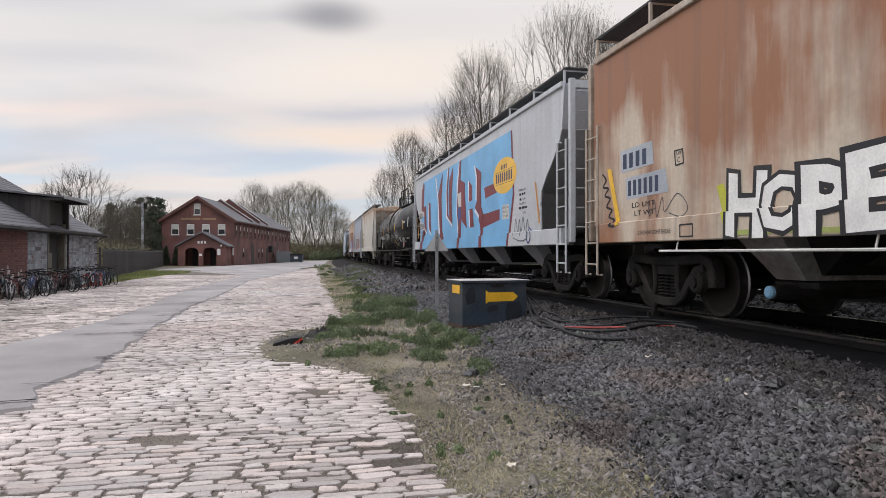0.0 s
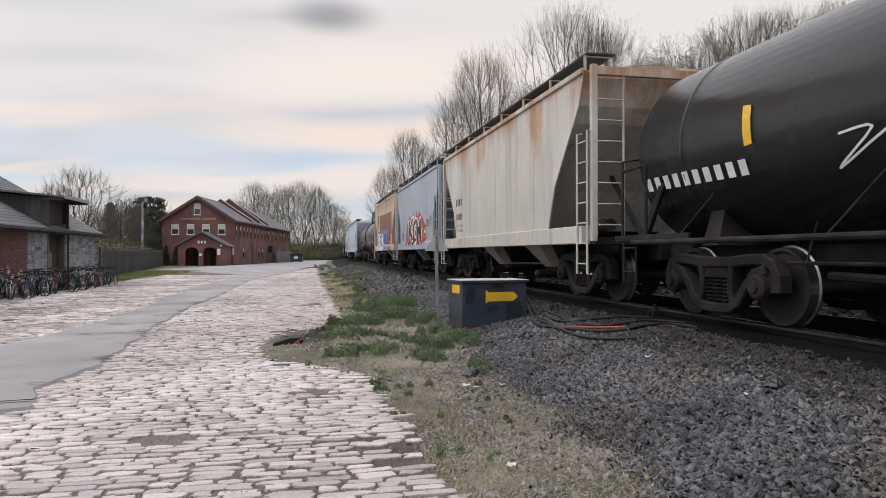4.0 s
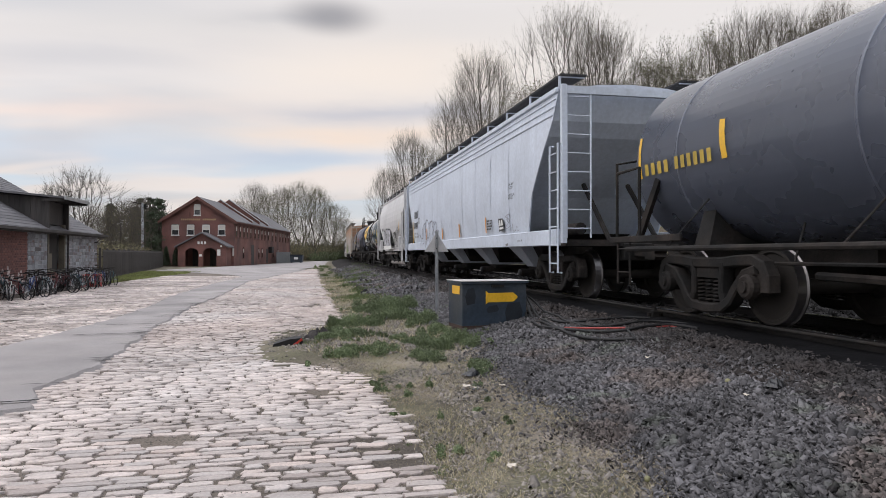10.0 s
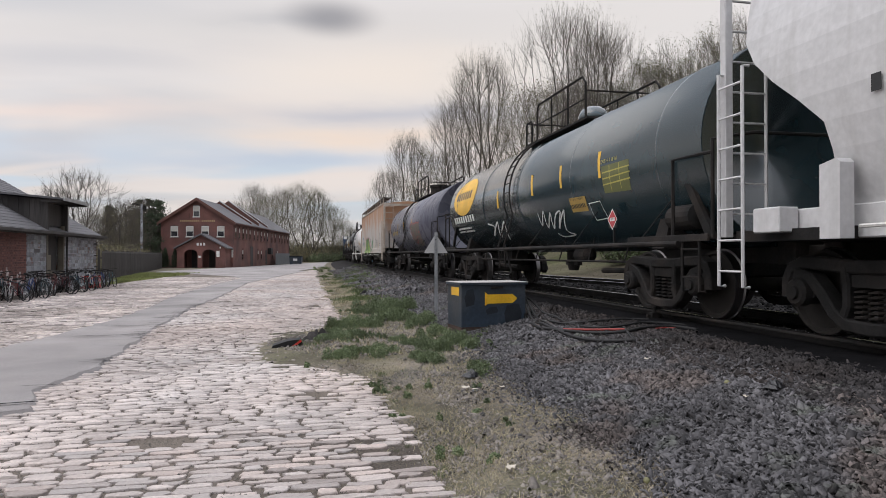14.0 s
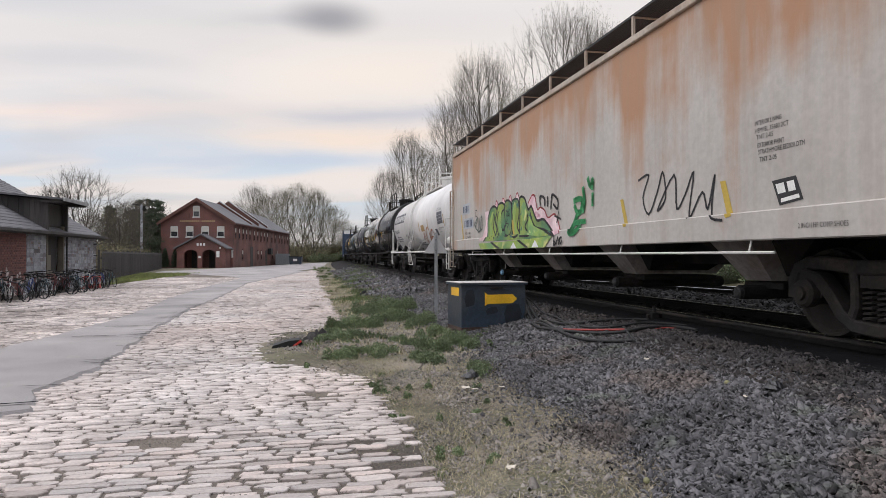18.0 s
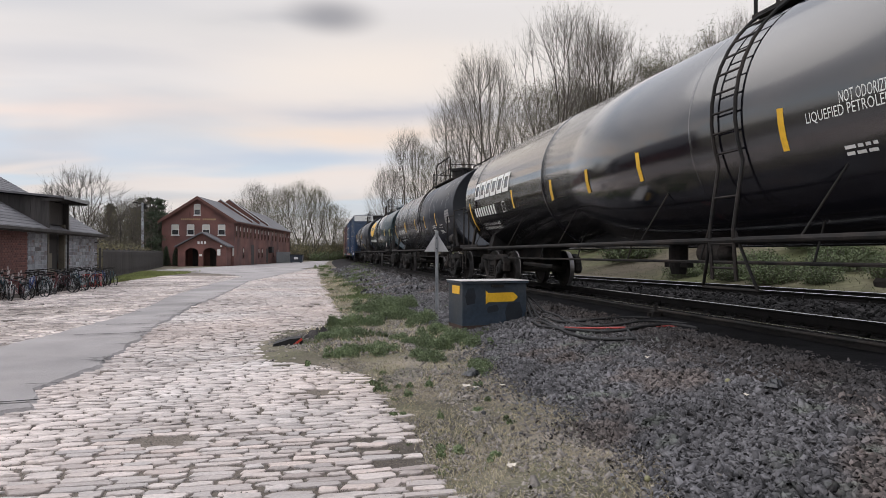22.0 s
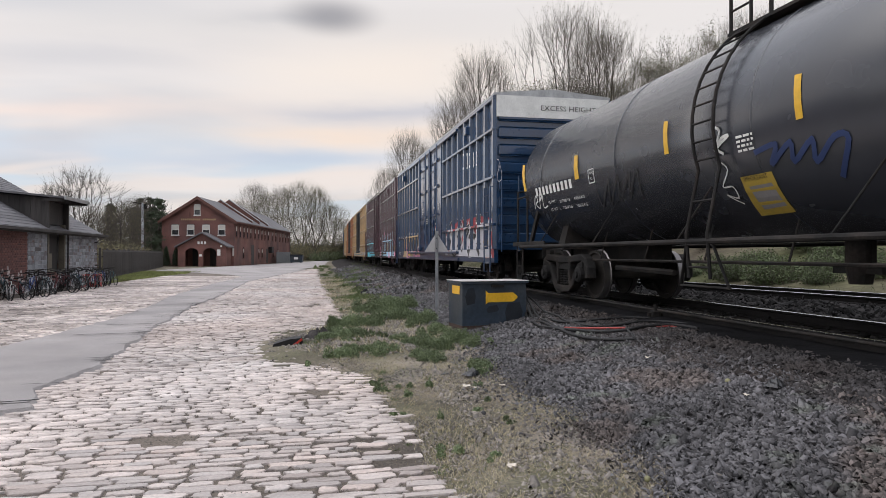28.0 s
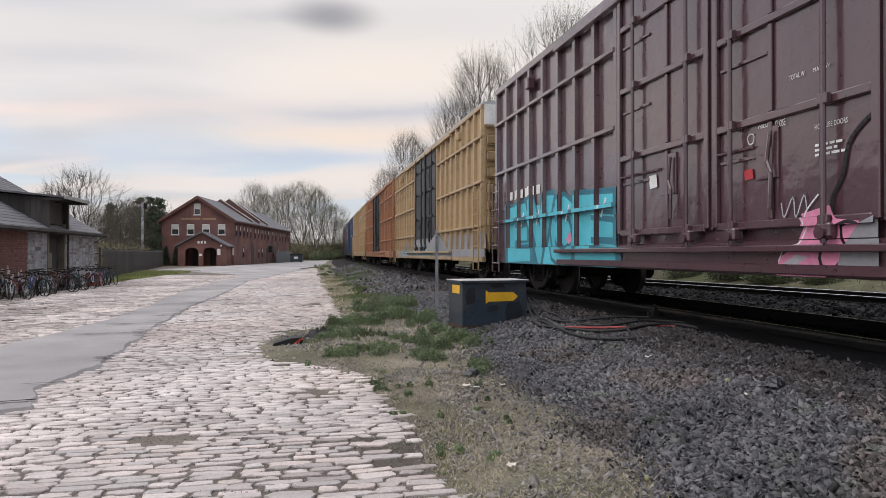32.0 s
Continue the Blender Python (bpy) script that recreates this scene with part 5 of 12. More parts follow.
def marks_a(c, k):
    poly(c, k, "patchgrey", (-7.66, 2.38), (-6.72, 2.40), (-6.68, 2.08), (-7.62, 2.05))
    poly(c, k, "patchgrey", (-7.50, 1.96), (-6.38, 1.98), (-6.30, 1.66), (-7.46, 1.64))
    words(c, k, "black", "PLATE", -6.13, 2.11, 0.13, 0.04)
    words(c, k, "black", "C", -6.09, 2.01, 0.06, 0.07)
    words(c, k, "black", "2 INCH HF COMP SHOES", -7.06, 1.11, 0.86, 0.06)
    outline(c, k, "black", (-5.98, 1.21), (-5.70, 1.21), (-5.70, 1.06), (-5.98, 1.06))
    stroke(c, k, "blackgraf", 0.035, (-8.26, 2.10), (-8.14, 2.00), (-8.24, 1.90), (-8.06, 1.86), (-8.18, 1.76), (-8.00, 1.70), (-8.12, 1.58), (-7.94, 1.52), (-8.04, 1.42), (-7.86, 1.36), (-7.98, 1.28), (-7.80, 1.26))
    stroke(c, k, "charcoal", 0.012, (-6.84, 1.66), (-6.80, 1.36), (-6.66, 1.56), (-6.60, 1.34), (-6.46, 1.60), (-6.40, 1.40), (-6.10, 1.62), (-5.86, 1.44), (-6.00, 1.32), (-6.30, 1.38))
    blocks(c, k, "navy", 4, -7.57, 2.10, 0.77, 0.22)
    blocks(c, k, "navy", 6, -7.41, 1.69, 0.91, 0.22)
    words(c, k, "black", "LD LMT", -7.29, 1.51, 0.64, 0.07)
    words(c, k, "black", "LT WT", -7.22, 1.39, 0.57, 0.07)
    poly(c, k, "yellowpaint", (-8.10, 2.17), (-7.96, 2.16), (-7.64, 1.28), (-7.77, 1.27))
    outline(c, k, "black", (-6.16, 2.17), (-5.97, 2.17), (-5.95, 1.99), (-6.13, 1.98))
    poly(c, k, "lime", (-5.26, 1.63), (-5.13, 1.65), (-4.94, 1.25), (-4.85, 1.15), (-5.10, 1.19))
    poly(c, k, "limedark", (-5.04, 1.04), (-4.56, 1.05), (-3.91, 1.05), (-3.36, 1.03), (-2.96, 1.04), (-2.96, 1.08), (-5.04, 1.11))
    mural(c, k, "white", "blackgraf", "HOPE", -4.98, 1.06, 2.32, 0.62, shiny=False)

def marks_b(c, k):
    poly(c, k, "skyblue", (-6.48, 3.66), (5.14, 3.68), (5.31, 2.22), (4.87, 1.02), (-7.14, 1.00))
    poly(c, k, "maroonpaint", (5.14, 3.68), (5.25, 3.67), (5.42, 2.20), (5.01, 1.02), (4.87, 1.02), (5.29, 2.22))
    poly(c, k, "maroonpaint", (2.81, 2.58), (3.98, 2.61), (3.98, 2.35), (2.93, 2.29))
    poly(c, k, "maroonpaint", (2.24, 1.87), (4.24, 1.93), (4.24, 1.66), (2.58, 1.52), (2.24, 1.71))
    oval(c, k, "yellowoval", 4.63, 2.70, 0.95, 0.43)
    blocks(c, k, "navy", 8, 3.92, 2.56, 1.40, 0.23)
    blocks(c, k, "navy", 4, 4.36, 2.86, 0.52, 0.11)
    stroke(c, k, "navy", 0.012, (3.90, 2.82), (5.36, 2.82))
    stroke(c, k, "navy", 0.012, (3.90, 2.52), (5.36, 2.52))
    words(c, k, "black", "INTERIOR LINING", 5.71, 2.21, 0.52, 0.055)
    small_print(c, k, "black", 5.78, 2.12, 0.42, 1, 0.05)
    words(c, k, "black", "10-96", 6.00, 2.01, 0.18, 0.05)
    small_print(c, k, "black", 5.80, 2.01, 0.14, 1, 0.05)
    words(c, k, "black", "EXTERIOR PAINT", 5.76, 1.91, 0.46, 0.05)
    small_print(c, k, "black", 5.74, 1.82, 0.56, 1, 0.05)
    words(c, k, "black", "10-96", 6.02, 1.71, 0.18, 0.05)
    poly(c, k, "palepanel", (4.48, 2.00), (5.02, 2.00), (5.02, 1.66), (4.48, 1.66))
    words(c, k, "black", "EXW 10-8 H 8-8", 4.51, 1.91, 0.46, 0.05)
    words(c, k, "black", "EW 8-8 H 15-1", 4.51, 1.81, 0.44, 0.05)
    words(c, k, "black", "CU FT 5851", 4.54, 1.71, 0.36, 0.05)
    stroke(c, k, "charcoal", 0.020, (5.40, 1.24), (5.52, 1.62), (5.66, 1.30), (5.78, 1.60), (5.90, 1.24), (6.02, 1.64), (6.20, 1.30), (6.32, 1.58), (6.40, 1.20), (5.95, 1.12), (5.44, 1.20))
    stroke(c, k, "deepblue", 0.034, (6.42, 1.36), (6.34, 1.22), (6.44, 1.08), (6.58, 1.14), (6.58, 1.32), (6.46, 1.38))
    poly(c, k, "orangestrip", (6.79, 2.32), (6.87, 2.32), (7.10, 1.47), (7.03, 1.46))
    poly(c, k, "maroonpaint", (-6.33, 3.64), (-6.66, 3.38), (-6.79, 2.99), (-6.79, 2.55), (-6.17, 2.49), (-6.13, 1.91), (-6.29, 1.83), (-6.75, 1.46), (-7.07, 1.02), (-6.53, 1.01), (-6.29, 1.47), (-6.25, 1.90), (-5.64, 1.68), (-5.74, 2.28), (-5.77, 2.71), (-6.31, 2.68), (-6.13, 3.56))
    poly(c, k, "whitepaint2", (-6.19, 1.88), (-5.64, 1.67), (-5.65, 1.59), (-6.19, 1.81))
    poly(c, k, "maroonpaint", (-5.26, 2.76), (-4.85, 2.75), (-4.82, 2.09), (-4.69, 1.58), (-5.09, 1.76), (-5.20, 1.95))
    poly(c, k, "whitepaint2", (-5.35, 2.74), (-5.26, 2.75), (-5.20, 1.94), (-5.09, 1.75), (-4.68, 1.57), (-4.67, 1.49), (-5.23, 1.71), (-5.29, 1.92))
    poly(c, k, "palepanel", (-7.34, 2.55), (-6.19, 2.50), (-6.15, 2.32), (-7.30, 2.27))
    poly(c, k, "palepanel", (-7.28, 2.08), (-6.26, 2.06), (-6.25, 1.78), (-7.24, 1.82))
    blocks(c, k, "black", 4, -7.28, 2.25, 0.77, 0.21)
    blocks(c, k, "black", 6, -7.25, 1.81, 0.99, 0.22)
    words(c, k, "black", "LD LMT", -7.17, 1.64, 0.80, 0.08)
    words(c, k, "black", "LT WT", -7.17, 1.50, 0.80, 0.08)
    outline(c, k, "black", (-6.29, 2.27), (-6.08, 2.26), (-6.07, 2.04), (-6.27, 2.05))
    poly(c, k, "orangestrip", (-7.77, 2.33), (-7.67, 2.32), (-7.43, 1.45), (-7.54, 1.45))
    poly(c, k, "maroonpaint", (-3.74, 3.64), (-3.37, 2.92), (-2.55, 3.63), (-2.78, 2.70), (-2.64, 1.62), (-2.43, 1.39), (-2.64, 0.98), (-3.57, 0.99), (-3.08, 1.50), (-3.37, 2.80))
    poly(c, k, "whitepaint2", (-3.88, 3.55), (-3.71, 3.56), (-3.33, 2.79), (-3.08, 1.54), (-3.27, 1.55), (-3.47, 2.81))
    poly(c, k, "maroonpaint", (-1.69, 3.69), (-1.52, 3.64), (-1.76, 2.88), (-1.73, 2.18), (-1.48, 1.98), (-1.62, 2.64), (-1.52, 3.24), (-0.92, 3.63), (-1.04, 3.06), (-1.17, 2.50), (-1.05, 1.78), (-1.88, 2.09), (-1.94, 2.84))
    poly(c, k, "whitepaint2", (-1.96, 2.92), (-1.88, 2.09), (-1.05, 1.77), (-1.08, 1.69), (-1.99, 2.04), (-2.05, 2.86), (-1.76, 3.64), (-1.66, 3.65))
    poly(c, k, "maroonpaint", (-0.04, 3.63), (0.22, 3.69), (0.09, 3.08), (0.68, 2.93), (0.66, 2.66), (0.89, 1.58), (0.19, 1.87), (0.14, 1.37), (-0.06, 1.01), (-0.30, 1.01), (-0.19, 1.57), (-0.37, 2.12), (-0.30, 2.76))
    poly(c, k, "palepanel", (-0.30, 2.68), (0.19, 2.71), (0.21, 2.26), (-0.16, 2.27))
    poly(c, k, "deepblue", (-0.28, 2.27), (0.04, 2.28), (0.21, 2.01), (-0.16, 1.75))
    poly(c, k, "whitepaint2", (-0.40, 3.03), (-0.11, 3.62), (-0.04, 3.63), (-0.30, 2.76), (-0.37, 2.12), (-0.19, 1.48), (-0.29, 1.47), (-0.45, 2.13))
    poly(c, k, "maroonpaint", (1.19, 2.94), (1.53, 2.76), (1.53, 2.36), (1.18, 2.34))
    poly(c, k, "whitepaint2", (1.08, 2.94), (1.19, 2.93), (1.18, 2.34), (1.07, 2.35))
    poly(c, k, "maroonpaint", (1.21, 2.11), (1.58, 2.12), (1.72, 1.59), (1.32, 1.59))
    poly(c, k, "whitepaint2", (1.10, 2.08), (1.21, 2.10), (1.32, 1.59), (1.22, 1.60))
    poly(c, k, "maroonpaint", (1.92, 3.25), (2.53, 3.03), (2.49, 2.60), (2.54, 2.10), (2.75, 1.90), (2.75, 1.78), (2.54, 1.78), (2.72, 1.42), (2.64, 1.33), (2.66, 1.02), (2.37, 1.01), (2.39, 1.27), (2.47, 1.43), (2.31, 1.90), (1.85, 2.11), (2.07, 2.29), (2.04, 2.73), (2.07, 2.98))
    poly(c, k, "whitepaint2", (1.77, 3.31), (1.92, 3.25), (2.08, 2.96), (2.04, 2.32), (1.94, 2.31), (1.97, 2.93))
    poly(c, k, "whitepaint2", (1.85, 2.10), (2.30, 1.88), (2.29, 1.79), (1.81, 2.02))

def marks_c(c, k):
    poly(c, k, "yellowpaint", (3.57, 2.55), (3.68, 2.54), (3.70, 2.08), (3.60, 2.09))
    poly(c, k, "yellowpaint", (0.38, 2.54), (0.51, 2.53), (0.52, 2.10), (0.40, 2.11))
    poly(c, k, "yellowpaint", (-2.39, 2.52), (-2.27, 2.52), (-2.23, 2.08), (-2.35, 2.08))
    poly(c, k, "yellowpaint", (-5.32, 2.54), (-5.17, 2.52), (-5.16, 2.08), (-5.30, 2.07))
    words(c, k, "white", "FRA-AIP", 4.00, 2.35, 0.52, 0.11)
    poly(c, k, "greypanel", (5.35, 2.61), (5.69, 2.60), (5.71, 2.11), (5.39, 2.12))
    placard(c, k, "redsign", 4.93, 1.33, 0.19, "1294")
    small_print(c, k, "white", 3.56, 1.59, 1.44, 2, 0.026)
    small_print(c, k, "white", 2.43, 1.63, 0.86, 5, 0.029)
    small_print(c, k, "white", 1.29, 1.64, 0.81, 4, 0.033)
    poly(c, k, "yellowdull", (-0.94, 1.58), (-0.56, 1.59), (-0.67, 1.20), (-1.04, 1.18))
    blocks(c, k, "white", 10, -7.59, 1.74, 2.37, 0.19)
    stroke(c, k, "white", 0.019, (-0.44, 1.82), (-0.12, 1.90), (-0.14, 1.56), (0.38, 1.95), (0.28, 1.50), (0.88, 1.85), (0.94, 1.68), (0.25, 1.38), (-0.14, 1.32))
    stroke(c, k, "white", 0.025, (-3.93, 1.98), (-3.55, 1.98), (-4.03, 1.65), (-3.15, 2.03), (-3.35, 1.62), (-2.68, 1.95), (-2.80, 1.64))

def marks_d(c, k):
    blocks(c, k, "black", 4, -4.01, 2.29, 0.81, 0.22)
    blocks(c, k, "black", 6, -3.96, 1.86, 0.77, 0.19)
    words(c, k, "black", "LD LMT 232900", -3.89, 1.65, 0.73, 0.07)
    words(c, k, "black", "LT WT 53100", -3.85, 1.50, 0.72, 0.07)
    poly(c, k, "yellowpaint", (-4.15, 2.37), (-4.04, 2.37), (-3.87, 1.48), (-3.96, 1.48))
    words(c, k, "black", "2 INCH TREAD COND SHOES", -4.66, 1.29, 0.66, 0.05)

def marks_e(c, k):
    poly(c, k, "redpaint", (-2.45, 1.47), (-2.07, 2.14), (-1.26, 2.56), (-0.94, 2.33), (-0.33, 2.34), (-0.21, 2.61), (0.05, 2.35), (0.39, 2.43), (0.53, 2.65), (0.83, 2.38), (1.01, 2.42), (1.28, 2.63), (1.61, 2.43), (2.00, 2.33), (2.43, 2.11), (2.85, 1.95), (3.04, 1.44), (2.56, 1.29), (-2.39, 1.24))
    mural(c, k, "black", "white", "KGM", -1.55, 1.36, 3.45, 0.98)
    poly(c, k, "yellowpaint", (-0.06, 1.85), (0.05, 1.86), (0.27, 1.46), (0.14, 1.45))
    poly(c, k, "yellowpaint", (2.06, 1.89), (2.18, 1.90), (2.35, 1.45), (2.24, 1.44))
    outline(c, k, "white", (2.39, 1.82), (2.81, 1.81), (2.87, 1.51), (2.44, 1.50))
    poly(c, k, "white", (2.50, 1.76), (2.75, 1.76), (2.77, 1.66), (2.53, 1.65))
    poly(c, k, "yellowpaint", (4.06, 2.34), (4.16, 2.35), (4.29, 1.45), (4.19, 1.44))
    stroke(c, k, "black", 0.019, (3.61, 2.31), (3.67, 2.09), (3.77, 2.28), (3.81, 2.04), (3.89, 2.24), (3.87, 1.99), (4.00, 2.28), (4.04, 1.88), (3.89, 1.94), (3.71, 1.93), (3.92, 1.80))
    small_print(c, k, "black", 2.97, 2.14, 0.64, 5, 0.031)
    small_print(c, k, "black", -3.74, 1.73, 0.85, 4, 0.047)
    stroke(c, k, "black", 0.024, (-3.51, 2.15), (-3.29, 1.75), (-3.14, 2.15), (-2.93, 1.75), (-2.79, 2.03))
    poly(c, k, "white", (3.06, 1.25), (3.31, 1.26), (3.31, 1.33), (3.06, 1.32))
    poly(c, k, "white", (3.64, 1.26), (3.89, 1.26), (3.89, 1.34), (3.64, 1.34))
    poly(c, k, "white", (4.16, 1.26), (4.28, 1.26), (4.28, 1.34), (4.16, 1.34))
    poly(c, k, "redpaint", (-2.39, 1.20), (-1.92, 1.21), (-1.77, 1.39), (-2.39, 1.38))
    poly(c, k, "redpaint", (-1.13, 1.18), (-0.82, 1.20), (-0.69, 1.39), (-1.00, 1.38))
    poly(c, k, "black", (-1.63, 1.20), (-1.21, 1.21), (-1.13, 1.38), (-1.63, 1.38))
    poly(c, k, "black", (-0.45, 1.19), (0.01, 1.19), (0.12, 1.37), (-0.33, 1.37))
    poly(c, k, "white", (0.12, 1.19), (0.47, 1.20), (0.59, 1.37), (0.23, 1.37))
    poly(c, k, "redpaint", (0.73, 1.19), (1.10, 1.20), (1.19, 1.37), (0.83, 1.37))
    poly(c, k, "black", (1.23, 1.20), (1.50, 1.21), (1.57, 1.37), (1.30, 1.37))
    poly(c, k, "redpaint", (1.70, 1.20), (2.08, 1.21), (2.22, 1.36), (1.85, 1.37))

def marks_f(c, k):
    poly(c, k, "rustpanel", (-3.72, 3.30), (-2.77, 3.23), (-2.90, 2.54), (-3.82, 2.18))
    poly(c, k, "rustpanel", (-2.41, 3.20), (1.51, 3.16), (2.94, 3.15), (3.85, 3.16), (3.85, 1.91), (2.30, 1.87), (0.53, 1.77), (-2.41, 2.15))
    poly(c, k, "palepanel", (-3.60, 2.64), (-2.82, 2.68), (-2.86, 2.44), (-3.67, 2.40))
    blocks(c, k, "black", 4, -3.57, 2.43, 0.67, 0.18)
    poly(c, k, "lilac", (-1.67, 2.07), (-1.18, 2.23), (-0.73, 2.21), (0.07, 1.88), (0.07, 1.50), (-2.82, 1.37), (-3.48, 1.49), (-2.82, 1.87))
    mural(c, k, "icefade", "black", "SEAR", -3.48, 1.31, 3.50, 0.81)
    poly(c, k, "deepblue", (-0.18, 1.97), (0.53, 2.19), (1.51, 2.23), (2.16, 2.29), (2.30, 2.02), (2.51, 1.38), (0.07, 1.37))
    mural(c, k, "mauvefade", "deepblue", "KUSH", -0.03, 1.53, 2.33, 0.77)
    poly(c, k, "redpaint", (2.30, 2.40), (2.51, 2.34), (2.57, 1.97), (3.71, 1.67), (3.71, 1.40), (2.44, 1.33), (2.30, 1.87))
    oval(c, k, "greenmural", 3.00, 1.86, 0.29, 0.40)
    oval(c, k, "black", 2.96, 1.74, 0.22, 0.25)
    stroke(c, k, "white", 0.018, (2.86, 1.87), (2.92, 1.80))
    stroke(c, k, "white", 0.017, (3.09, 1.87), (3.05, 1.79))
    poly(c, k, "palepanel", (3.48, 1.66), (3.71, 1.75), (3.71, 1.40), (3.38, 1.43))
    poly(c, k, "mauvefade", (-0.12, 1.00), (1.69, 0.99), (2.44, 1.03), (2.44, 1.29), (0.95, 1.27), (0.07, 1.25))
    poly(c, k, "icefade", (-3.72, 1.05), (-0.12, 1.00), (0.01, 1.26), (-3.60, 1.27))
    poly(c, k, "black", (2.70, 1.04), (2.88, 1.24), (3.27, 1.23), (3.35, 0.98), (3.17, 0.97), (3.11, 1.16), (2.91, 1.12), (2.88, 0.97))
    poly(c, k, "lilac", (3.38, 0.96), (3.71, 0.97), (3.71, 1.21), (3.40, 1.21))

def marks_g(c, k):
    poly(c, k, "yellowpaint", (1.82, 2.50), (1.93, 2.48), (1.92, 2.05), (1.81, 2.05))
    poly(c, k, "yellowpaint", (-1.05, 2.46), (-0.91, 2.46), (-0.94, 2.05), (-1.05, 2.06))
    poly(c, k, "yellowpaint", (4.59, 2.49), (4.67, 2.49), (4.68, 2.05), (4.58, 2.05))
    poly(c, k, "yellowpaint", (-3.65, 2.49), (-3.54, 2.48), (-3.49, 2.10), (-3.62, 2.10))
    poly(c, k, "yellowpaint", (-6.62, 2.50), (-6.51, 2.49), (-6.45, 2.01), (-6.56, 2.01))
    poly(c, k, "yellowpaint", (-8.62, 2.60), (-8.55, 2.59), (-8.50, 1.97), (-8.57, 1.97))
    poly(c, k, "yellowpaint", (3.19, 1.90), (3.90, 1.91), (3.89, 1.63), (3.17, 1.62))
    words(c, k, "black", "CHEMICAL EMERGENCY", 3.26, 1.83, 0.54, 0.05)
    blocks(c, k, "black", 10, 3.23, 1.71, 0.63, 0.08)
    blocks(c, k, "black", 5, 0.72, 2.43, 0.90, 0.11)
    small_print(c, k, "white", 0.72, 2.08, 1.05, 2, 0.044)
    small_print(c, k, "white", 0.67, 1.76, 0.55, 3, 0.038)
    small_print(c, k, "white", -0.86, 1.41, 1.81, 2, 0.041)
    blocks(c, k, "yellowdull", 4, -8.40, 2.00, 0.70, 0.17)
    blocks(c, k, "yellowdull", 6, -7.60, 2.01, 0.90, 0.17)

def marks_h(c, k):
    words(c, k, "black", "CARBOLINE 904", 6.28, 2.43, 0.39, 0.06)
    words(c, k, "black", "RELT 10-2010", 6.29, 2.35, 0.32, 0.06)
    words(c, k, "black", "HEMPEL 3548/3548", 6.27, 2.18, 0.46, 0.06)
    words(c, k, "black", "RELT 10-2010", 6.28, 2.11, 0.33, 0.06)
    poly(c, k, "black", (5.45, 1.71), (5.85, 1.70), (5.94, 1.42), (5.55, 1.39))
    poly(c, k, "white", (5.51, 1.67), (5.64, 1.67), (5.67, 1.53), (5.54, 1.52))
    poly(c, k, "white", (5.70, 1.67), (5.81, 1.67), (5.85, 1.54), (5.73, 1.53))
    poly(c, k, "white", (5.56, 1.49), (5.90, 1.50), (5.91, 1.45), (5.57, 1.44))
    poly(c, k, "orangestrip", (4.20, 1.80), (4.31, 1.81), (4.40, 1.40), (4.30, 1.40))
    poly(c, k, "orangestrip", (1.13, 1.76), (1.27, 1.77), (1.37, 1.37), (1.22, 1.35))
    poly(c, k, "orangestrip", (-1.46, 1.73), (-1.31, 1.73), (-1.21, 1.35), (-1.35, 1.34))
    small_print(c, k, "black", 4.43, 1.68, 0.47, 4, 0.037)
    words(c, k, "black", "2 INCH HF COMP", 7.09, 1.11, 0.32, 0.05)
    poly(c, k, "steelpaint", (6.19, 1.08), (6.39, 1.10), (6.41, 1.04), (6.21, 1.02))
    stroke(c, k, "pencil", 0.015, (6.04, 1.72), (6.35, 1.77), (6.31, 1.58), (6.07, 1.73), (6.39, 1.62), (6.19, 1.53), (6.09, 1.45), (6.31, 1.46), (6.47, 1.50))
    stroke(c, k, "pencil", 0.015, (6.58, 1.38), (6.63, 1.53), (6.67, 1.38), (6.85, 1.38), (6.95, 1.48), (6.99, 1.36), (7.10, 1.39))
    blocks(c, k, "black", 4, -7.26, 2.35, 0.87, 0.29)
    blocks(c, k, "black", 5, -7.30, 1.92, 0.86, 0.26)
    words(c, k, "black", "LD LMT 218800LB", -7.25, 1.66, 0.96, 0.09)
    words(c, k, "black", "LT WT 67400LB RELT 10-2010", -7.14, 1.53, 1.55, 0.09)
    outline(c, k, "black", (-6.24, 2.33), (-6.00, 2.32), (-5.99, 2.12), (-6.23, 2.12))
    poly(c, k, "yellowpaint", (-7.74, 2.25), (-7.63, 2.27), (-7.44, 1.37), (-7.57, 1.33))
    poly(c, k, "orangestrip", (-4.43, 1.81), (-4.33, 1.82), (-4.26, 1.40), (-4.37, 1.38))
    stroke(c, k, "pencil", 0.044, (-5.41, 1.18), (-5.47, 1.47), (-5.17, 1.48), (-5.23, 1.82), (-4.78, 2.04), (-4.57, 1.70), (-4.68, 1.30), (-4.94, 1.25))
    stroke(c, k, "pencil", 0.039, (-4.38, 1.11), (-4.42, 1.40), (-4.68, 1.82), (-4.60, 2.05), (-4.28, 2.17), (-3.96, 2.01), (-3.83, 1.75), (-3.92, 1.47), (-4.28, 1.44), (-3.92, 0.99), (-4.05, 0.89))
    stroke(c, k, "pencil", 0.037, (-3.84, 1.99), (-3.48, 2.06), (-3.18, 2.06), (-3.15, 1.84), (-2.94, 2.00), (-2.81, 2.04), (-2.88, 1.76), (-3.18, 1.56), (-3.25, 1.27), (-3.51, 1.29), (-3.67, 1.50), (-3.79, 1.72), (-3.84, 1.99))
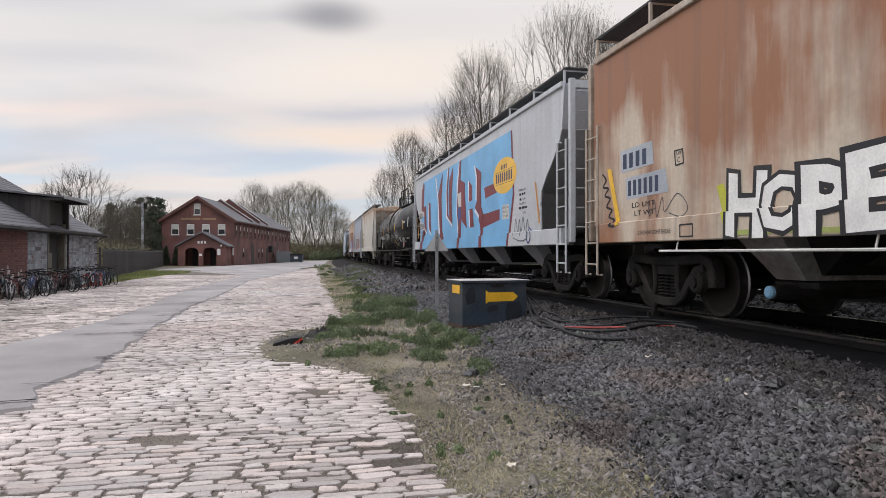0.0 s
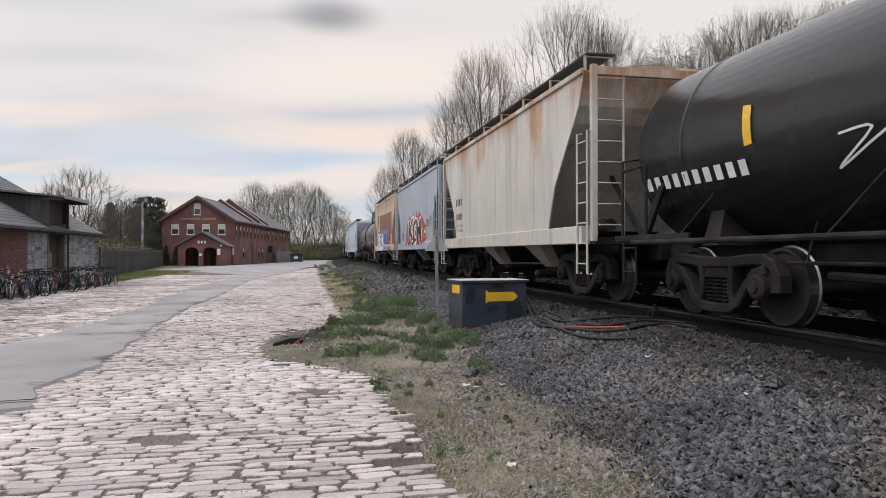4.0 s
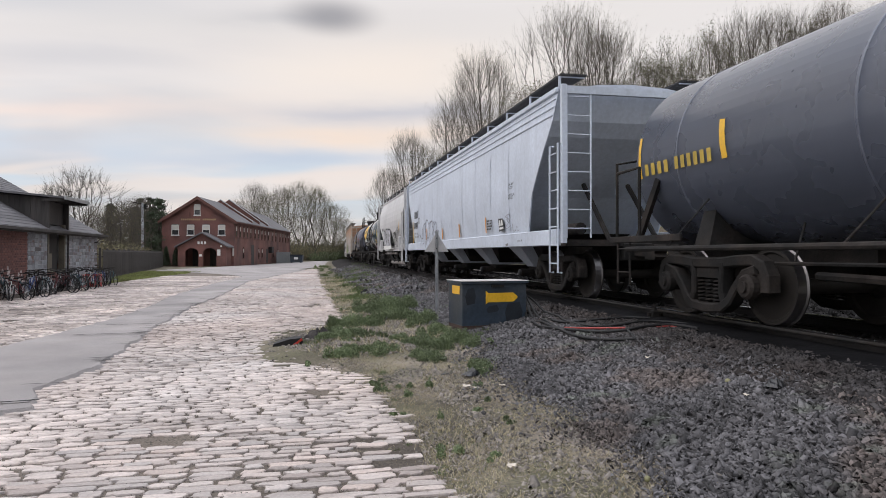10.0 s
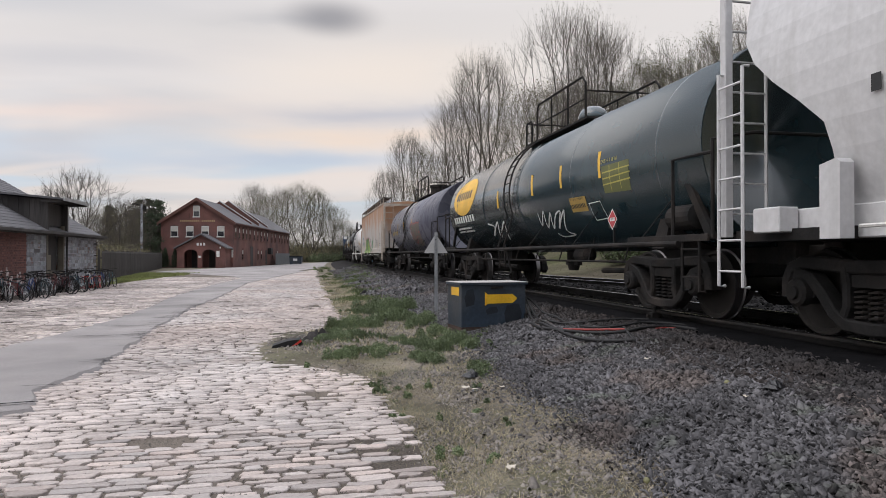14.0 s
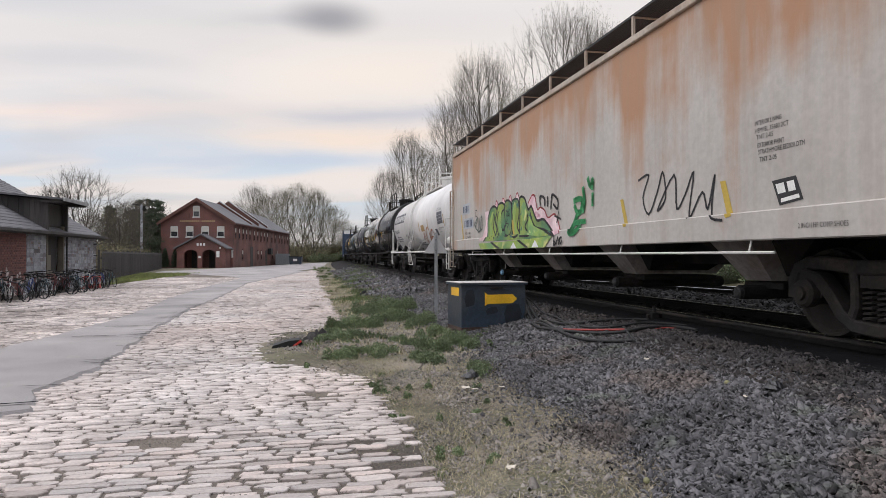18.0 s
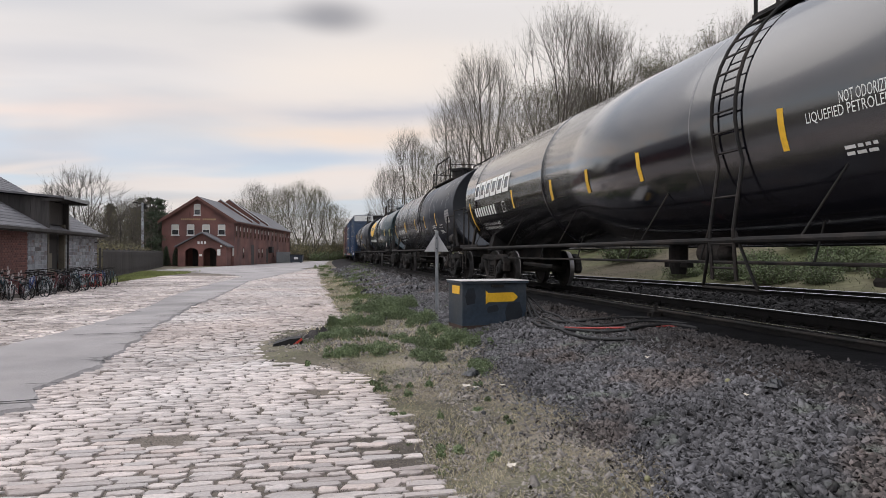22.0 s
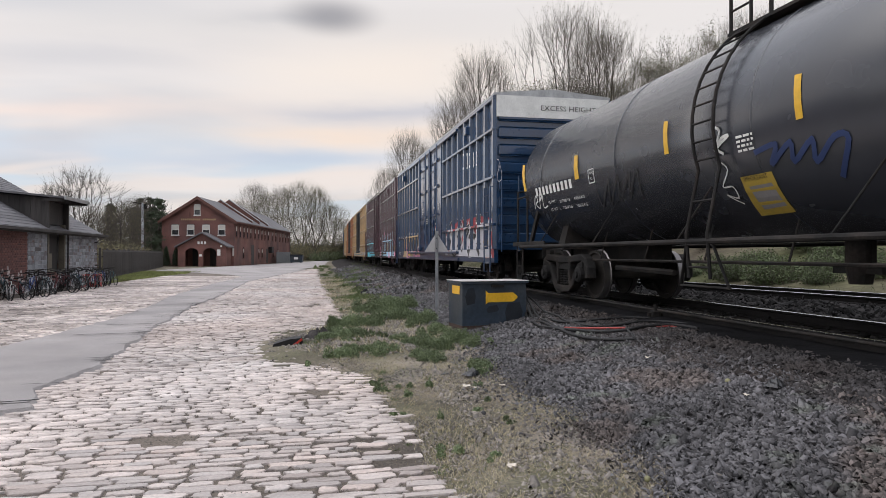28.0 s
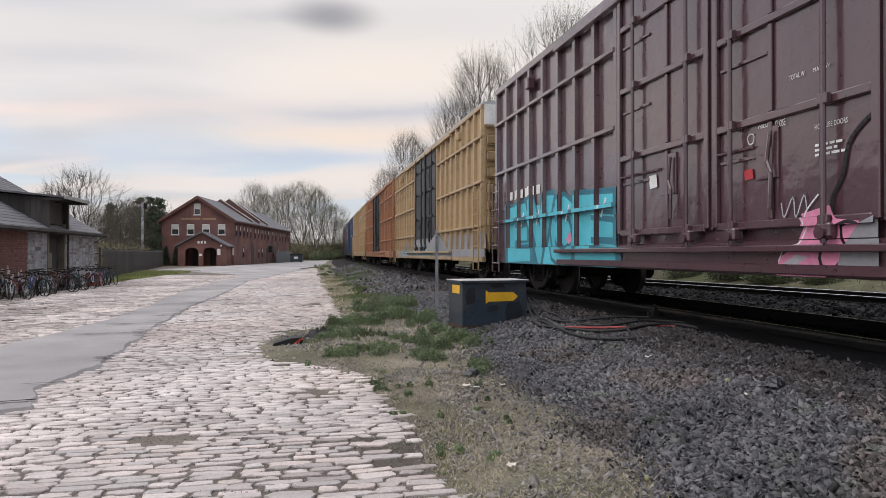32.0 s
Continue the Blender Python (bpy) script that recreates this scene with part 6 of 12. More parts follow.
    stroke(c, k, "pencil", 0.032, (-2.88, 1.80), (-2.66, 1.99), (-2.40, 1.97), (-2.34, 1.77), (-2.54, 1.67), (-2.32, 1.70), (-1.98, 1.66), (-1.96, 1.35), (-2.26, 1.25), (-2.18, 1.00), (-2.34, 0.94), (-2.45, 1.14), (-2.63, 1.10), (-2.37, 1.26))
    stroke(c, k, "pencil", 0.028, (-2.08, 1.16), (-1.91, 1.07), (-1.93, 0.90))
    stroke(c, k, "pencil", 0.019, (-5.41, 1.81), (-5.08, 1.84), (-5.26, 1.58), (-5.41, 1.81), (-5.11, 1.69), (-5.41, 1.65))
    stroke(c, k, "pencil", 0.015, (-3.54, 0.93), (-3.46, 1.13), (-3.36, 0.96), (-3.29, 1.15), (-3.18, 0.93), (-3.10, 1.12))

def marks_i(c, k):
    blocks(c, k, "black", 5, -3.83, 2.23, 0.90, 0.15)
    mural(c, k, "chromefade", "blackgraf", "NGER", -2.62, 1.33, 3.35, 0.86, shiny=False)
    stroke(c, k, "black", 0.033, (3.08, 2.11), (3.38, 2.24), (3.36, 1.92), (3.19, 2.09), (3.48, 2.09), (3.56, 2.23), (3.72, 2.08), (3.53, 1.99), (3.77, 1.91), (3.86, 2.19), (3.90, 1.98), (4.14, 2.13), (4.19, 1.85), (3.95, 1.94))
    oval(c, k, "black", 3.76, 2.28, 0.06, 0.05)
    stroke(c, k, "black", 0.04, (1.86, 1.96), (1.80, 1.82), (1.96, 1.80), (2.00, 1.98), (2.12, 1.82), (2.16, 2.0), (2.28, 1.82), (2.30, 2.02), (2.46, 1.86), (2.44, 2.02), (2.62, 1.80), (2.66, 2.03), (2.80, 1.84), (2.90, 2.02))
    stroke(c, k, "black", 0.06, (2.62, 2.06), (2.72, 1.86), (2.86, 1.72), (3.02, 1.66), (3.06, 1.80), (2.96, 1.96), (3.06, 2.08))
    stroke(c, k, "black", 0.03, (2.30, 1.72), (2.36, 1.60), (2.40, 1.74), (2.50, 1.60), (2.52, 1.72), (2.66, 1.60))
    stroke(c, k, "black", 0.03, (1.14, 1.64), (1.22, 1.50), (1.30, 1.62), (1.40, 1.48), (1.48, 1.60), (1.58, 1.46))
    stroke(c, k, "black", 0.045, (1.70, 1.88), (2.07, 1.99), (2.04, 1.77), (2.34, 1.95), (2.40, 1.69), (2.65, 1.91), (2.78, 1.68), (3.04, 1.72), (3.08, 1.53))
    stroke(c, k, "black", 0.033, (1.06, 1.74), (1.31, 1.77), (1.23, 1.56), (1.60, 1.75), (1.63, 1.49))
    stroke(c, k, "black", 0.030, (1.92, 1.63), (2.34, 1.63), (2.27, 1.44), (2.59, 1.57), (2.65, 1.41))
    poly(c, k, "yellowpaint", (3.90, 2.48), (3.98, 2.48), (4.02, 2.06), (3.93, 2.05))
    small_print(c, k, "black", 3.08, 1.65, 0.45, 4, 0.030)
    poly(c, k, "white", (-2.35, 1.315), (1.25, 1.315), (1.30, 1.12), (-2.2, 1.10))
    small_print(c, k, "black", 1.55, 1.25, 0.89, 2, 0.035)

def marks_j(c, k):
    oval(c, k, "yellowoval", -5.41, 2.69, 1.37, 0.61)
    blocks(c, k, "white", 9, -6.73, 1.86, 2.59, 0.20)
    small_print(c, k, "white", -6.55, 1.64, 1.83, 2, 0.057)
    poly(c, k, "yellowpaint", (4.27, 2.61), (4.38, 2.60), (4.41, 2.15), (4.32, 2.15))
    poly(c, k, "yellowpaint", (2.54, 2.59), (2.65, 2.59), (2.69, 2.14), (2.59, 2.15))
    poly(c, k, "yellowpaint", (0.87, 2.61), (1.00, 2.59), (1.05, 2.14), (0.93, 2.15))
    poly(c, k, "yellowpaint", (-1.72, 2.49), (-1.58, 2.48), (-1.58, 2.05), (-1.72, 2.05))
    poly(c, k, "yellowtable", (4.44, 2.33), (5.41, 2.33), (5.35, 1.85), (4.45, 1.88))
    stroke(c, k, "tankgreenline", 0.022, (4.47, 2.22), (5.41, 2.23))
    stroke(c, k, "tankgreenline", 0.022, (4.48, 2.12), (5.41, 2.14))
    stroke(c, k, "tankgreenline", 0.022, (4.46, 2.02), (5.40, 2.04))
    stroke(c, k, "tankgreenline", 0.017, (4.74, 2.32), (4.73, 1.90))
    stroke(c, k, "tankgreenline", 0.016, (5.08, 2.32), (5.07, 1.91))
    words(c, k, "tankgreenline", "DOT 111 A 100 W1", 4.45, 2.37, 0.56, 0.07)
    poly(c, k, "gilt", (2.92, 1.92), (3.65, 1.91), (3.60, 1.63), (2.89, 1.64))
    words(c, k, "black", "FOR CHEMICAL EMERGENCY", 2.96, 1.86, 0.59, 0.04)
    blocks(c, k, "black", 10, 2.91, 1.71, 0.66, 0.08)
    outline(c, k, "white", (3.72, 1.76), (4.18, 1.77), (4.18, 1.44), (3.69, 1.42))
    placard(c, k, "redsign", 5.01, 1.42, 0.17, "1993")
    stroke(c, k, "white", 0.034, (1.06, 1.74), (0.97, 1.45), (1.41, 1.77), (1.22, 1.38), (1.75, 1.71), (1.49, 1.34), (1.99, 1.65), (2.30, 1.70), (1.78, 1.34), (2.50, 1.72), (2.05, 1.27), (2.29, 1.14), (1.65, 1.10), (1.47, 1.20))
    stroke(c, k, "white", 0.047, (-2.99, 1.70), (-2.51, 1.58), (-3.04, 1.32), (-2.06, 1.71), (-2.54, 1.25), (-1.52, 1.69), (-1.99, 1.16))

def marks_k(c, k):
    blocks(c, k, "yellowdull", 4, -6.08, 1.93, 0.80, 0.19)
    blocks(c, k, "yellowdull", 6, -5.12, 1.93, 0.98, 0.19)
    poly(c, k, "yellowpaint", (-1.89, 2.50), (-1.79, 2.49), (-1.82, 2.06), (-1.93, 2.06))
    poly(c, k, "yellowpaint", (0.64, 2.53), (0.75, 2.52), (0.73, 2.09), (0.63, 2.09))
    poly(c, k, "yellowpaint", (-4.01, 2.51), (-3.88, 2.51), (-3.88, 2.22), (-4.01, 2.21))
    poly(c, k, "dullolive", (0.37, 2.23), (0.96, 2.36), (1.47, 2.28), (1.80, 2.29), (2.56, 2.31), (2.70, 2.25), (2.36, 1.31), (1.30, 1.12), (0.38, 1.27), (0.20, 1.67))
    stroke(c, k, "redgraf", 0.050, (0.34, 2.26), (0.72, 2.33), (0.92, 2.37), (1.11, 2.23), (1.37, 2.30), (1.76, 2.27), (1.86, 2.32), (2.41, 2.26), (2.56, 2.35), (2.70, 2.27))
    stroke(c, k, "redgraf", 0.050, (0.34, 2.26), (0.32, 1.95), (0.29, 1.66), (0.40, 1.45), (0.38, 1.27))
    stroke(c, k, "redgraf", 0.046, (0.89, 1.93), (0.80, 1.48), (1.17, 1.59), (1.56, 1.67), (1.03, 1.39), (0.55, 1.37))
    stroke(c, k, "redgraf", 0.040, (1.87, 2.11), (1.82, 1.74), (1.94, 1.57), (1.70, 1.38), (1.33, 1.15))
    stroke(c, k, "redgraf", 0.039, (2.17, 1.83), (2.55, 1.90), (2.58, 1.72))
    stroke(c, k, "white", 0.019, (-0.43, 2.36), (-0.35, 2.55), (-0.21, 2.33), (-0.12, 2.46), (0.04, 2.28), (-0.22, 2.21), (0.02, 2.11), (-0.11, 2.01), (0.13, 1.98), (-0.15, 1.80), (0.07, 1.68), (-0.06, 1.53))
    stroke(c, k, "palegraf", 0.030, (-3.56, 1.44), (-3.58, 1.65), (-3.54, 1.94), (-3.41, 2.11), (-3.29, 2.15), (-3.21, 2.03), (-3.27, 1.85), (-3.16, 2.11), (-2.99, 2.13), (-2.97, 2.00), (-3.06, 1.88))
    stroke(c, k, "palegraf", 0.025, (-3.03, 1.87), (-2.91, 2.03), (-2.71, 2.06), (-2.50, 1.95), (-2.44, 1.75), (-2.55, 1.61))
    stroke(c, k, "palegraf", 0.016, (-2.84, 1.95), (-2.76, 1.84), (-2.87, 1.67), (-3.02, 1.59))
    stroke(c, k, "palegraf", 0.016, (-2.68, 1.74), (-2.67, 1.91), (-2.56, 1.87), (-2.52, 1.72), (-2.70, 1.65))
    stroke(c, k, "palegraf", 0.018, (-3.37, 1.77), (-3.07, 1.76))
    stroke(c, k, "palegraf", 0.019, (-3.42, 1.61), (-3.11, 1.61))
    stroke(c, k, "palegraf", 0.019, (-3.79, 1.62), (-3.78, 1.49), (-3.56, 1.43))
    poly(c, k, "blackgraf", (-1.29, 2.88), (-1.08, 2.80), (-1.20, 1.54), (-1.27, 1.74), (-1.31, 2.09), (-1.32, 2.36))

def marks_l(c, k):
    words(c, k, "black", "INTERIOR LINING", 6.04, 2.22, 0.40, 0.05)
    words(c, k, "black", "HEMPEL 35480 2CT", 6.04, 2.14, 0.50, 0.05)
    words(c, k, "black", "TNT 2-05", 6.06, 2.07, 0.26, 0.05)
    words(c, k, "black", "EXTERIOR PAINT", 6.08, 1.98, 0.40, 0.05)
    words(c, k, "black", "STRATHMORE EE2020 DTM", 6.09, 1.91, 0.67, 0.05)
    words(c, k, "black", "TNT 2-05", 6.11, 1.83, 0.26, 0.05)
    poly(c, k, "black", (6.30, 1.61), (6.64, 1.63), (6.74, 1.39), (6.41, 1.35))
    poly(c, k, "white", (6.35, 1.57), (6.47, 1.58), (6.50, 1.48), (6.39, 1.47))
    poly(c, k, "white", (6.51, 1.58), (6.61, 1.59), (6.64, 1.49), (6.54, 1.48))
    poly(c, k, "white", (6.43, 1.42), (6.68, 1.45), (6.69, 1.41), (6.43, 1.38))
    poly(c, k, "yellowdull", (5.43, 1.70), (5.53, 1.70), (5.68, 1.29), (5.57, 1.27))
    poly(c, k, "yellowdull", (2.96, 1.69), (3.06, 1.69), (3.22, 1.28), (3.12, 1.27))
    words(c, k, "black", "2 INCH HF COMP SHOES", 6.71, 1.11, 0.61, 0.05)
    stroke(c, k, "blackgraf", 0.032, (3.53, 1.92), (3.81, 1.96), (3.65, 1.66), (3.81, 1.42), (4.04, 1.71), (4.18, 1.96), (4.25, 1.61), (4.04, 1.46), (4.46, 1.89), (4.52, 1.45), (4.71, 1.61), (4.90, 1.87), (4.80, 1.32), (5.08, 1.61), (5.19, 1.40), (5.33, 1.78), (5.27, 1.33), (5.51, 1.25))
    poly(c, k, "patchgrey", (-7.14, 2.35), (-6.30, 2.36), (-6.27, 2.06), (-7.11, 2.04))
    poly(c, k, "patchgrey", (-6.96, 1.92), (-5.90, 1.93), (-5.86, 1.63), (-6.92, 1.62))
    blocks(c, k, "navy", 4, -7.08, 2.10, 0.71, 0.19)
    blocks(c, k, "navy", 6, -6.91, 1.67, 0.94, 0.20)
    words(c, k, "black", "LD LMT", -6.80, 1.46, 0.62, 0.06)
    words(c, k, "black", "LT WT", -6.76, 1.35, 0.62, 0.06)
    outline(c, k, "black", (-5.66, 2.09), (-5.48, 2.09), (-5.46, 1.92), (-5.62, 1.91))
    poly(c, k, "yellowdull", (-7.39, 2.07), (-7.27, 2.06), (-6.97, 1.30), (-7.08, 1.29))
    poly(c, k, "rosefade", (-1.23, 1.96), (-1.00, 2.10), (-0.82, 2.07), (-0.67, 1.79), (-0.49, 1.82), (-0.25, 1.74), (-0.07, 1.59), (0.25, 1.64), (0.41, 1.56), (0.59, 1.27), (0.31, 1.23), (-0.25, 1.38), (-0.91, 1.53))
    stroke(c, k, "redgraf", 0.035, (-1.23, 1.96), (-1.00, 2.10), (-0.82, 2.07), (-0.67, 1.79), (-0.49, 1.82), (-0.25, 1.74), (-0.07, 1.59), (0.25, 1.64), (0.41, 1.56), (0.59, 1.27))
    poly(c, k, "rosefade", (-3.73, 2.04), (-3.60, 2.20), (-3.42, 2.04))
    stroke(c, k, "redgraf", 0.030, (-3.73, 2.04), (-3.60, 2.20), (-3.42, 2.04))
    poly(c, k, "rosefade", (-3.14, 2.08), (-3.05, 2.22), (-2.86, 2.09))
    stroke(c, k, "redgraf", 0.030, (-3.14, 2.08), (-3.05, 2.22), (-2.86, 2.09))
    poly(c, k, "rosefade", (-2.63, 2.10), (-2.48, 2.24), (-2.36, 2.10))
    stroke(c, k, "redgraf", 0.030, (-2.63, 2.10), (-2.48, 2.24), (-2.36, 2.10))
    poly(c, k, "rosefade", (-2.12, 2.11), (-1.97, 2.25), (-1.81, 2.08))
    stroke(c, k, "redgraf", 0.030, (-2.12, 2.11), (-1.97, 2.25), (-1.81, 2.08))
    poly(c, k, "rosefade", (-5.16, 1.26), (-4.84, 1.37), (-4.56, 1.67), (-4.65, 1.99), (-4.30, 1.99), (-4.13, 1.37), (-4.56, 1.21))
    poly(c, k, "greenfade", (-4.65, 1.22), (-4.39, 1.39), (-4.35, 1.79), (-4.08, 2.04), (-3.76, 2.07), (-3.54, 1.95), (-3.42, 2.09), (-3.07, 2.10), (-2.89, 1.98), (-2.84, 2.12), (-2.50, 2.10), (-2.38, 2.00), (-2.24, 2.11), (-1.90, 2.08), (-1.81, 1.97), (-1.79, 2.11), (-1.48, 2.09), (-1.23, 1.83), (-1.02, 1.87), (-0.69, 1.57), (-0.27, 1.56), (0.31, 1.23), (-0.41, 1.20), (-1.69, 1.20))
    stroke(c, k, "blackgraf", 0.060, (-4.65, 1.22), (-4.39, 1.39), (-4.35, 1.79), (-4.08, 2.04), (-3.76, 2.07), (-3.54, 1.95), (-3.70, 1.71), (-3.55, 1.51), (-3.73, 1.28))
    stroke(c, k, "blackgraf", 0.052, (-4.05, 1.29), (-4.15, 1.64), (-3.92, 1.88), (-3.76, 1.80), (-3.86, 1.56), (-3.67, 1.35))
    stroke(c, k, "blackgraf", 0.052, (-3.54, 1.95), (-3.42, 2.09), (-3.07, 2.10), (-2.89, 1.98), (-3.14, 1.88), (-3.28, 1.65), (-3.06, 1.45), (-2.84, 1.56))
    stroke(c, k, "blackgraf", 0.052, (-3.37, 1.31), (-3.55, 1.60), (-3.43, 1.91))
    stroke(c, k, "blackgraf", 0.050, (-2.84, 1.56), (-2.92, 1.89), (-2.84, 2.12), (-2.50, 2.10), (-2.36, 1.92), (-2.34, 1.64), (-2.48, 1.35), (-2.84, 1.33), (-2.93, 1.56))
    stroke(c, k, "blackgraf", 0.052, (-2.34, 1.64), (-2.38, 2.00), (-2.24, 2.11), (-1.90, 2.08), (-1.84, 1.76), (-1.96, 1.50), (-1.81, 1.33), (-2.13, 1.26), (-2.34, 1.41))
    stroke(c, k, "blackgraf", 0.055, (-1.81, 1.33), (-1.77, 1.81), (-1.79, 2.11), (-1.48, 2.09), (-1.23, 1.83), (-1.02, 1.87), (-0.69, 1.57), (-0.27, 1.56), (0.31, 1.23))
    stroke(c, k, "blackgraf", 0.050, (-1.53, 1.84), (-1.23, 1.65), (-1.43, 1.46), (-1.09, 1.28), (-1.69, 1.27))
    stroke(c, k, "blackgraf", 0.050, (-1.09, 1.74), (-0.82, 1.45), (-0.26, 1.36), (0.24, 1.23))
    stroke(c, k, "blackgraf", 0.028, (-2.81, 1.92), (-2.66, 1.86), (-2.53, 1.91))
    stroke(c, k, "blackgraf", 0.022, (-2.73, 1.83), (-2.76, 1.79), (-2.68, 1.77), (-2.66, 1.83))
    stroke(c, k, "blackgraf", 0.022, (-2.61, 1.83), (-2.62, 1.78), (-2.54, 1.77), (-2.52, 1.83))
    stroke(c, k, "blackgraf", 0.026, (-2.68, 1.69), (-2.79, 1.61), (-2.61, 1.59), (-2.69, 1.50))
    poly(c, k, "limefade", (-4.12, 1.34), (-4.21, 1.68), (-3.98, 1.95), (-3.82, 1.94), (-4.05, 1.64), (-3.92, 1.36))
    poly(c, k, "limefade", (-3.28, 1.34), (-3.46, 1.63), (-3.31, 1.93), (-3.14, 1.96), (-3.25, 1.65), (-3.09, 1.42))
    poly(c, k, "limefade", (-2.24, 1.32), (-2.30, 1.86), (-2.17, 2.05), (-2.03, 2.03), (-2.10, 1.62), (-1.97, 1.33))
    poly(c, k, "limefade", (-1.62, 1.32), (-1.66, 1.85), (-1.56, 2.02), (-1.44, 1.98), (-1.30, 1.74), (-1.52, 1.49))
    poly(c, k, "limefade", (-1.28, 1.30), (-1.17, 1.70), (-0.87, 1.46), (-0.41, 1.36), (0.11, 1.24), (-0.49, 1.23))
    poly(c, k, "yellowdull", (-2.36, 1.67), (-2.24, 1.66), (-2.12, 1.29), (-2.23, 1.29))
    poly(c, k, "limefade", (-5.16, 1.17), (-2.61, 1.18), (-0.91, 1.20), (0.24, 1.22), (-0.15, 1.01), (-1.69, 1.01), (-4.93, 1.02))
    poly(c, k, "blackgraf", (-4.05, 1.18), (-3.81, 1.18), (-3.14, 1.02), (-3.43, 1.02))
    poly(c, k, "blackgraf", (-1.90, 1.19), (-1.69, 1.19), (-1.10, 1.02), (-1.28, 1.01))
    poly(c, k, "whitepaint2", (-2.36, 1.01), (-2.13, 1.15), (-1.90, 1.01))
    poly(c, k, "whitepaint2", (-0.91, 1.02), (-0.70, 1.17), (-0.49, 1.02))
    stroke(c, k, "blackgraf", 0.050, (-0.49, 1.87), (-0.49, 2.04), (-0.25, 1.98), (-0.24, 1.84))
    stroke(c, k, "blackgraf", 0.050, (-0.07, 1.82), (-0.07, 1.99))
    stroke(c, k, "blackgraf", 0.050, (0.11, 1.75), (0.15, 2.00), (0.31, 1.98), (0.47, 1.87), (0.44, 1.73), (0.25, 1.82))
    stroke(c, k, "blackgraf", 0.040, (0.31, 1.60), (0.60, 1.53))
    stroke(c, k, "blackgraf", 0.040, (0.50, 1.66), (0.41, 1.47))
    stroke(c, k, "blackgraf", 0.036, (0.36, 1.20), (0.34, 1.05), (0.44, 1.08), (0.35, 1.13))
    stroke(c, k, "blackgraf", 0.036, (0.48, 1.06), (0.54, 1.19), (0.60, 1.06))
    stroke(c, k, "blackgraf", 0.036, (0.73, 1.19), (0.64, 1.16), (0.68, 1.07), (0.75, 1.12))
    stroke(c, k, "greengraf", 0.100, (1.24, 1.81), (1.43, 1.83), (1.57, 1.79), (1.53, 1.62), (1.38, 1.60), (1.26, 1.71))
    stroke(c, k, "greengraf", 0.100, (1.62, 1.99), (1.67, 1.78), (1.62, 1.61))
    stroke(c, k, "greengraf", 0.090, (1.82, 2.13), (1.92, 2.00), (2.00, 2.10), (1.99, 1.96))
    stroke(c, k, "greengraf", 0.080, (2.00, 1.86), (2.00, 1.69))
    stroke(c, k, "greengraf", 0.120, (1.38, 1.57), (1.23, 1.40), (1.08, 1.27), (1.28, 1.26), (1.48, 1.34))
    stroke(c, k, "greengraf", 0.090, (1.23, 1.40), (1.48, 1.43), (1.70, 1.43))
    stroke(c, k, "greygraf2", 0.041, (-5.79, 1.82), (-5.62, 1.64), (-5.38, 1.89), (-5.66, 1.68), (-5.31, 1.53), (-5.23, 1.84), (-5.08, 1.52), (-5.01, 1.93), (-4.90, 1.58), (-5.31, 1.49))

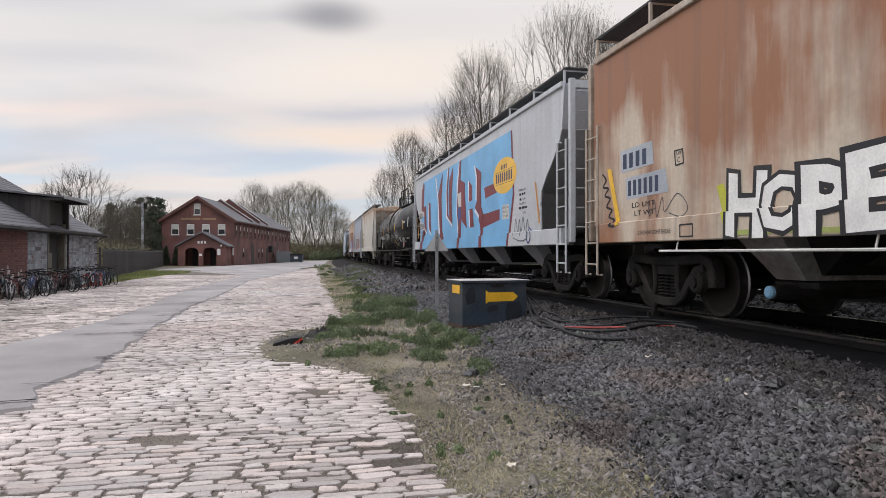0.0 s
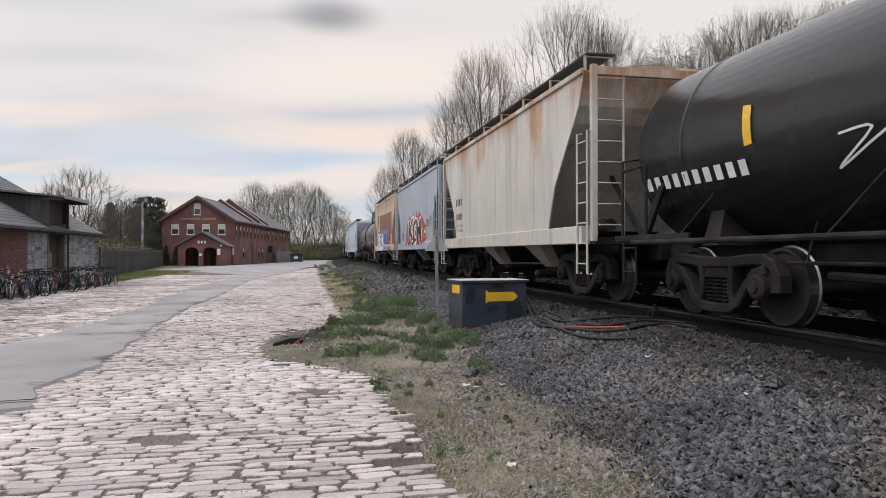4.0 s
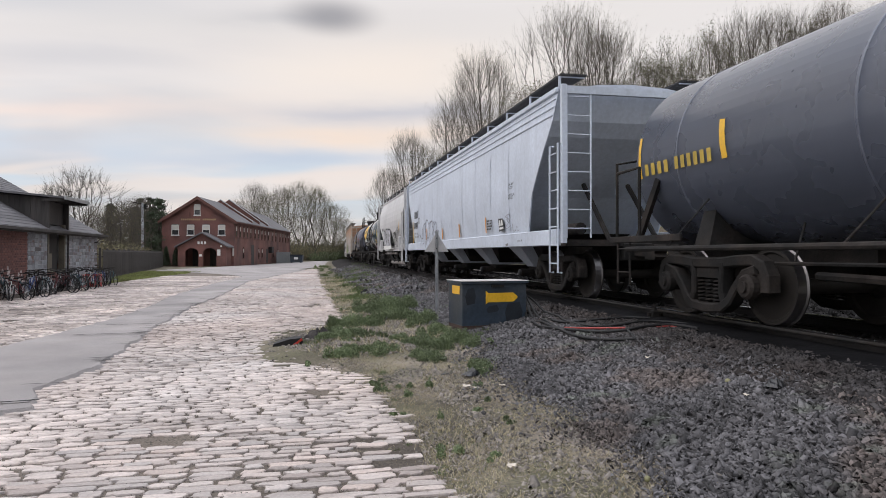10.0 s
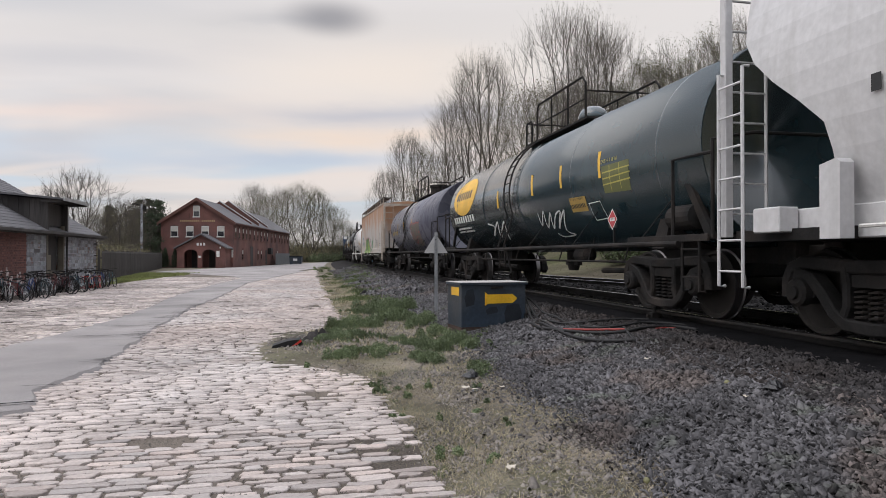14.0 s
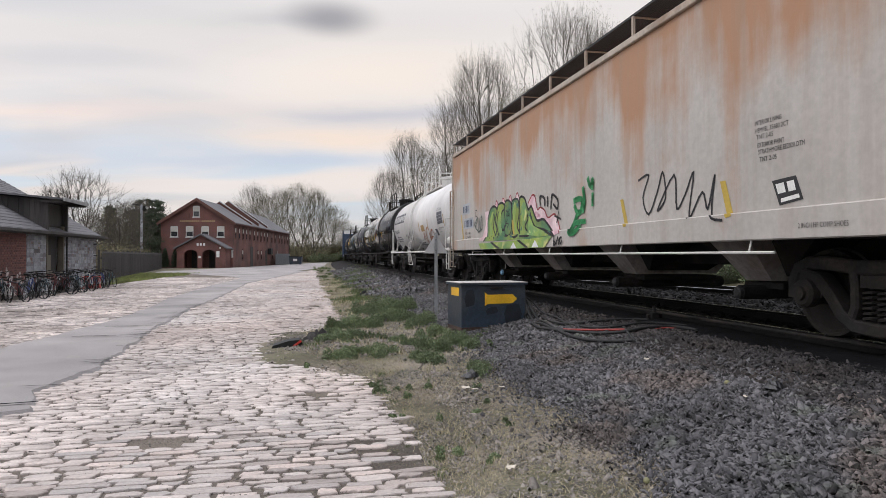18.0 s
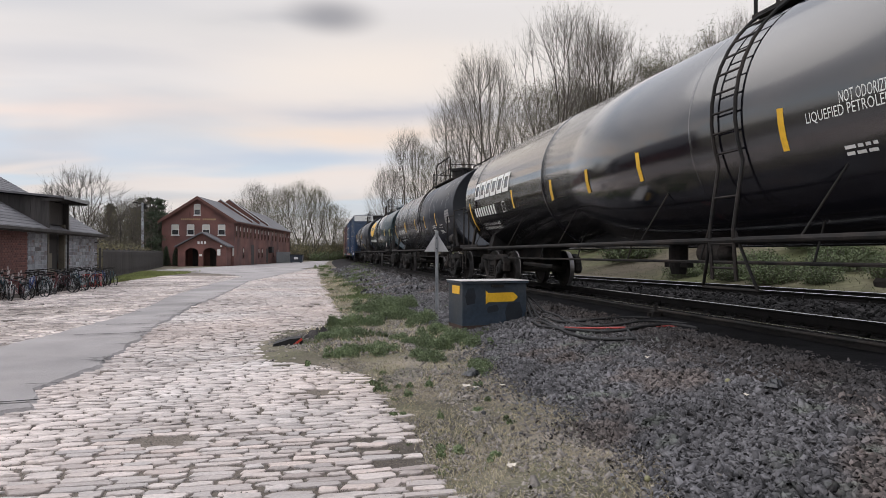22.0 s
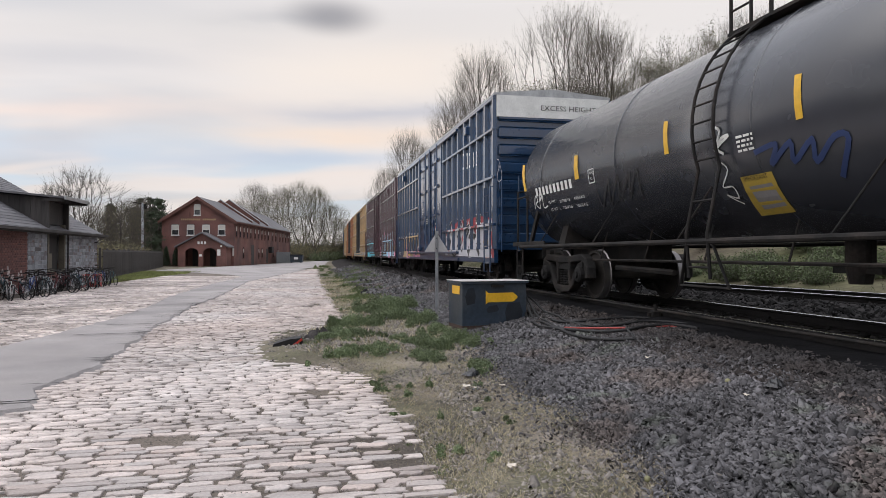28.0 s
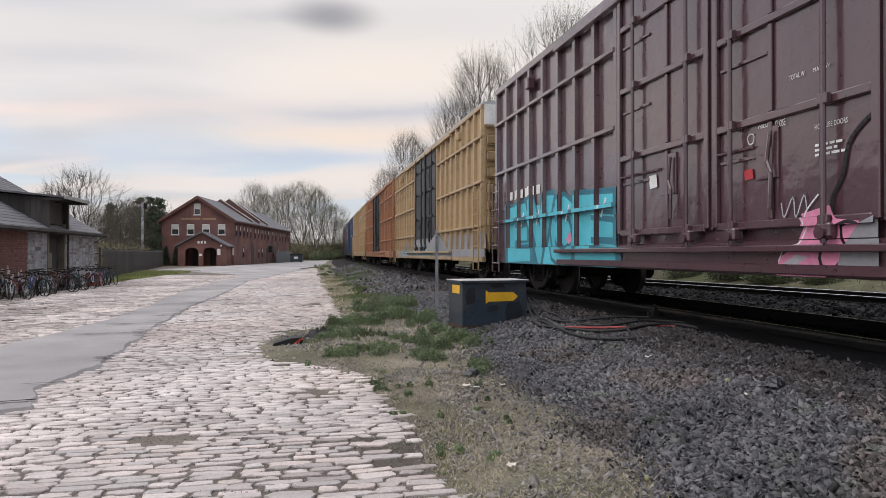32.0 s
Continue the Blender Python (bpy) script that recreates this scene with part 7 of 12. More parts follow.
def marks_m(c, k):
    blocks(c, k, "charcoal", 6, -7.01, 2.48, 3.49, 0.47, "emblem_block")
    blocks(c, k, "charcoal", 9, -6.94, 2.00, 1.62, 0.17)
    small_print(c, k, "charcoal", -6.63, 1.75, 1.80, 3, 0.057)
    poly(c, k, "charcoal", (4.77, 2.45), (5.71, 2.45), (5.72, 2.02), (4.77, 2.00))
    stroke(c, k, "palegraf", 0.015, (4.80, 2.32), (5.73, 2.34))
    stroke(c, k, "palegraf", 0.015, (4.81, 2.21), (5.74, 2.24))
    stroke(c, k, "palegraf", 0.015, (4.80, 2.11), (5.74, 2.13))
    stroke(c, k, "palegraf", 0.015, (5.11, 2.45), (5.12, 2.01))
    stroke(c, k, "palegraf", 0.015, (5.43, 2.45), (5.44, 2.00))
    words(c, k, "charcoal", "DOT 111A100W1", 4.78, 2.50, 0.76, 0.09)
    words(c, k, "charcoal", "LINING CARBOLINE CARBOZINC 11HS", 4.75, 1.83, 0.94, 0.05)
    words(c, k, "charcoal", "SHOP - UTHT-06", 4.76, 1.76, 0.47, 0.05)
    words(c, k, "charcoal", "DATE - 05-2007", 4.75, 1.69, 0.45, 0.05)
    poly(c, k, "charcoal", (4.06, 1.84), (4.48, 1.85), (4.45, 1.59), (4.04, 1.58))
    poly(c, k, "tanstrip", (5.90, 2.33), (6.00, 2.32), (5.96, 1.88), (5.90, 1.87))
    poly(c, k, "tanstrip", (2.75, 2.30), (2.85, 2.30), (2.80, 1.86), (2.70, 1.85))
    poly(c, k, "tanstrip", (0.68, 2.28), (0.79, 2.27), (0.72, 1.85), (0.61, 1.84))
    poly(c, k, "tanstrip", (1.14, 2.11), (1.87, 2.13), (1.88, 1.86), (1.11, 1.85))
    placard(c, k, "whitesign", 5.02, 1.24, 0.20, "2055")
    small_print(c, k, "charcoal", -0.77, 1.30, 1.47, 2, 0.058)
    stroke(c, k, "blackgraf", 0.037, (-3.53, 1.77), (-3.07, 1.85), (-3.29, 1.58), (-2.76, 1.80), (-2.69, 1.58), (-2.04, 2.07), (-2.43, 1.60), (-1.63, 1.98), (-1.93, 1.50), (-1.15, 2.05))
    stroke(c, k, "rustgraf", 0.058, (0.99, 1.49), (1.54, 1.79), (1.30, 1.29), (2.06, 1.82), (2.59, 1.97), (2.68, 1.76), (1.90, 1.25), (2.72, 1.63), (3.32, 1.86), (3.54, 1.74), (3.27, 1.53), (2.81, 1.57), (2.18, 1.17), (2.47, 0.95), (3.45, 1.28), (3.48, 0.95))

def marks_n(c, k):
    blocks(c, k, "white", 6, -8.14, 2.36, 3.23, 0.45, "emblem_block")
    blocks(c, k, "white", 9, -8.26, 1.88, 2.08, 0.25)
    words(c, k, "white", "LD LMT 164100LB 74450KG", -7.94, 1.58, 1.61, 0.08)
    words(c, k, "white", "LT WT 98900LB 44350KG", -7.93, 1.45, 1.62, 0.09)
    outline(c, k, "white", (-5.63, 2.13), (-5.39, 2.13), (-5.41, 1.90), (-5.66, 1.88))
    words(c, k, "white", "C", -5.59, 1.97, 0.11, 0.08)
    poly(c, k, "yellowpaint", (-4.78, 2.35), (-4.68, 2.35), (-4.69, 1.92), (-4.80, 1.91))
    poly(c, k, "yellowpaint", (-8.78, 2.32), (-8.66, 2.31), (-8.62, 1.81), (-8.67, 1.46), (-8.77, 1.45), (-8.76, 1.82))
    poly(c, k, "yellowpaint", (4.31, 2.35), (4.40, 2.34), (4.39, 1.90), (4.30, 1.90))
    poly(c, k, "yellowpaint", (1.28, 2.34), (1.39, 2.33), (1.39, 1.91), (1.28, 1.90))
    poly(c, k, "yellowpaint", (-0.54, 2.31), (-0.43, 2.31), (-0.45, 1.90), (-0.58, 1.90))
    poly(c, k, "yellowpaint", (-2.26, 2.32), (-2.13, 2.31), (-2.18, 1.91), (-2.32, 1.90))
    words(c, k, "white", "NOT ODORIZED", 5.13, 2.23, 0.59, 0.11)
    words(c, k, "white", "LIQUEFIED PETROLEUM GAS", 4.70, 2.10, 1.28, 0.12)
    small_print(c, k, "white", 5.07, 1.80, 0.42, 2, 0.033)

def marks_o(c, k):
    poly(c, k, "blackgraf", (-6.28, 2.18), (-3.97, 2.15), (-4.05, 1.74), (-6.34, 1.74))
    blocks(c, k, "white", 4, -6.20, 1.83, 0.84, 0.22)
    blocks(c, k, "white", 6, -5.26, 1.83, 1.08, 0.22)
    words(c, k, "white", "LD LMT 187800LB 85200KG", -6.21, 1.61, 1.64, 0.08)
    words(c, k, "white", "LT WT 75200LB 34100KG", -6.23, 1.45, 1.64, 0.08)
    outline(c, k, "white", (-4.09, 2.08), (-3.85, 2.09), (-3.89, 1.84), (-4.12, 1.84))
    words(c, k, "white", "PLATE", -4.07, 2.01, 0.15, 0.04)
    words(c, k, "white", "C", -4.04, 1.88, 0.08, 0.08)
    poly(c, k, "yellowpaint", (-3.84, 2.35), (-3.76, 2.34), (-3.78, 1.89), (-3.87, 1.89))
    poly(c, k, "yellowpaint", (-7.39, 2.35), (-7.30, 2.34), (-7.37, 1.80), (-7.35, 1.47), (-7.46, 1.46), (-7.49, 1.81))
    poly(c, k, "greypanel", (5.91, 2.36), (6.60, 2.38), (6.58, 1.93), (5.86, 1.91))
    for z in (2.30, 2.21, 2.12, 2.03):
        stroke(c, k, "charcoal", 0.030, (5.93, z - 0.02), (6.56, z))
    for x in (4.15, 1.78, -0.63, -3.58):
        poly(c, k, "yellowpaint", (x - 0.06, 2.38), (x + 0.06, 2.38), (x + 0.05, 1.90), (x - 0.07, 1.90))
    words(c, k, "white", "MAXIMUM OPERATING PRESSURE", 3.30, 1.89, 0.84, 0.045)
    small_print(c, k, "white", 3.28, 1.82, 0.70, 1, 0.034)
    small_print(c, k, "white", 3.24, 1.72, 0.66, 4, 0.028)
    words(c, k, "white", "1 FIBERGLASS INSULATION", 4.54, 1.87, 0.66, 0.05)
    words(c, k, "white", "DO NOT EXCEED 450 F", 4.53, 1.78, 0.58, 0.05)
    small_print(c, k, "white", 4.52, 1.67, 0.64, 3, 0.026)
    small_print(c, k, "white", -0.76, 1.84, 0.74, 2, 0.024)
    small_print(c, k, "white", 1.68, 1.84, 0.72, 1, 0.030)

def marks_p(c, k):
    oval(c, k, "yellowoval", -5.13, 2.70, 1.47, 0.56)
    poly(c, k, "yellowtable", (5.50, 2.29), (6.64, 2.32), (6.62, 1.89), (5.49, 1.88))
    blocks(c, k, "white", 9, -6.78, 1.70, 3.84, 0.17)
    poly(c, k, "yellowpaint", (3.02, 2.40), (3.23, 2.39), (3.13, 1.97), (2.93, 1.97))
    placard(c, k, "whitesign", 5.19, 1.41, 0.17, "1")
    outline(c, k, "white", (4.03, 1.67), (4.67, 1.69), (4.61, 1.42), (3.95, 1.38))

def marks_q(c, k):
    blocks(c, k, "white", 10, -7.03, 2.07, 2.01, 0.17)
    words(c, k, "white", "LD LMT", -6.46, 1.86, 0.37, 0.06)
    words(c, k, "white", "207400 LB", -5.86, 1.84, 0.50, 0.06)
    words(c, k, "white", "94050 KG", -5.15, 1.84, 0.46, 0.06)
    words(c, k, "white", "LT WT", -6.46, 1.70, 0.34, 0.06)
    words(c, k, "white", "73560 LB", -5.83, 1.70, 0.46, 0.06)
    words(c, k, "white", "35650 KG", -5.16, 1.69, 0.47, 0.06)
    outline(c, k, "white", (-4.32, 2.30), (-4.10, 2.31), (-4.11, 2.08), (-4.33, 2.07))
    words(c, k, "white", "PLATE", -4.29, 2.23, 0.16, 0.03)
    words(c, k, "white", "C", -4.25, 2.12, 0.05, 0.06)
    stroke(c, k, "white", 0.030, (-7.32, 1.82), (-7.09, 2.08), (-7.01, 1.97), (-7.17, 1.91), (-7.01, 1.81), (-6.83, 2.09), (-6.72, 2.05), (-6.90, 1.96), (-6.68, 2.07), (-6.78, 1.81), (-6.55, 1.83))
    poly(c, k, "yellowpaint", (0.67, 2.66), (0.77, 2.65), (0.79, 2.20), (0.69, 2.20))
    poly(c, k, "yellowpaint", (-1.84, 2.67), (-1.73, 2.66), (-1.70, 2.21), (-1.81, 2.21))
    poly(c, k, "yellowpaint", (-4.93, 2.64), (-4.77, 2.63), (-4.72, 2.20), (-4.90, 2.20))
    poly(c, k, "yellowpaint", (-7.99, 2.87), (-7.82, 2.86), (-7.55, 2.24), (-7.70, 2.24))
    poly(c, k, "yellowdull", (-0.40, 1.72), (0.14, 1.73), (0.09, 1.17), (-0.50, 1.15))
    words(c, k, "black", "IMPORTANT", -0.35, 1.66, 0.40, 0.06)
    poly(c, k, "greypanel", (-0.33, 1.59), (0.06, 1.60), (0.05, 1.28), (-0.35, 1.25))
    stroke(c, k, "white", 0.035, (-0.70, 2.38), (-0.56, 2.31), (-0.69, 2.09), (-0.54, 2.22), (-0.41, 2.23), (-0.64, 2.12), (-0.55, 2.04))
    stroke(c, k, "white", 0.020, (-0.66, 1.96), (-0.56, 1.84), (-0.78, 1.64), (-0.60, 1.62), (-0.62, 1.46), (-0.79, 1.52), (-0.60, 1.37))
    stroke(c, k, "bluedim", 0.06, (0.00, 1.97), (0.34, 2.01), (0.20, 1.81), (0.55, 2.00), (0.53, 1.79), (0.85, 1.98), (0.82, 1.75), (1.13, 1.96), (1.28, 1.91), (1.04, 1.56))
    stroke(c, k, "blackgraf", 0.040, (-4.10, 1.95), (-4.12, 1.63), (-3.60, 2.06), (-3.80, 1.64), (-3.25, 2.09), (-3.41, 1.68), (-2.87, 2.09), (-3.09, 1.70), (-2.64, 2.11), (-2.72, 1.71))
    small_print(c, k, "white", -0.27, 2.17, 0.29, 4, 0.028)

def marks_r(c, k):
    blocks(c, k, "white", 1, 5.49, 3.36, 0.43, 0.48, "emblem_block")
    blocks(c, k, "white", 1, 6.22, 3.32, 0.47, 0.43, "emblem_block")
    blocks(c, k, "white", 1, 7.04, 3.28, 0.30, 0.39, "emblem_block")
    poly(c, k, "redgraf", (3.07, 1.38), (3.66, 1.77), (5.23, 1.89), (5.97, 1.88), (7.35, 1.89), (8.50, 1.77), (8.81, 1.20), (8.85, 0.75), (8.08, 0.74))
    poly(c, k, "silver", (2.86, 0.81), (3.07, 1.38), (3.97, 1.78), (4.44, 1.51), (5.15, 1.81), (5.56, 1.46), (6.04, 1.87), (6.75, 1.56), (7.35, 1.69), (7.82, 1.72), (8.42, 1.77), (8.61, 1.53), (8.25, 1.35), (8.64, 0.75))
    poly(c, k, "redgraf", (5.05, 1.32), (5.46, 1.63), (5.66, 1.26), (5.31, 1.06))
    poly(c, k, "redgraf", (6.54, 1.54), (7.26, 1.75), (7.39, 1.60), (6.85, 1.37))
    stroke(c, k, "black", 0.075, (2.69, 1.25), (2.80, 1.68), (3.23, 1.75), (3.66, 1.88), (3.84, 1.76), (3.98, 1.54), (3.93, 1.22), (3.80, 1.09), (4.02, 0.83), (4.43, 0.81), (4.54, 1.03))
    poly(c, k, "black", (2.74, 1.23), (3.32, 1.10), (3.57, 1.29), (3.22, 1.40), (3.37, 1.05), (3.12, 1.00))
    poly(c, k, "redgraf", (3.22, 0.88), (3.40, 1.05), (3.59, 0.88), (3.42, 0.81))
    stroke(c, k, "black", 0.075, (4.47, 1.70), (4.70, 1.90), (5.02, 1.81), (5.25, 1.57), (5.47, 1.89), (5.59, 1.91), (5.72, 1.78), (5.70, 1.66), (6.01, 1.71), (6.33, 1.78), (6.35, 1.60), (6.01, 1.55), (5.73, 1.37), (5.95, 1.50))
    stroke(c, k, "black", 0.070, (4.51, 1.29), (4.64, 1.49), (4.84, 1.40), (5.05, 1.18), (4.77, 1.06), (4.58, 0.86))
    poly(c, k, "redgraf", (4.51, 1.29), (4.80, 1.19), (4.73, 1.07), (4.56, 1.12))
    stroke(c, k, "black", 0.085, (5.28, 1.64), (5.45, 1.39), (5.36, 1.21), (5.21, 1.01), (5.34, 0.93))
    poly(c, k, "black", (6.59, 1.44), (7.00, 1.38), (7.05, 1.33), (6.72, 1.30), (6.59, 1.18))
    poly(c, k, "black", (5.95, 1.36), (6.21, 1.37), (6.59, 1.44), (6.54, 1.28), (6.21, 1.30), (6.00, 1.27))
    poly(c, k, "black", (5.94, 1.07), (6.31, 1.10), (6.34, 0.97), (6.17, 0.75), (5.99, 0.93))
    poly(c, k, "black", (6.86, 1.08), (6.96, 1.16), (7.41, 1.14), (7.44, 1.10), (7.15, 1.12), (7.44, 0.87), (7.33, 0.77), (7.00, 1.01))
    poly(c, k, "black", (6.98, 1.53), (7.21, 1.64), (7.35, 1.51), (7.19, 1.57))
    stroke(c, k, "white", 0.020, (2.74, 1.30), (2.80, 1.73), (3.21, 1.79), (3.66, 1.92), (3.91, 1.76))
    stroke(c, k, "white", 0.020, (4.45, 1.77), (4.68, 1.95), (5.04, 1.85), (5.25, 1.63), (5.44, 1.92), (5.59, 1.94), (5.76, 1.78))
    stroke(c, k, "white", 0.022, (5.76, 1.70), (6.33, 1.81))
    stroke(c, k, "white", 0.020, (6.88, 1.20), (7.42, 1.16))
    poly(c, k, "white", (7.00, 1.95), (7.39, 1.94), (7.39, 1.67), (7.01, 1.68))
    poly(c, k, "black", (7.02, 1.92), (7.19, 1.92), (7.19, 1.72), (7.03, 1.72))
    poly(c, k, "black", (7.21, 1.92), (7.37, 1.92), (7.37, 1.72), (7.21, 1.72))
    words(c, k, "white", "BLOCK", 6.19, 0.73, 0.25, 0.040)
    words(c, k, "white", "7/16 ADJ", 6.19, 0.78, 0.33, 0.040)
    words(c, k, "white", "LOAD", 6.19, 0.84, 0.25, 0.040)
    words(c, k, "white", "EMPTY", 6.19, 0.90, 0.25, 0.040)
    stroke(c, k, "palegraf", 0.019, (8.96, 3.23), (9.18, 3.13), (9.03, 2.88), (9.25, 3.02), (9.39, 2.69), (9.03, 2.69), (9.12, 3.05))
    poly(c, k, "yellowpaint", (7.73, 1.22), (8.13, 1.22), (8.14, 1.12), (7.73, 1.12))
    words(c, k, "black", "THIS CAR", 7.80, 1.18, 0.27, 0.04)
    words(c, k, "black", "EXCESS HEIGHT", 7.76, 1.13, 0.36, 0.04)
    poly(c, k, "tanpaint", (-7.12, 0.72), (-7.09, 1.55), (-6.19, 1.51), (-5.16, 1.74), (-4.65, 1.63), (-3.92, 1.69), (-2.42, 1.66), (-2.16, 1.41), (-2.19, 0.73))
    poly(c, k, "pinkgraf", (-5.95, 0.67), (-5.53, 1.35), (-5.01, 1.49), (-4.85, 0.70))
    poly(c, k, "pinkgraf", (-4.09, 0.71), (-3.75, 1.14), (-3.12, 1.26), (-2.83, 0.98), (-2.35, 1.07), (-2.29, 0.73))
    poly(c, k, "palegraf", (-4.85, 1.01), (-4.27, 1.45), (-4.01, 1.14), (-4.27, 0.81))
    poly(c, k, "blackgraf", (-7.18, 0.85), (-7.09, 1.31), (-6.57, 1.48), (-6.55, 1.21), (-6.19, 1.02), (-6.65, 0.98), (-6.76, 0.75))
    poly(c, k, "blackgraf", (-5.67, 0.72), (-5.44, 1.51), (-5.16, 1.94), (-4.89, 1.72), (-5.06, 1.33), (-4.46, 1.46), (-4.85, 1.12), (-4.61, 0.85), (-5.06, 1.01), (-5.27, 0.70))
    poly(c, k, "blackgraf", (-4.27, 1.15), (-4.01, 1.44), (-3.58, 1.49), (-3.92, 1.21), (-3.50, 0.99), (-4.01, 0.99))
    poly(c, k, "blackgraf", (-3.50, 0.78), (-3.34, 1.26), (-3.00, 1.49), (-2.94, 1.25), (-3.15, 1.12), (-2.55, 0.98), (-2.97, 0.85))
    poly(c, k, "blackgraf", (-3.83, 1.28), (-3.55, 1.36), (-3.65, 1.10), (-3.88, 1.07))
    stroke(c, k, "white", 0.026, (-6.07, 0.69), (-5.67, 1.52), (-5.16, 1.98), (-4.85, 1.76), (-4.27, 1.68), (-3.12, 1.70), (-2.16, 1.66))
    stroke(c, k, "white", 0.021, (-3.42, 0.71), (-3.12, 1.12), (-2.55, 0.98), (-2.21, 1.16))
    stroke(c, k, "iceblue", 0.019, (-2.44, 1.50), (-2.26, 1.48), (-2.39, 1.29), (-2.19, 1.35), (-2.29, 1.10), (-2.44, 1.23))
    stroke(c, k, "palegraf", 0.020, (-2.88, 1.98), (-2.77, 1.77), (-2.66, 1.95), (-2.60, 1.74), (-2.47, 1.91))
    stroke(c, k, "palegraf", 0.040, (-8.46, 1.65), (-7.07, 1.68), (-6.22, 1.52), (-5.18, 1.78), (-3.72, 1.72), (-2.39, 1.70))
    poly(c, k, "yellowpaint", (-5.40, 0.88), (-4.80, 0.88), (-4.80, 0.77), (-5.40, 0.77))
    poly(c, k, "yellowpaint", (-2.96, 0.90), (-2.56, 0.90), (-2.56, 0.81), (-2.96, 0.81))
    words(c, k, "white", "OPEN", 1.07, 2.13, 0.17, 0.05)
    words(c, k, "white", "ASD", 1.05, 1.91, 0.19, 0.07)
    poly(c, k, "white", (1.07, 1.85), (1.21, 1.85), (1.21, 1.69), (1.07, 1.69))
    poly(c, k, "redgraf", (1.14, 1.85), (1.22, 1.86), (1.22, 1.78), (1.14, 1.78))
    words(c, k, "white", "OPEN", -1.17, 2.14, 0.19, 0.06)
    words(c, k, "white", "ASD", -1.20, 1.91, 0.19, 0.07)
    poly(c, k, "white", (-1.18, 1.84), (-1.00, 1.84), (-1.00, 1.68), (-1.18, 1.67))
    poly(c, k, "white", (0.82, 2.59), (1.09, 2.57), (1.09, 2.50), (0.82, 2.51))
    small_print(c, k, "white", -1.62, 2.63, 0.34, 4, 0.034)
    small_print(c, k, "white", -0.38, 2.55, 0.25, 3, 0.025)
    small_print(c, k, "white", 1.69, 2.62, 0.14, 4, 0.033)
    stroke(c, k, "white", 0.017, (0.84, 1.68), (0.89, 1.74), (0.95, 1.67), (0.91, 1.61), (0.84, 1.68))
    small_print(c, k, "white", -0.83, 2.17, 0.45, 3, 0.042)
    poly(c, k, "white", (-0.26, 3.14), (-0.05, 3.10), (-0.03, 2.98), (-0.25, 3.02))
    words(c, k, "iceblue", "FREE", -8.32, 1.35, 0.32, 0.09)
    words(c, k, "iceblue", "ATLAST", -8.33, 1.21, 0.38, 0.09)
    stroke(c, k, "white", 0.017, (-8.45, 2.96), (-8.40, 3.16), (-8.29, 2.99), (-8.32, 3.26), (-8.18, 3.04), (-8.12, 3.21), (-8.07, 3.02), (-7.96, 3.12))
    stroke(c, k, "white", 0.017, (-8.36, 3.06), (-8.18, 2.91), (-8.02, 2.94))
    stroke(c, k, "white", 0.015, (-8.14, 1.61), (-8.12, 1.73), (-8.07, 1.60), (-8.02, 1.70), (-7.99, 1.61))
    stroke(c, k, "iceblue", 0.019, (-7.70, 1.88), (-7.67, 2.03), (-7.61, 1.86), (-7.59, 2.04), (-7.54, 1.85), (-7.49, 1.99))
    stroke(c, k, "iceblue", 0.015, (-7.67, 1.80), (-7.47, 1.81))
    stroke(c, k, "white", 0.021, (-8.34, 0.80), (-8.29, 0.93), (-8.25, 0.80), (-8.19, 0.93), (-8.13, 0.81), (-8.06, 0.95), (-8.02, 0.81), (-7.96, 0.93))

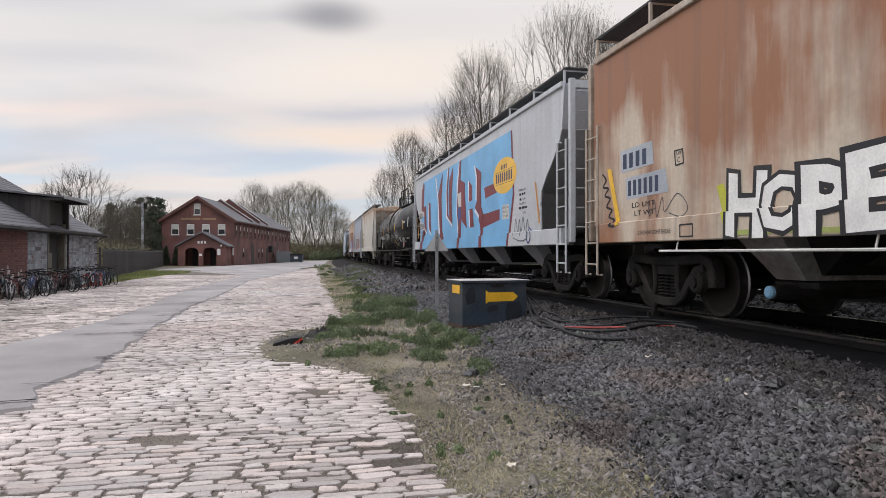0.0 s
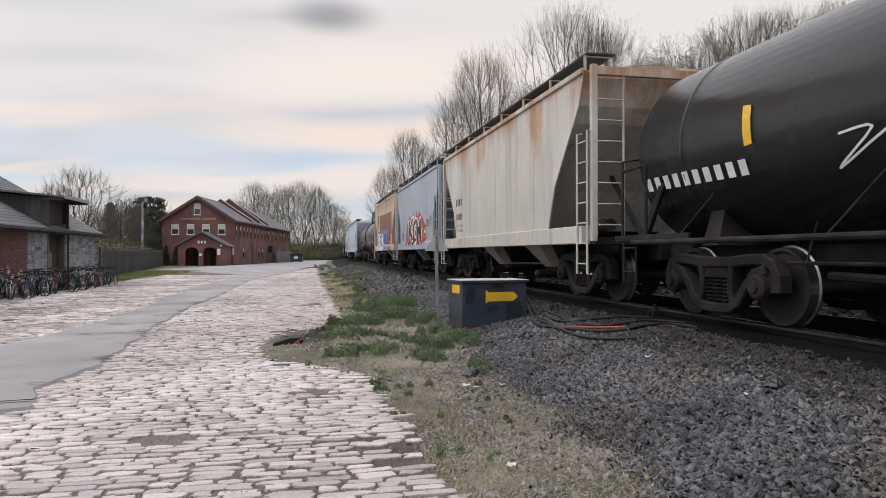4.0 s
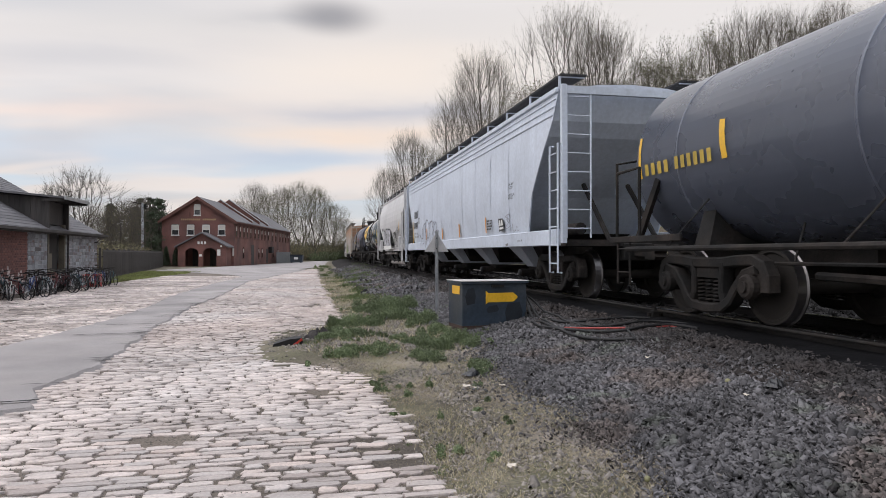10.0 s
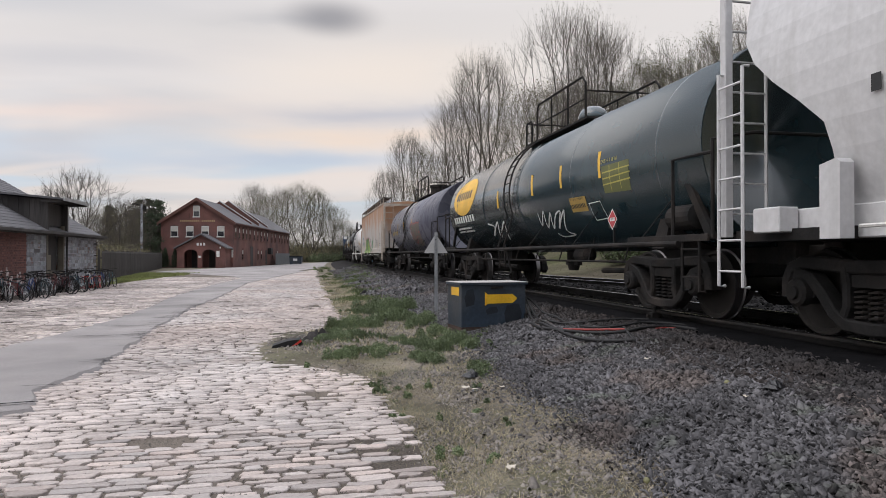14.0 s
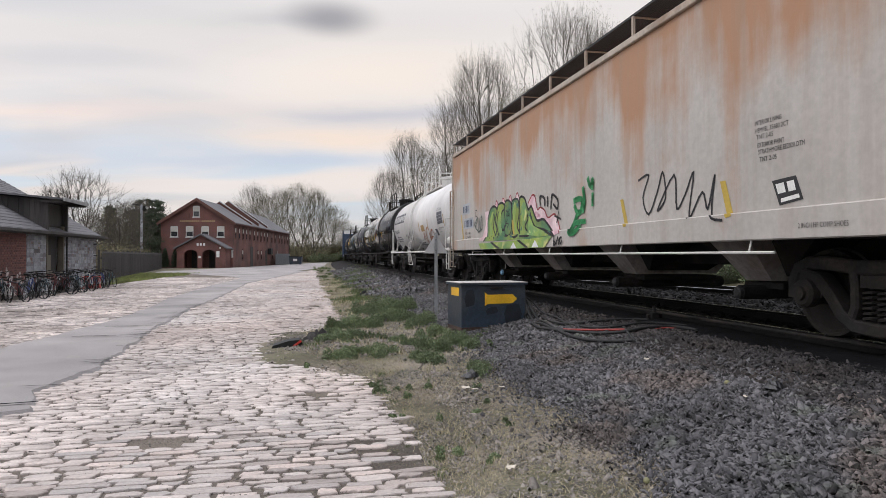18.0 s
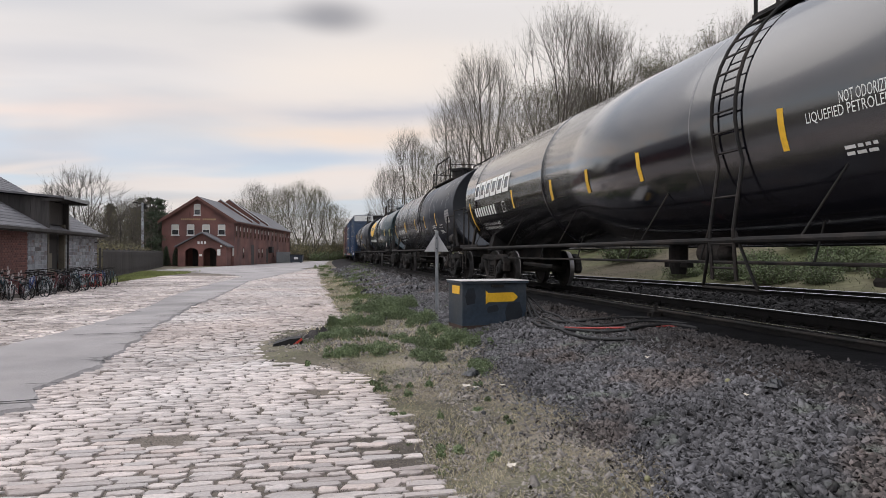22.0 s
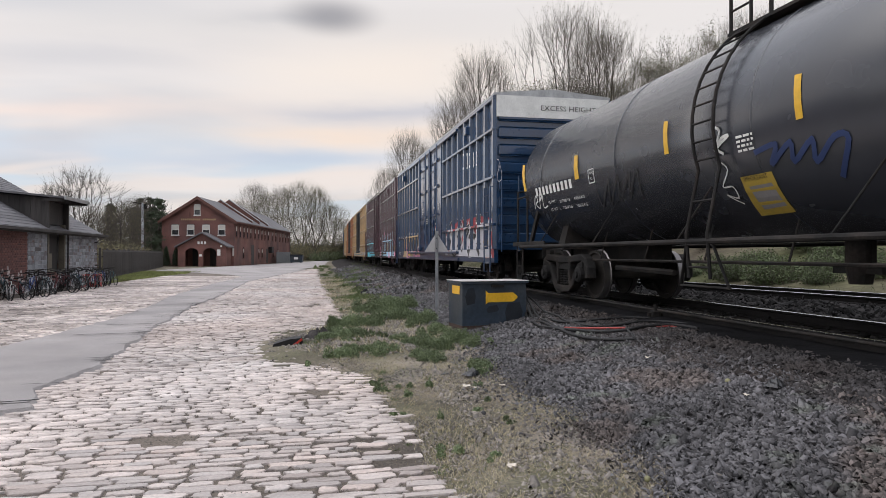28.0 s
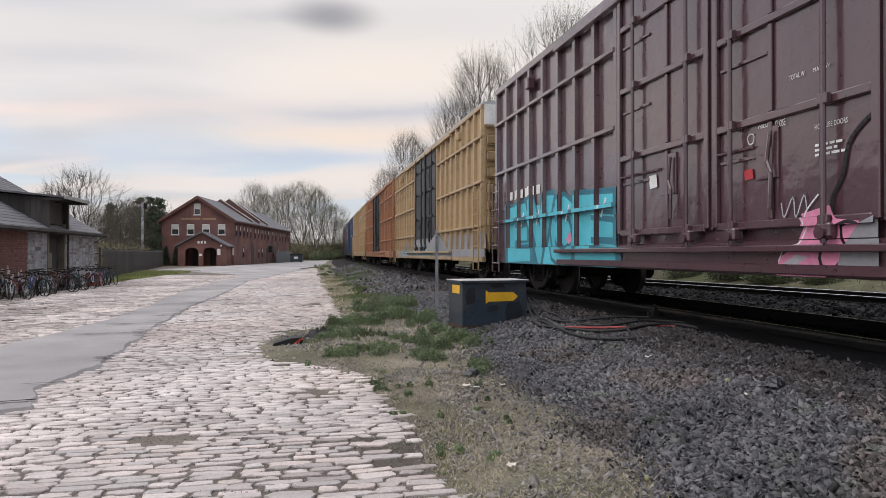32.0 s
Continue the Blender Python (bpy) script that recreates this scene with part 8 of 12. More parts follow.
def marks_s(c, k):
    poly(c, k, "iceblue", (2.82, 0.68), (2.88, 1.77), (3.23, 2.02), (4.20, 1.89), (4.95, 1.96), (5.53, 2.06), (6.22, 1.95), (6.69, 2.01), (7.38, 2.00), (7.51, 2.11), (8.11, 2.06), (8.38, 2.17), (8.49, 1.87), (8.64, 0.74))
    poly(c, k, "pinkgraf", (8.49, 0.73), (8.56, 1.47), (8.78, 1.63), (9.02, 1.54), (9.07, 0.74))
    poly(c, k, "pinkgraf", (3.80, 1.97), (4.04, 2.17), (4.36, 2.08), (4.42, 1.88), (4.13, 1.78))
    poly(c, k, "pinkgraf", (5.92, 0.64), (6.02, 1.57), (5.74, 1.89), (5.53, 1.98), (5.80, 2.07), (6.15, 1.85), (6.25, 1.27), (6.46, 0.64))
    poly(c, k, "palegraf", (6.38, 1.83), (6.69, 1.99), (7.25, 1.98), (7.51, 1.79), (7.25, 1.56), (6.69, 1.67))
    poly(c, k, "palegraf", (7.64, 1.72), (7.74, 1.99), (8.16, 1.99), (8.38, 1.77), (8.33, 1.60))
    poly(c, k, "palegraf", (2.88, 1.59), (3.25, 1.84), (3.76, 1.80), (3.61, 1.29), (2.99, 0.94))
    poly(c, k, "yellowpaint", (5.60, 1.46), (5.76, 1.47), (5.80, 1.05), (5.64, 1.03))
    poly(c, k, "yellowpaint", (8.26, 1.51), (8.43, 1.52), (8.41, 1.05), (8.26, 1.14))
    poly(c, k, "yellowpaint", (8.83, 1.28), (8.98, 1.27), (8.98, 1.10), (8.83, 1.12))
    stroke(c, k, "blackgraf", 0.054, (3.25, 0.80), (3.61, 1.20), (3.25, 1.52), (3.71, 1.70), (4.13, 1.52), (3.90, 1.23), (4.31, 0.86), (4.95, 1.12), (4.45, 1.34), (4.13, 1.02))
    stroke(c, k, "blackgraf", 0.048, (4.95, 0.77), (5.19, 1.24), (4.95, 1.56), (5.38, 1.64), (5.56, 1.30), (5.38, 0.88))
    stroke(c, k, "blackgraf", 0.050, (6.25, 0.70), (6.09, 1.13), (6.31, 1.61), (6.72, 1.62), (6.86, 1.35), (6.74, 1.06), (6.53, 1.25), (6.66, 1.57))
    stroke(c, k, "blackgraf", 0.045, (7.22, 0.75), (7.46, 1.20), (7.49, 1.57), (7.66, 1.68), (8.00, 1.61), (8.39, 1.59))
    stroke(c, k, "blackgraf", 0.048, (8.05, 1.14), (7.76, 1.33), (7.88, 1.51), (8.26, 1.43), (8.33, 1.08), (8.00, 1.11), (7.76, 0.97), (8.00, 0.79), (8.43, 0.85))
    stroke(c, k, "blackgraf", 0.033, (7.14, 1.57), (7.30, 1.75), (7.12, 1.96), (7.54, 2.10), (8.16, 2.06), (8.39, 2.16), (8.43, 1.76))
    stroke(c, k, "blackgraf", 0.046, (2.88, 0.66), (2.82, 1.68), (3.30, 2.00), (4.22, 1.89))
    stroke(c, k, "blackgraf", 0.023, (8.56, 0.96), (8.78, 1.29), (8.74, 1.45), (9.02, 1.38))
    poly(c, k, "blackgraf", (4.13, 1.12), (4.58, 1.17), (4.75, 0.97), (4.36, 0.85))
    poly(c, k, "blackgraf", (7.86, 1.27), (8.22, 1.29), (8.24, 1.11), (8.00, 1.09))
    poly(c, k, "blackgraf", (6.61, 1.47), (6.77, 1.52), (6.80, 1.25), (6.66, 1.19))
    stroke(c, k, "whitepaint2", 0.026, (3.56, 1.64), (3.41, 1.29), (3.61, 0.89))
    stroke(c, k, "whitepaint2", 0.021, (6.44, 1.54), (6.38, 1.13), (6.56, 0.78))
    stroke(c, k, "whitepaint2", 0.019, (7.64, 1.53), (7.59, 1.10), (7.69, 0.78))
    stroke(c, k, "palegraf", 0.017, (8.59, 3.41), (8.78, 3.40), (8.76, 3.11), (8.93, 3.39), (8.95, 3.06), (9.13, 3.28), (9.09, 2.97), (9.27, 3.18))
    stroke(c, k, "palegraf", 0.017, (8.59, 2.98), (8.83, 3.01), (9.02, 2.93), (8.88, 2.86), (9.15, 2.82), (8.83, 2.65), (9.06, 2.57), (9.20, 2.70), (9.02, 2.83))
    words(c, k, "white", "EXH 17-0", 5.85, 2.21, 0.44, 0.06)
    words(c, k, "white", "EXW 10-8", 5.85, 2.13, 0.44, 0.06)
    words(c, k, "white", "EW 9-7", 5.85, 2.04, 0.44, 0.06)
    words(c, k, "white", "EXH W 8-2", 6.67, 2.21, 0.46, 0.06)
    words(c, k, "white", "EXW 6-0", 6.67, 2.12, 0.46, 0.06)
    poly(c, k, "turquoise", (-8.11, 1.56), (-7.76, 1.81), (-5.90, 1.85), (-5.42, 1.95), (-4.56, 1.77), (-3.80, 1.79), (-3.35, 1.87), (-2.82, 1.72), (-2.49, 1.75), (-2.48, 0.65), (-7.98, 0.62))
    poly(c, k, "tealdark", (-7.15, 0.58), (-6.96, 0.96), (-5.90, 0.78), (-5.64, 0.61))
    mural(c, k, "turquoise", "tealdark", "EVOE", -7.85, 0.71, 5.28, 1.21)
    poly(c, k, "pinkgraf", (-4.61, 1.10), (-4.43, 1.27), (-4.32, 1.09), (-4.48, 1.02))
    poly(c, k, "tanpaint", (-2.72, 1.15), (-2.57, 1.52), (-2.51, 1.14))
    words(c, k, "white", "MAIN W", 1.59, 2.56, 0.21, 0.04)
    words(c, k, "white", "TOTAL W", 1.27, 2.56, 0.21, 0.05)
    words(c, k, "white", "HOT LUBE DOORS", 1.61, 2.01, 0.39, 0.05)
    small_print(c, k, "white", 1.61, 1.85, 0.38, 3, 0.024)
    words(c, k, "white", "BEFORE", -1.58, 4.20, 0.73, 0.06)
    stroke(c, k, "white", 0.015, (0.63, 2.10), (0.67, 2.13), (0.74, 2.11), (0.72, 2.03), (0.66, 2.03), (0.63, 2.10))
    poly(c, k, "white", (0.81, 1.92), (0.99, 1.92), (1.02, 1.72), (0.85, 1.72))
    poly(c, k, "redpaint", (0.57, 1.75), (0.71, 1.76), (0.73, 1.65), (0.59, 1.64))
    poly(c, k, "white", (-1.48, 1.92), (-1.28, 1.93), (-1.25, 1.75), (-1.45, 1.74))
    words(c, k, "white", "OPEN", 0.81, 2.13, 0.15, 0.07)
    words(c, k, "white", "CLOSE", 1.07, 2.13, 0.15, 0.07)
    blocks(c, k, "white", 6, -8.02, 2.08, 2.19, 0.19)
    poly(c, k, "pinkgraf", (1.07, 0.60), (1.11, 0.80), (1.37, 0.93), (1.49, 1.14), (1.43, 1.23), (1.60, 1.26), (1.78, 1.29), (1.92, 1.16), (2.17, 1.13), (2.17, 0.92), (1.92, 0.81), (1.71, 0.61))
    poly(c, k, "palegraf", (1.14, 0.73), (1.36, 0.84), (1.51, 0.81), (1.28, 0.70))
    stroke(c, k, "whitepaint2", 0.017, (1.11, 0.77), (1.20, 0.90), (1.40, 0.95), (1.51, 1.12), (1.48, 1.23), (1.65, 1.40))
    stroke(c, k, "blackgraf", 0.036, (1.78, 0.61), (1.66, 0.80), (1.76, 1.01), (1.86, 1.16), (1.81, 1.33), (1.94, 1.55), (2.01, 1.82), (2.17, 1.98), (2.32, 2.06))
    stroke(c, k, "blackgraf", 0.030, (1.92, 1.10), (2.04, 1.13), (2.16, 1.09), (2.13, 0.96), (1.95, 0.94), (1.92, 1.10))
    stroke(c, k, "palegraf", 0.015, (1.16, 1.35), (1.20, 1.21), (1.32, 1.40), (1.36, 1.20), (1.47, 1.41), (1.51, 1.26))
    poly(c, k, "greygraf", (1.85, 0.65), (1.92, 0.89), (2.10, 1.09), (2.32, 1.17), (2.32, 0.65))

def marks_t(c, k):
    poly(c, k, "greygraf", (-7.68, 1.10), (-2.06, 1.42), (8.84, 1.43), (8.95, 0.76), (-7.68, 0.67))
    poly(c, k, "tealdark", (-6.27, 0.81), (-4.44, 1.21), (-2.06, 0.77), (-0.02, 1.22), (1.75, 0.78))

# ---- the train, from its first car seen ----
SLOPED = ((0.0, 1.95), (0.3, 1.6), (0.6, 0.9), (0.78, 0.45), (1.0, 0.2))


def make_train():
    rusty = streaked("rusted_tan_paint", (0.52, 0.44, 0.35), (0.28, 0.125, 0.065), 4.0, 1.4, 0.50)
    c, k, h = hopper("tan covered hopper car streaked with rust and lettered in dark blue", -7.0, 10.4, rusty, 4, style="full", trim=M["tantrim"], chute_mat=M["chutegrey"], walk_up=0.38)
    marks_a(c, k)
    pale = streaked("pale_grey_hopper_paint", (0.47, 0.485, 0.51), (0.38, 0.35, 0.32), 4.0, 1.4, -0.08, dirt=(0.32, 0.32, 0.33))
    c, k, h = hopper("pale grey covered hopper with a blue and red letter mural", 11.4, 28.5, pale, 4)
    marks_b(c, k)
    c, k, h = tank("black tank car with yellow reflective strips and a red placard", 29.6, 45.6, M["tankblack"], 1.36, 2.29, lx=-1.18)
    marks_c(c, k)
    buff = streaked("buff_hopper_paint", (0.54, 0.51, 0.46), (0.40, 0.18, 0.06), 4.0, 1.4, 0.16)
    c, k, h = hopper("buff covered hopper with orange rust along its roof edge", 46.6, 58.5, buff, 2, ends=SLOPED)
    marks_d(c, k)
    grey = streaked("light_grey_hopper_paint", (0.36, 0.395, 0.45), (0.25, 0.25, 0.27), 4.0, 1.4, -0.08, dirt=(0.20, 0.21, 0.235))
    c, k, h = hopper("light grey two-bay covered hopper with red and black graffiti", 59.5, 70.1, grey, 2, ends=((0.0, 0.97), (0.34, 0.98), (0.48, 0.77), (0.56, 0.41), (0.65, 0.15), (1.0, 0.12)))
    marks_e(c, k)
    tan = streaked("brown_hopper_paint", (0.56, 0.43, 0.33), (0.30, 0.15, 0.08), 3.7, 1.2, 0.0)
    c, k, h = hopper("brown and tan covered hopper with white and blue graffiti", 71.2, 82.0, tan, 2, ledges=(0.10, 0.22, 0.36))
    marks_f(c, k)
    c, k, h = tank("slate grey tank car with yellow strips and a yellow notice", 83.0, 100.9, M["tankslate"], 1.30, 2.22, rings=6, lx=-1.38, dome="pair", pipe=0.92)
    marks_g(c, k)
    white = streaked("white_hopper_paint", (0.55, 0.60, 0.685), (0.44, 0.46, 0.50), 4.0, 1.4, -0.3, dirt=(0.40, 0.44, 0.50))
    c, k, h = hopper("long white covered hopper with faint line graffiti", 103.0, 122.0, white, 4, seams=9, curve=0.06, ledges=(0.13, 0.27, 0.42), ends=SLOPED)
    marks_h(c, k)
    cream = streaked("off_white_barrel_paint", (0.57, 0.565, 0.57), (0.42, 0.37, 0.32), 4.0, 1.4, -0.15, dirt=(0.36, 0.35, 0.34))
    c, k, h = hopper("off-white round-sided hopper with a silver letter mural", 123.1, 134.7, cream, 2, curve=0.28, seams=6, piped=True, chute_mat=M["steel"])
    marks_i(c, k)
    c, k, h = tank("dark green tank car with a yellow oval emblem", 135.2, 150.4, M["tankgreen"], 1.38, 2.31, dome="ball", lx=-0.6)
    marks_j(c, k)
    c, k, h = tank("purplish grey tank car with orange graffiti", 152.0, 166.4, M["tankpurple"], 1.38, 2.31, lx=-1.19)
    marks_k(c, k)
    rusty2 = streaked("rust_washed_grey_paint", (0.44, 0.415, 0.39), (0.38, 0.205, 0.115), 4.0, 1.4, 0.36, dirt=(0.30, 0.23, 0.18))
    c, k, h = hopper("rust-washed grey covered hopper with green letter mural", 168.2, 185.3, rusty2, 4, style="full", trim=M["tantrim"], chute_mat=M["chutegrey"], walk_up=0.38)
    marks_l(c, k)
    c, k, h = tank("white tank car with black block letters and a red placard", 186.0, 201.1, M["tankwhite"], 1.42, 2.37, rail_mat=M["whitepaint"], lx=-0.84)
    marks_m(c, k)
    c, k, h = tank("gloss black tank car with large white block letters", 201.8, 220.8, M["tankgloss"], 1.48, 2.44, rings=4, lx=3.53)
    marks_n(c, k)
    c, k, h = tank("charcoal black tank car with a black number panel", 222.3, 237.5, M["tankcharcoal"], 1.42, 2.41, lx=1.03)
    marks_o(c, k)
    c, k, h = tank("dark green tank car with a yellow oval emblem", 239.1, 253.3, M["tankgreen"], 1.38, 2.33, dome="ball", lx=-0.79)
    marks_p(c, k)
    c, k, h = tank("charcoal tank car with a yellow warning sign and tags", 254.5, 270.6, M["tankcharcoal"], 1.43, 2.42, lx=-0.78)
    marks_q(c, k)
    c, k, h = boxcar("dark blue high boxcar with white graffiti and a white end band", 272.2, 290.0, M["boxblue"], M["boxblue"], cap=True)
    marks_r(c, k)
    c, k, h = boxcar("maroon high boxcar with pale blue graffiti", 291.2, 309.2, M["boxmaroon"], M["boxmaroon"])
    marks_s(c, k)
    c, k, h = boxcar("tan high boxcar with black doors", 310.5, 328.0, M["boxtan"], M["boxblack"], cap=True)
    marks_t(c, k)
    at = 329.2
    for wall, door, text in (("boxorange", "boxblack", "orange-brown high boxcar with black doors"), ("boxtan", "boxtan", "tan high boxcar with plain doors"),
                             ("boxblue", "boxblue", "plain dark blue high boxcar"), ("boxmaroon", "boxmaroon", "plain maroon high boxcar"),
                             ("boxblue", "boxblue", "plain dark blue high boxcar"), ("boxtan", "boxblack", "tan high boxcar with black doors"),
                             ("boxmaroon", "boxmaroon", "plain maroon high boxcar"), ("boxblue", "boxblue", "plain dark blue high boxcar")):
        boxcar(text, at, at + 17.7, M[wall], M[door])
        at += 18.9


M["chutegrey"] = mat("soiled_grey_plate", (0.34, 0.32, 0.31), 0.7, vary=0.3, scales=(1.5, 14), bump=0.06, second=(0.20, 0.17, 0.155), share=0.5)
M["tantrim"] = mat("stained_tan_paint", (0.40, 0.345, 0.29), 0.6, vary=0.2, scales=(1.5, 12), bump=0.06, second=(0.30, 0.21, 0.15), share=0.6)
M["tankblack"] = mat("matt_black_tank", (0.0115, 0.0115, 0.0145), 0.26, vary=0.09, scales=(0.35, 2.2), bump=0, second=(0.017, 0.0165, 0.018), spec=0.55, rough_vary=0.03)
M["tankgloss"] = mat("gloss_black_tank", (0.005, 0.005, 0.008), 0.16, vary=0.09, scales=(0.35, 2.2), bump=0.0, spec=1.0, rough_vary=0.03)
M["tankslate"] = mat("slate_grey_tank", (0.098, 0.110, 0.145), 0.28, vary=0.09, scales=(0.35, 2.2), bump=0, spec=0.6, rough_vary=0.03)
M["tankcharcoal"] = mat("charcoal_tank", (0.036, 0.039, 0.048), 0.26, vary=0.09, scales=(0.35, 2.2), bump=0, spec=0.6, rough_vary=0.03)
M["tankgreen"] = mat("dark_green_tank", (0.018, 0.038, 0.046), 0.20, vary=0.09, scales=(0.35, 2.2), bump=0, spec=0.8, rough_vary=0.03)
M["tankpurple"] = mat("purple_grey_tank", (0.115, 0.116, 0.150), 0.28, vary=0.09, scales=(0.35, 2.2), bump=0, spec=0.6, rough_vary=0.03)
M["tankwhite"] = mat("dusty_white_tank", (0.68, 0.665, 0.66), 0.38, vary=0.09, scales=(0.35, 2.2), bump=0, second=(0.58, 0.55, 0.53), share=0.62, rough_vary=0.03)
M["whitepaint"] = mat("white_painted_steel", (0.55, 0.54, 0.52), 0.5, vary=0.15, bump=0.1)
# blue and maroon: the streaks are a lighter tone, denser towards the roof
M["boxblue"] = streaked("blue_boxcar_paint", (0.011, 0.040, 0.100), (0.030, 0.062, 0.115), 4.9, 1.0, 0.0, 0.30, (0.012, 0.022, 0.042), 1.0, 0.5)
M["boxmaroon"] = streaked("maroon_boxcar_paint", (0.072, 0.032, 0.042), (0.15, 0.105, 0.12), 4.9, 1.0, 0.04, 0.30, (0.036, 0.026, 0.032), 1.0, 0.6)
M["boxtan"] = streaked("tan_boxcar_paint", (0.40, 0.28, 0.15), (0.20, 0.09, 0.04), 4.9, 1.0, 0.02, 0.4)
M["boxorange"] = streaked("orange_boxcar_paint", (0.30, 0.13, 0.06), (0.16, 0.07, 0.04), 4.9, 1.0, 0.02)
M["boxblack"] = mat("black_door_paint", (0.03, 0.03, 0.034), 0.5, vary=0.2, bump=0.05)
for key, weight, rough in (("tankgloss", 1.0, 0.12), ("tankgreen", 0.7, 0.20), ("tankcharcoal", 0.3, 0.25), ("tankwhite", 0.3, 0.2)):
    shader = M[key].node_tree.nodes["Principled BSDF"]
    shader.inputs["Coat Weight"].default_value, shader.inputs["Coat Roughness"].default_value = weight, rough
make_train()

# ---- trees ----
def frusta(p0, p1, r0, r1, n=4):
    """Many tapered round bars at once."""
    d = p1 - p0
    d /= np.maximum(np.linalg.norm(d, axis=1, keepdims=True), 1e-6)
    ref = np.where(np.abs(d[:, 2:3]) < 0.9, np.array([[0, 0, 1.0]]), np.array([[1.0, 0, 0]]))
    u = np.cross(d, ref)
    u /= np.linalg.norm(u, axis=1, keepdims=True)
    w = np.cross(d, u)
    ring = []
    for p, r in ((p0, r0), (p1, r1)):
        for k in range(n):
            a = 2 * math.pi * k / n
            ring.append(p + r[:, None] * (math.cos(a) * u + math.sin(a) * w))
    v = np.stack(ring, 1).reshape(-1, 3)
    base = (np.arange(len(p0)) * 2 * n)[:, None]
    f = [base + np.array([[k, (k + 1) % n, n + (k + 1) % n, n + k]]) for k in range(n)]
    return v, np.concatenate(f, 0)


def flecks(c, size, rng):
    """Small leaf-sized quads at the points c."""
    n = len(c)
    a = rng.normal(size=(n, 3))
    a /= np.linalg.norm(a, axis=1, keepdims=True)
    b = np.cross(a, rng.normal(size=(n, 3)))
    b /= np.linalg.norm(b, axis=1, keepdims=True)
    s = (size * rng.uniform(0.6, 1.4, n))[:, None]
    v = np.stack([c - a * s, c + b * s * 0.55, c + a * s, c - b * s * 0.55], 1).reshape(-1, 3)
    return v, (np.arange(n) * 4)[:, None] + np.arange(4)[None, :]


def grow(rng, height, width, n, low=0.25, straight=0.35, clump=0.1):
    """A branching crown: points strewn in a rounded, gappy envelope, each joined to the limb that reaches it most directly."""
    pts = []
    while len(pts) < n:
        f = low + (1 - low) * rng.random() ** 0.85
        u = (f - low) / (1 - low)
        r = width / 2 * (0.30 + 0.70 * math.sin(math.pi * min(u / 1.25, 0.5))) * (1.0 if u < 0.6 else math.sqrt(max(0.0, 1 - ((u - 0.6) / 0.42) ** 2)) + 0.05)
        a = rng.uniform(0, 2 * math.pi)
        r *= (0.80 + 0.45 * noise.noise((math.cos(a) * 1.5 + n, math.sin(a) * 1.5, f * 4))) * rng.random() ** 0.45
        p = (r * math.cos(a), r * math.sin(a), f * height)
        if noise.noise((p[0] * 5 / height + 7, p[1] * 5 / height + n, p[2] * 5 / height)) > -clump - 0.25 * rng.random():
            pts.append(p)
    trunk = [(0.012 * height * math.sin(1.9 * k), 0.010 * height * math.cos(2.3 * k) - 0.010 * height, low * height * k / 3) for k in range(4)]
    X = np.array(trunk + pts)
    N = len(X)
    parent = np.zeros(N, int)
    path = np.zeros(N)
    best = np.full(N, 1e9)
    done = np.zeros(N, bool)
    order = []
    j = 0
    for _ in range(N):
        done[j] = True
        order.append(j)
        d = np.linalg.norm(X - X[j], axis=1)
        cost = d ** 1.15 + straight * path[j] + (4.0 * height if j < 2 else 0.0)
        if j < 3:
            cost[j + 1] = -1.0
        better = (cost < best) & ~done
        best[better] = cost[better]
        parent[better] = j
        best[done] = 1e9
        if done.all():
            break
        j = int(np.argmin(best))
        path[j] = path[parent[j]] + np.linalg.norm(X[j] - X[parent[j]])
    tips = np.zeros(N)
    heir = np.zeros(N, int)
    for j in order[::-1]:
        tips[j] = max(tips[j], 1.0)
        if j:
            tips[parent[j]] += tips[j]
    for j in order[1:]:
        if heir[parent[j]] == 0 or tips[j] > tips[heir[parent[j]]]:
            heir[parent[j]] = j
    # limbs straighten between the fork below and the stoutest shoot above
    inner = np.array([j for j in range(1, N) if heir[j]])
    for _ in range(5):
        X[inner] = 0.45 * X[inner] + 0.275 * (X[parent[inner]] + X[heir[inner]])
    return X, parent, tips


def slivers(foot, tip, w):
    """Thin tapered twigs, three-sided at the foot."""
    n = len(foot)
    return frusta(foot, tip, np.full(n, w), np.full(n, w * 0.3), 3)


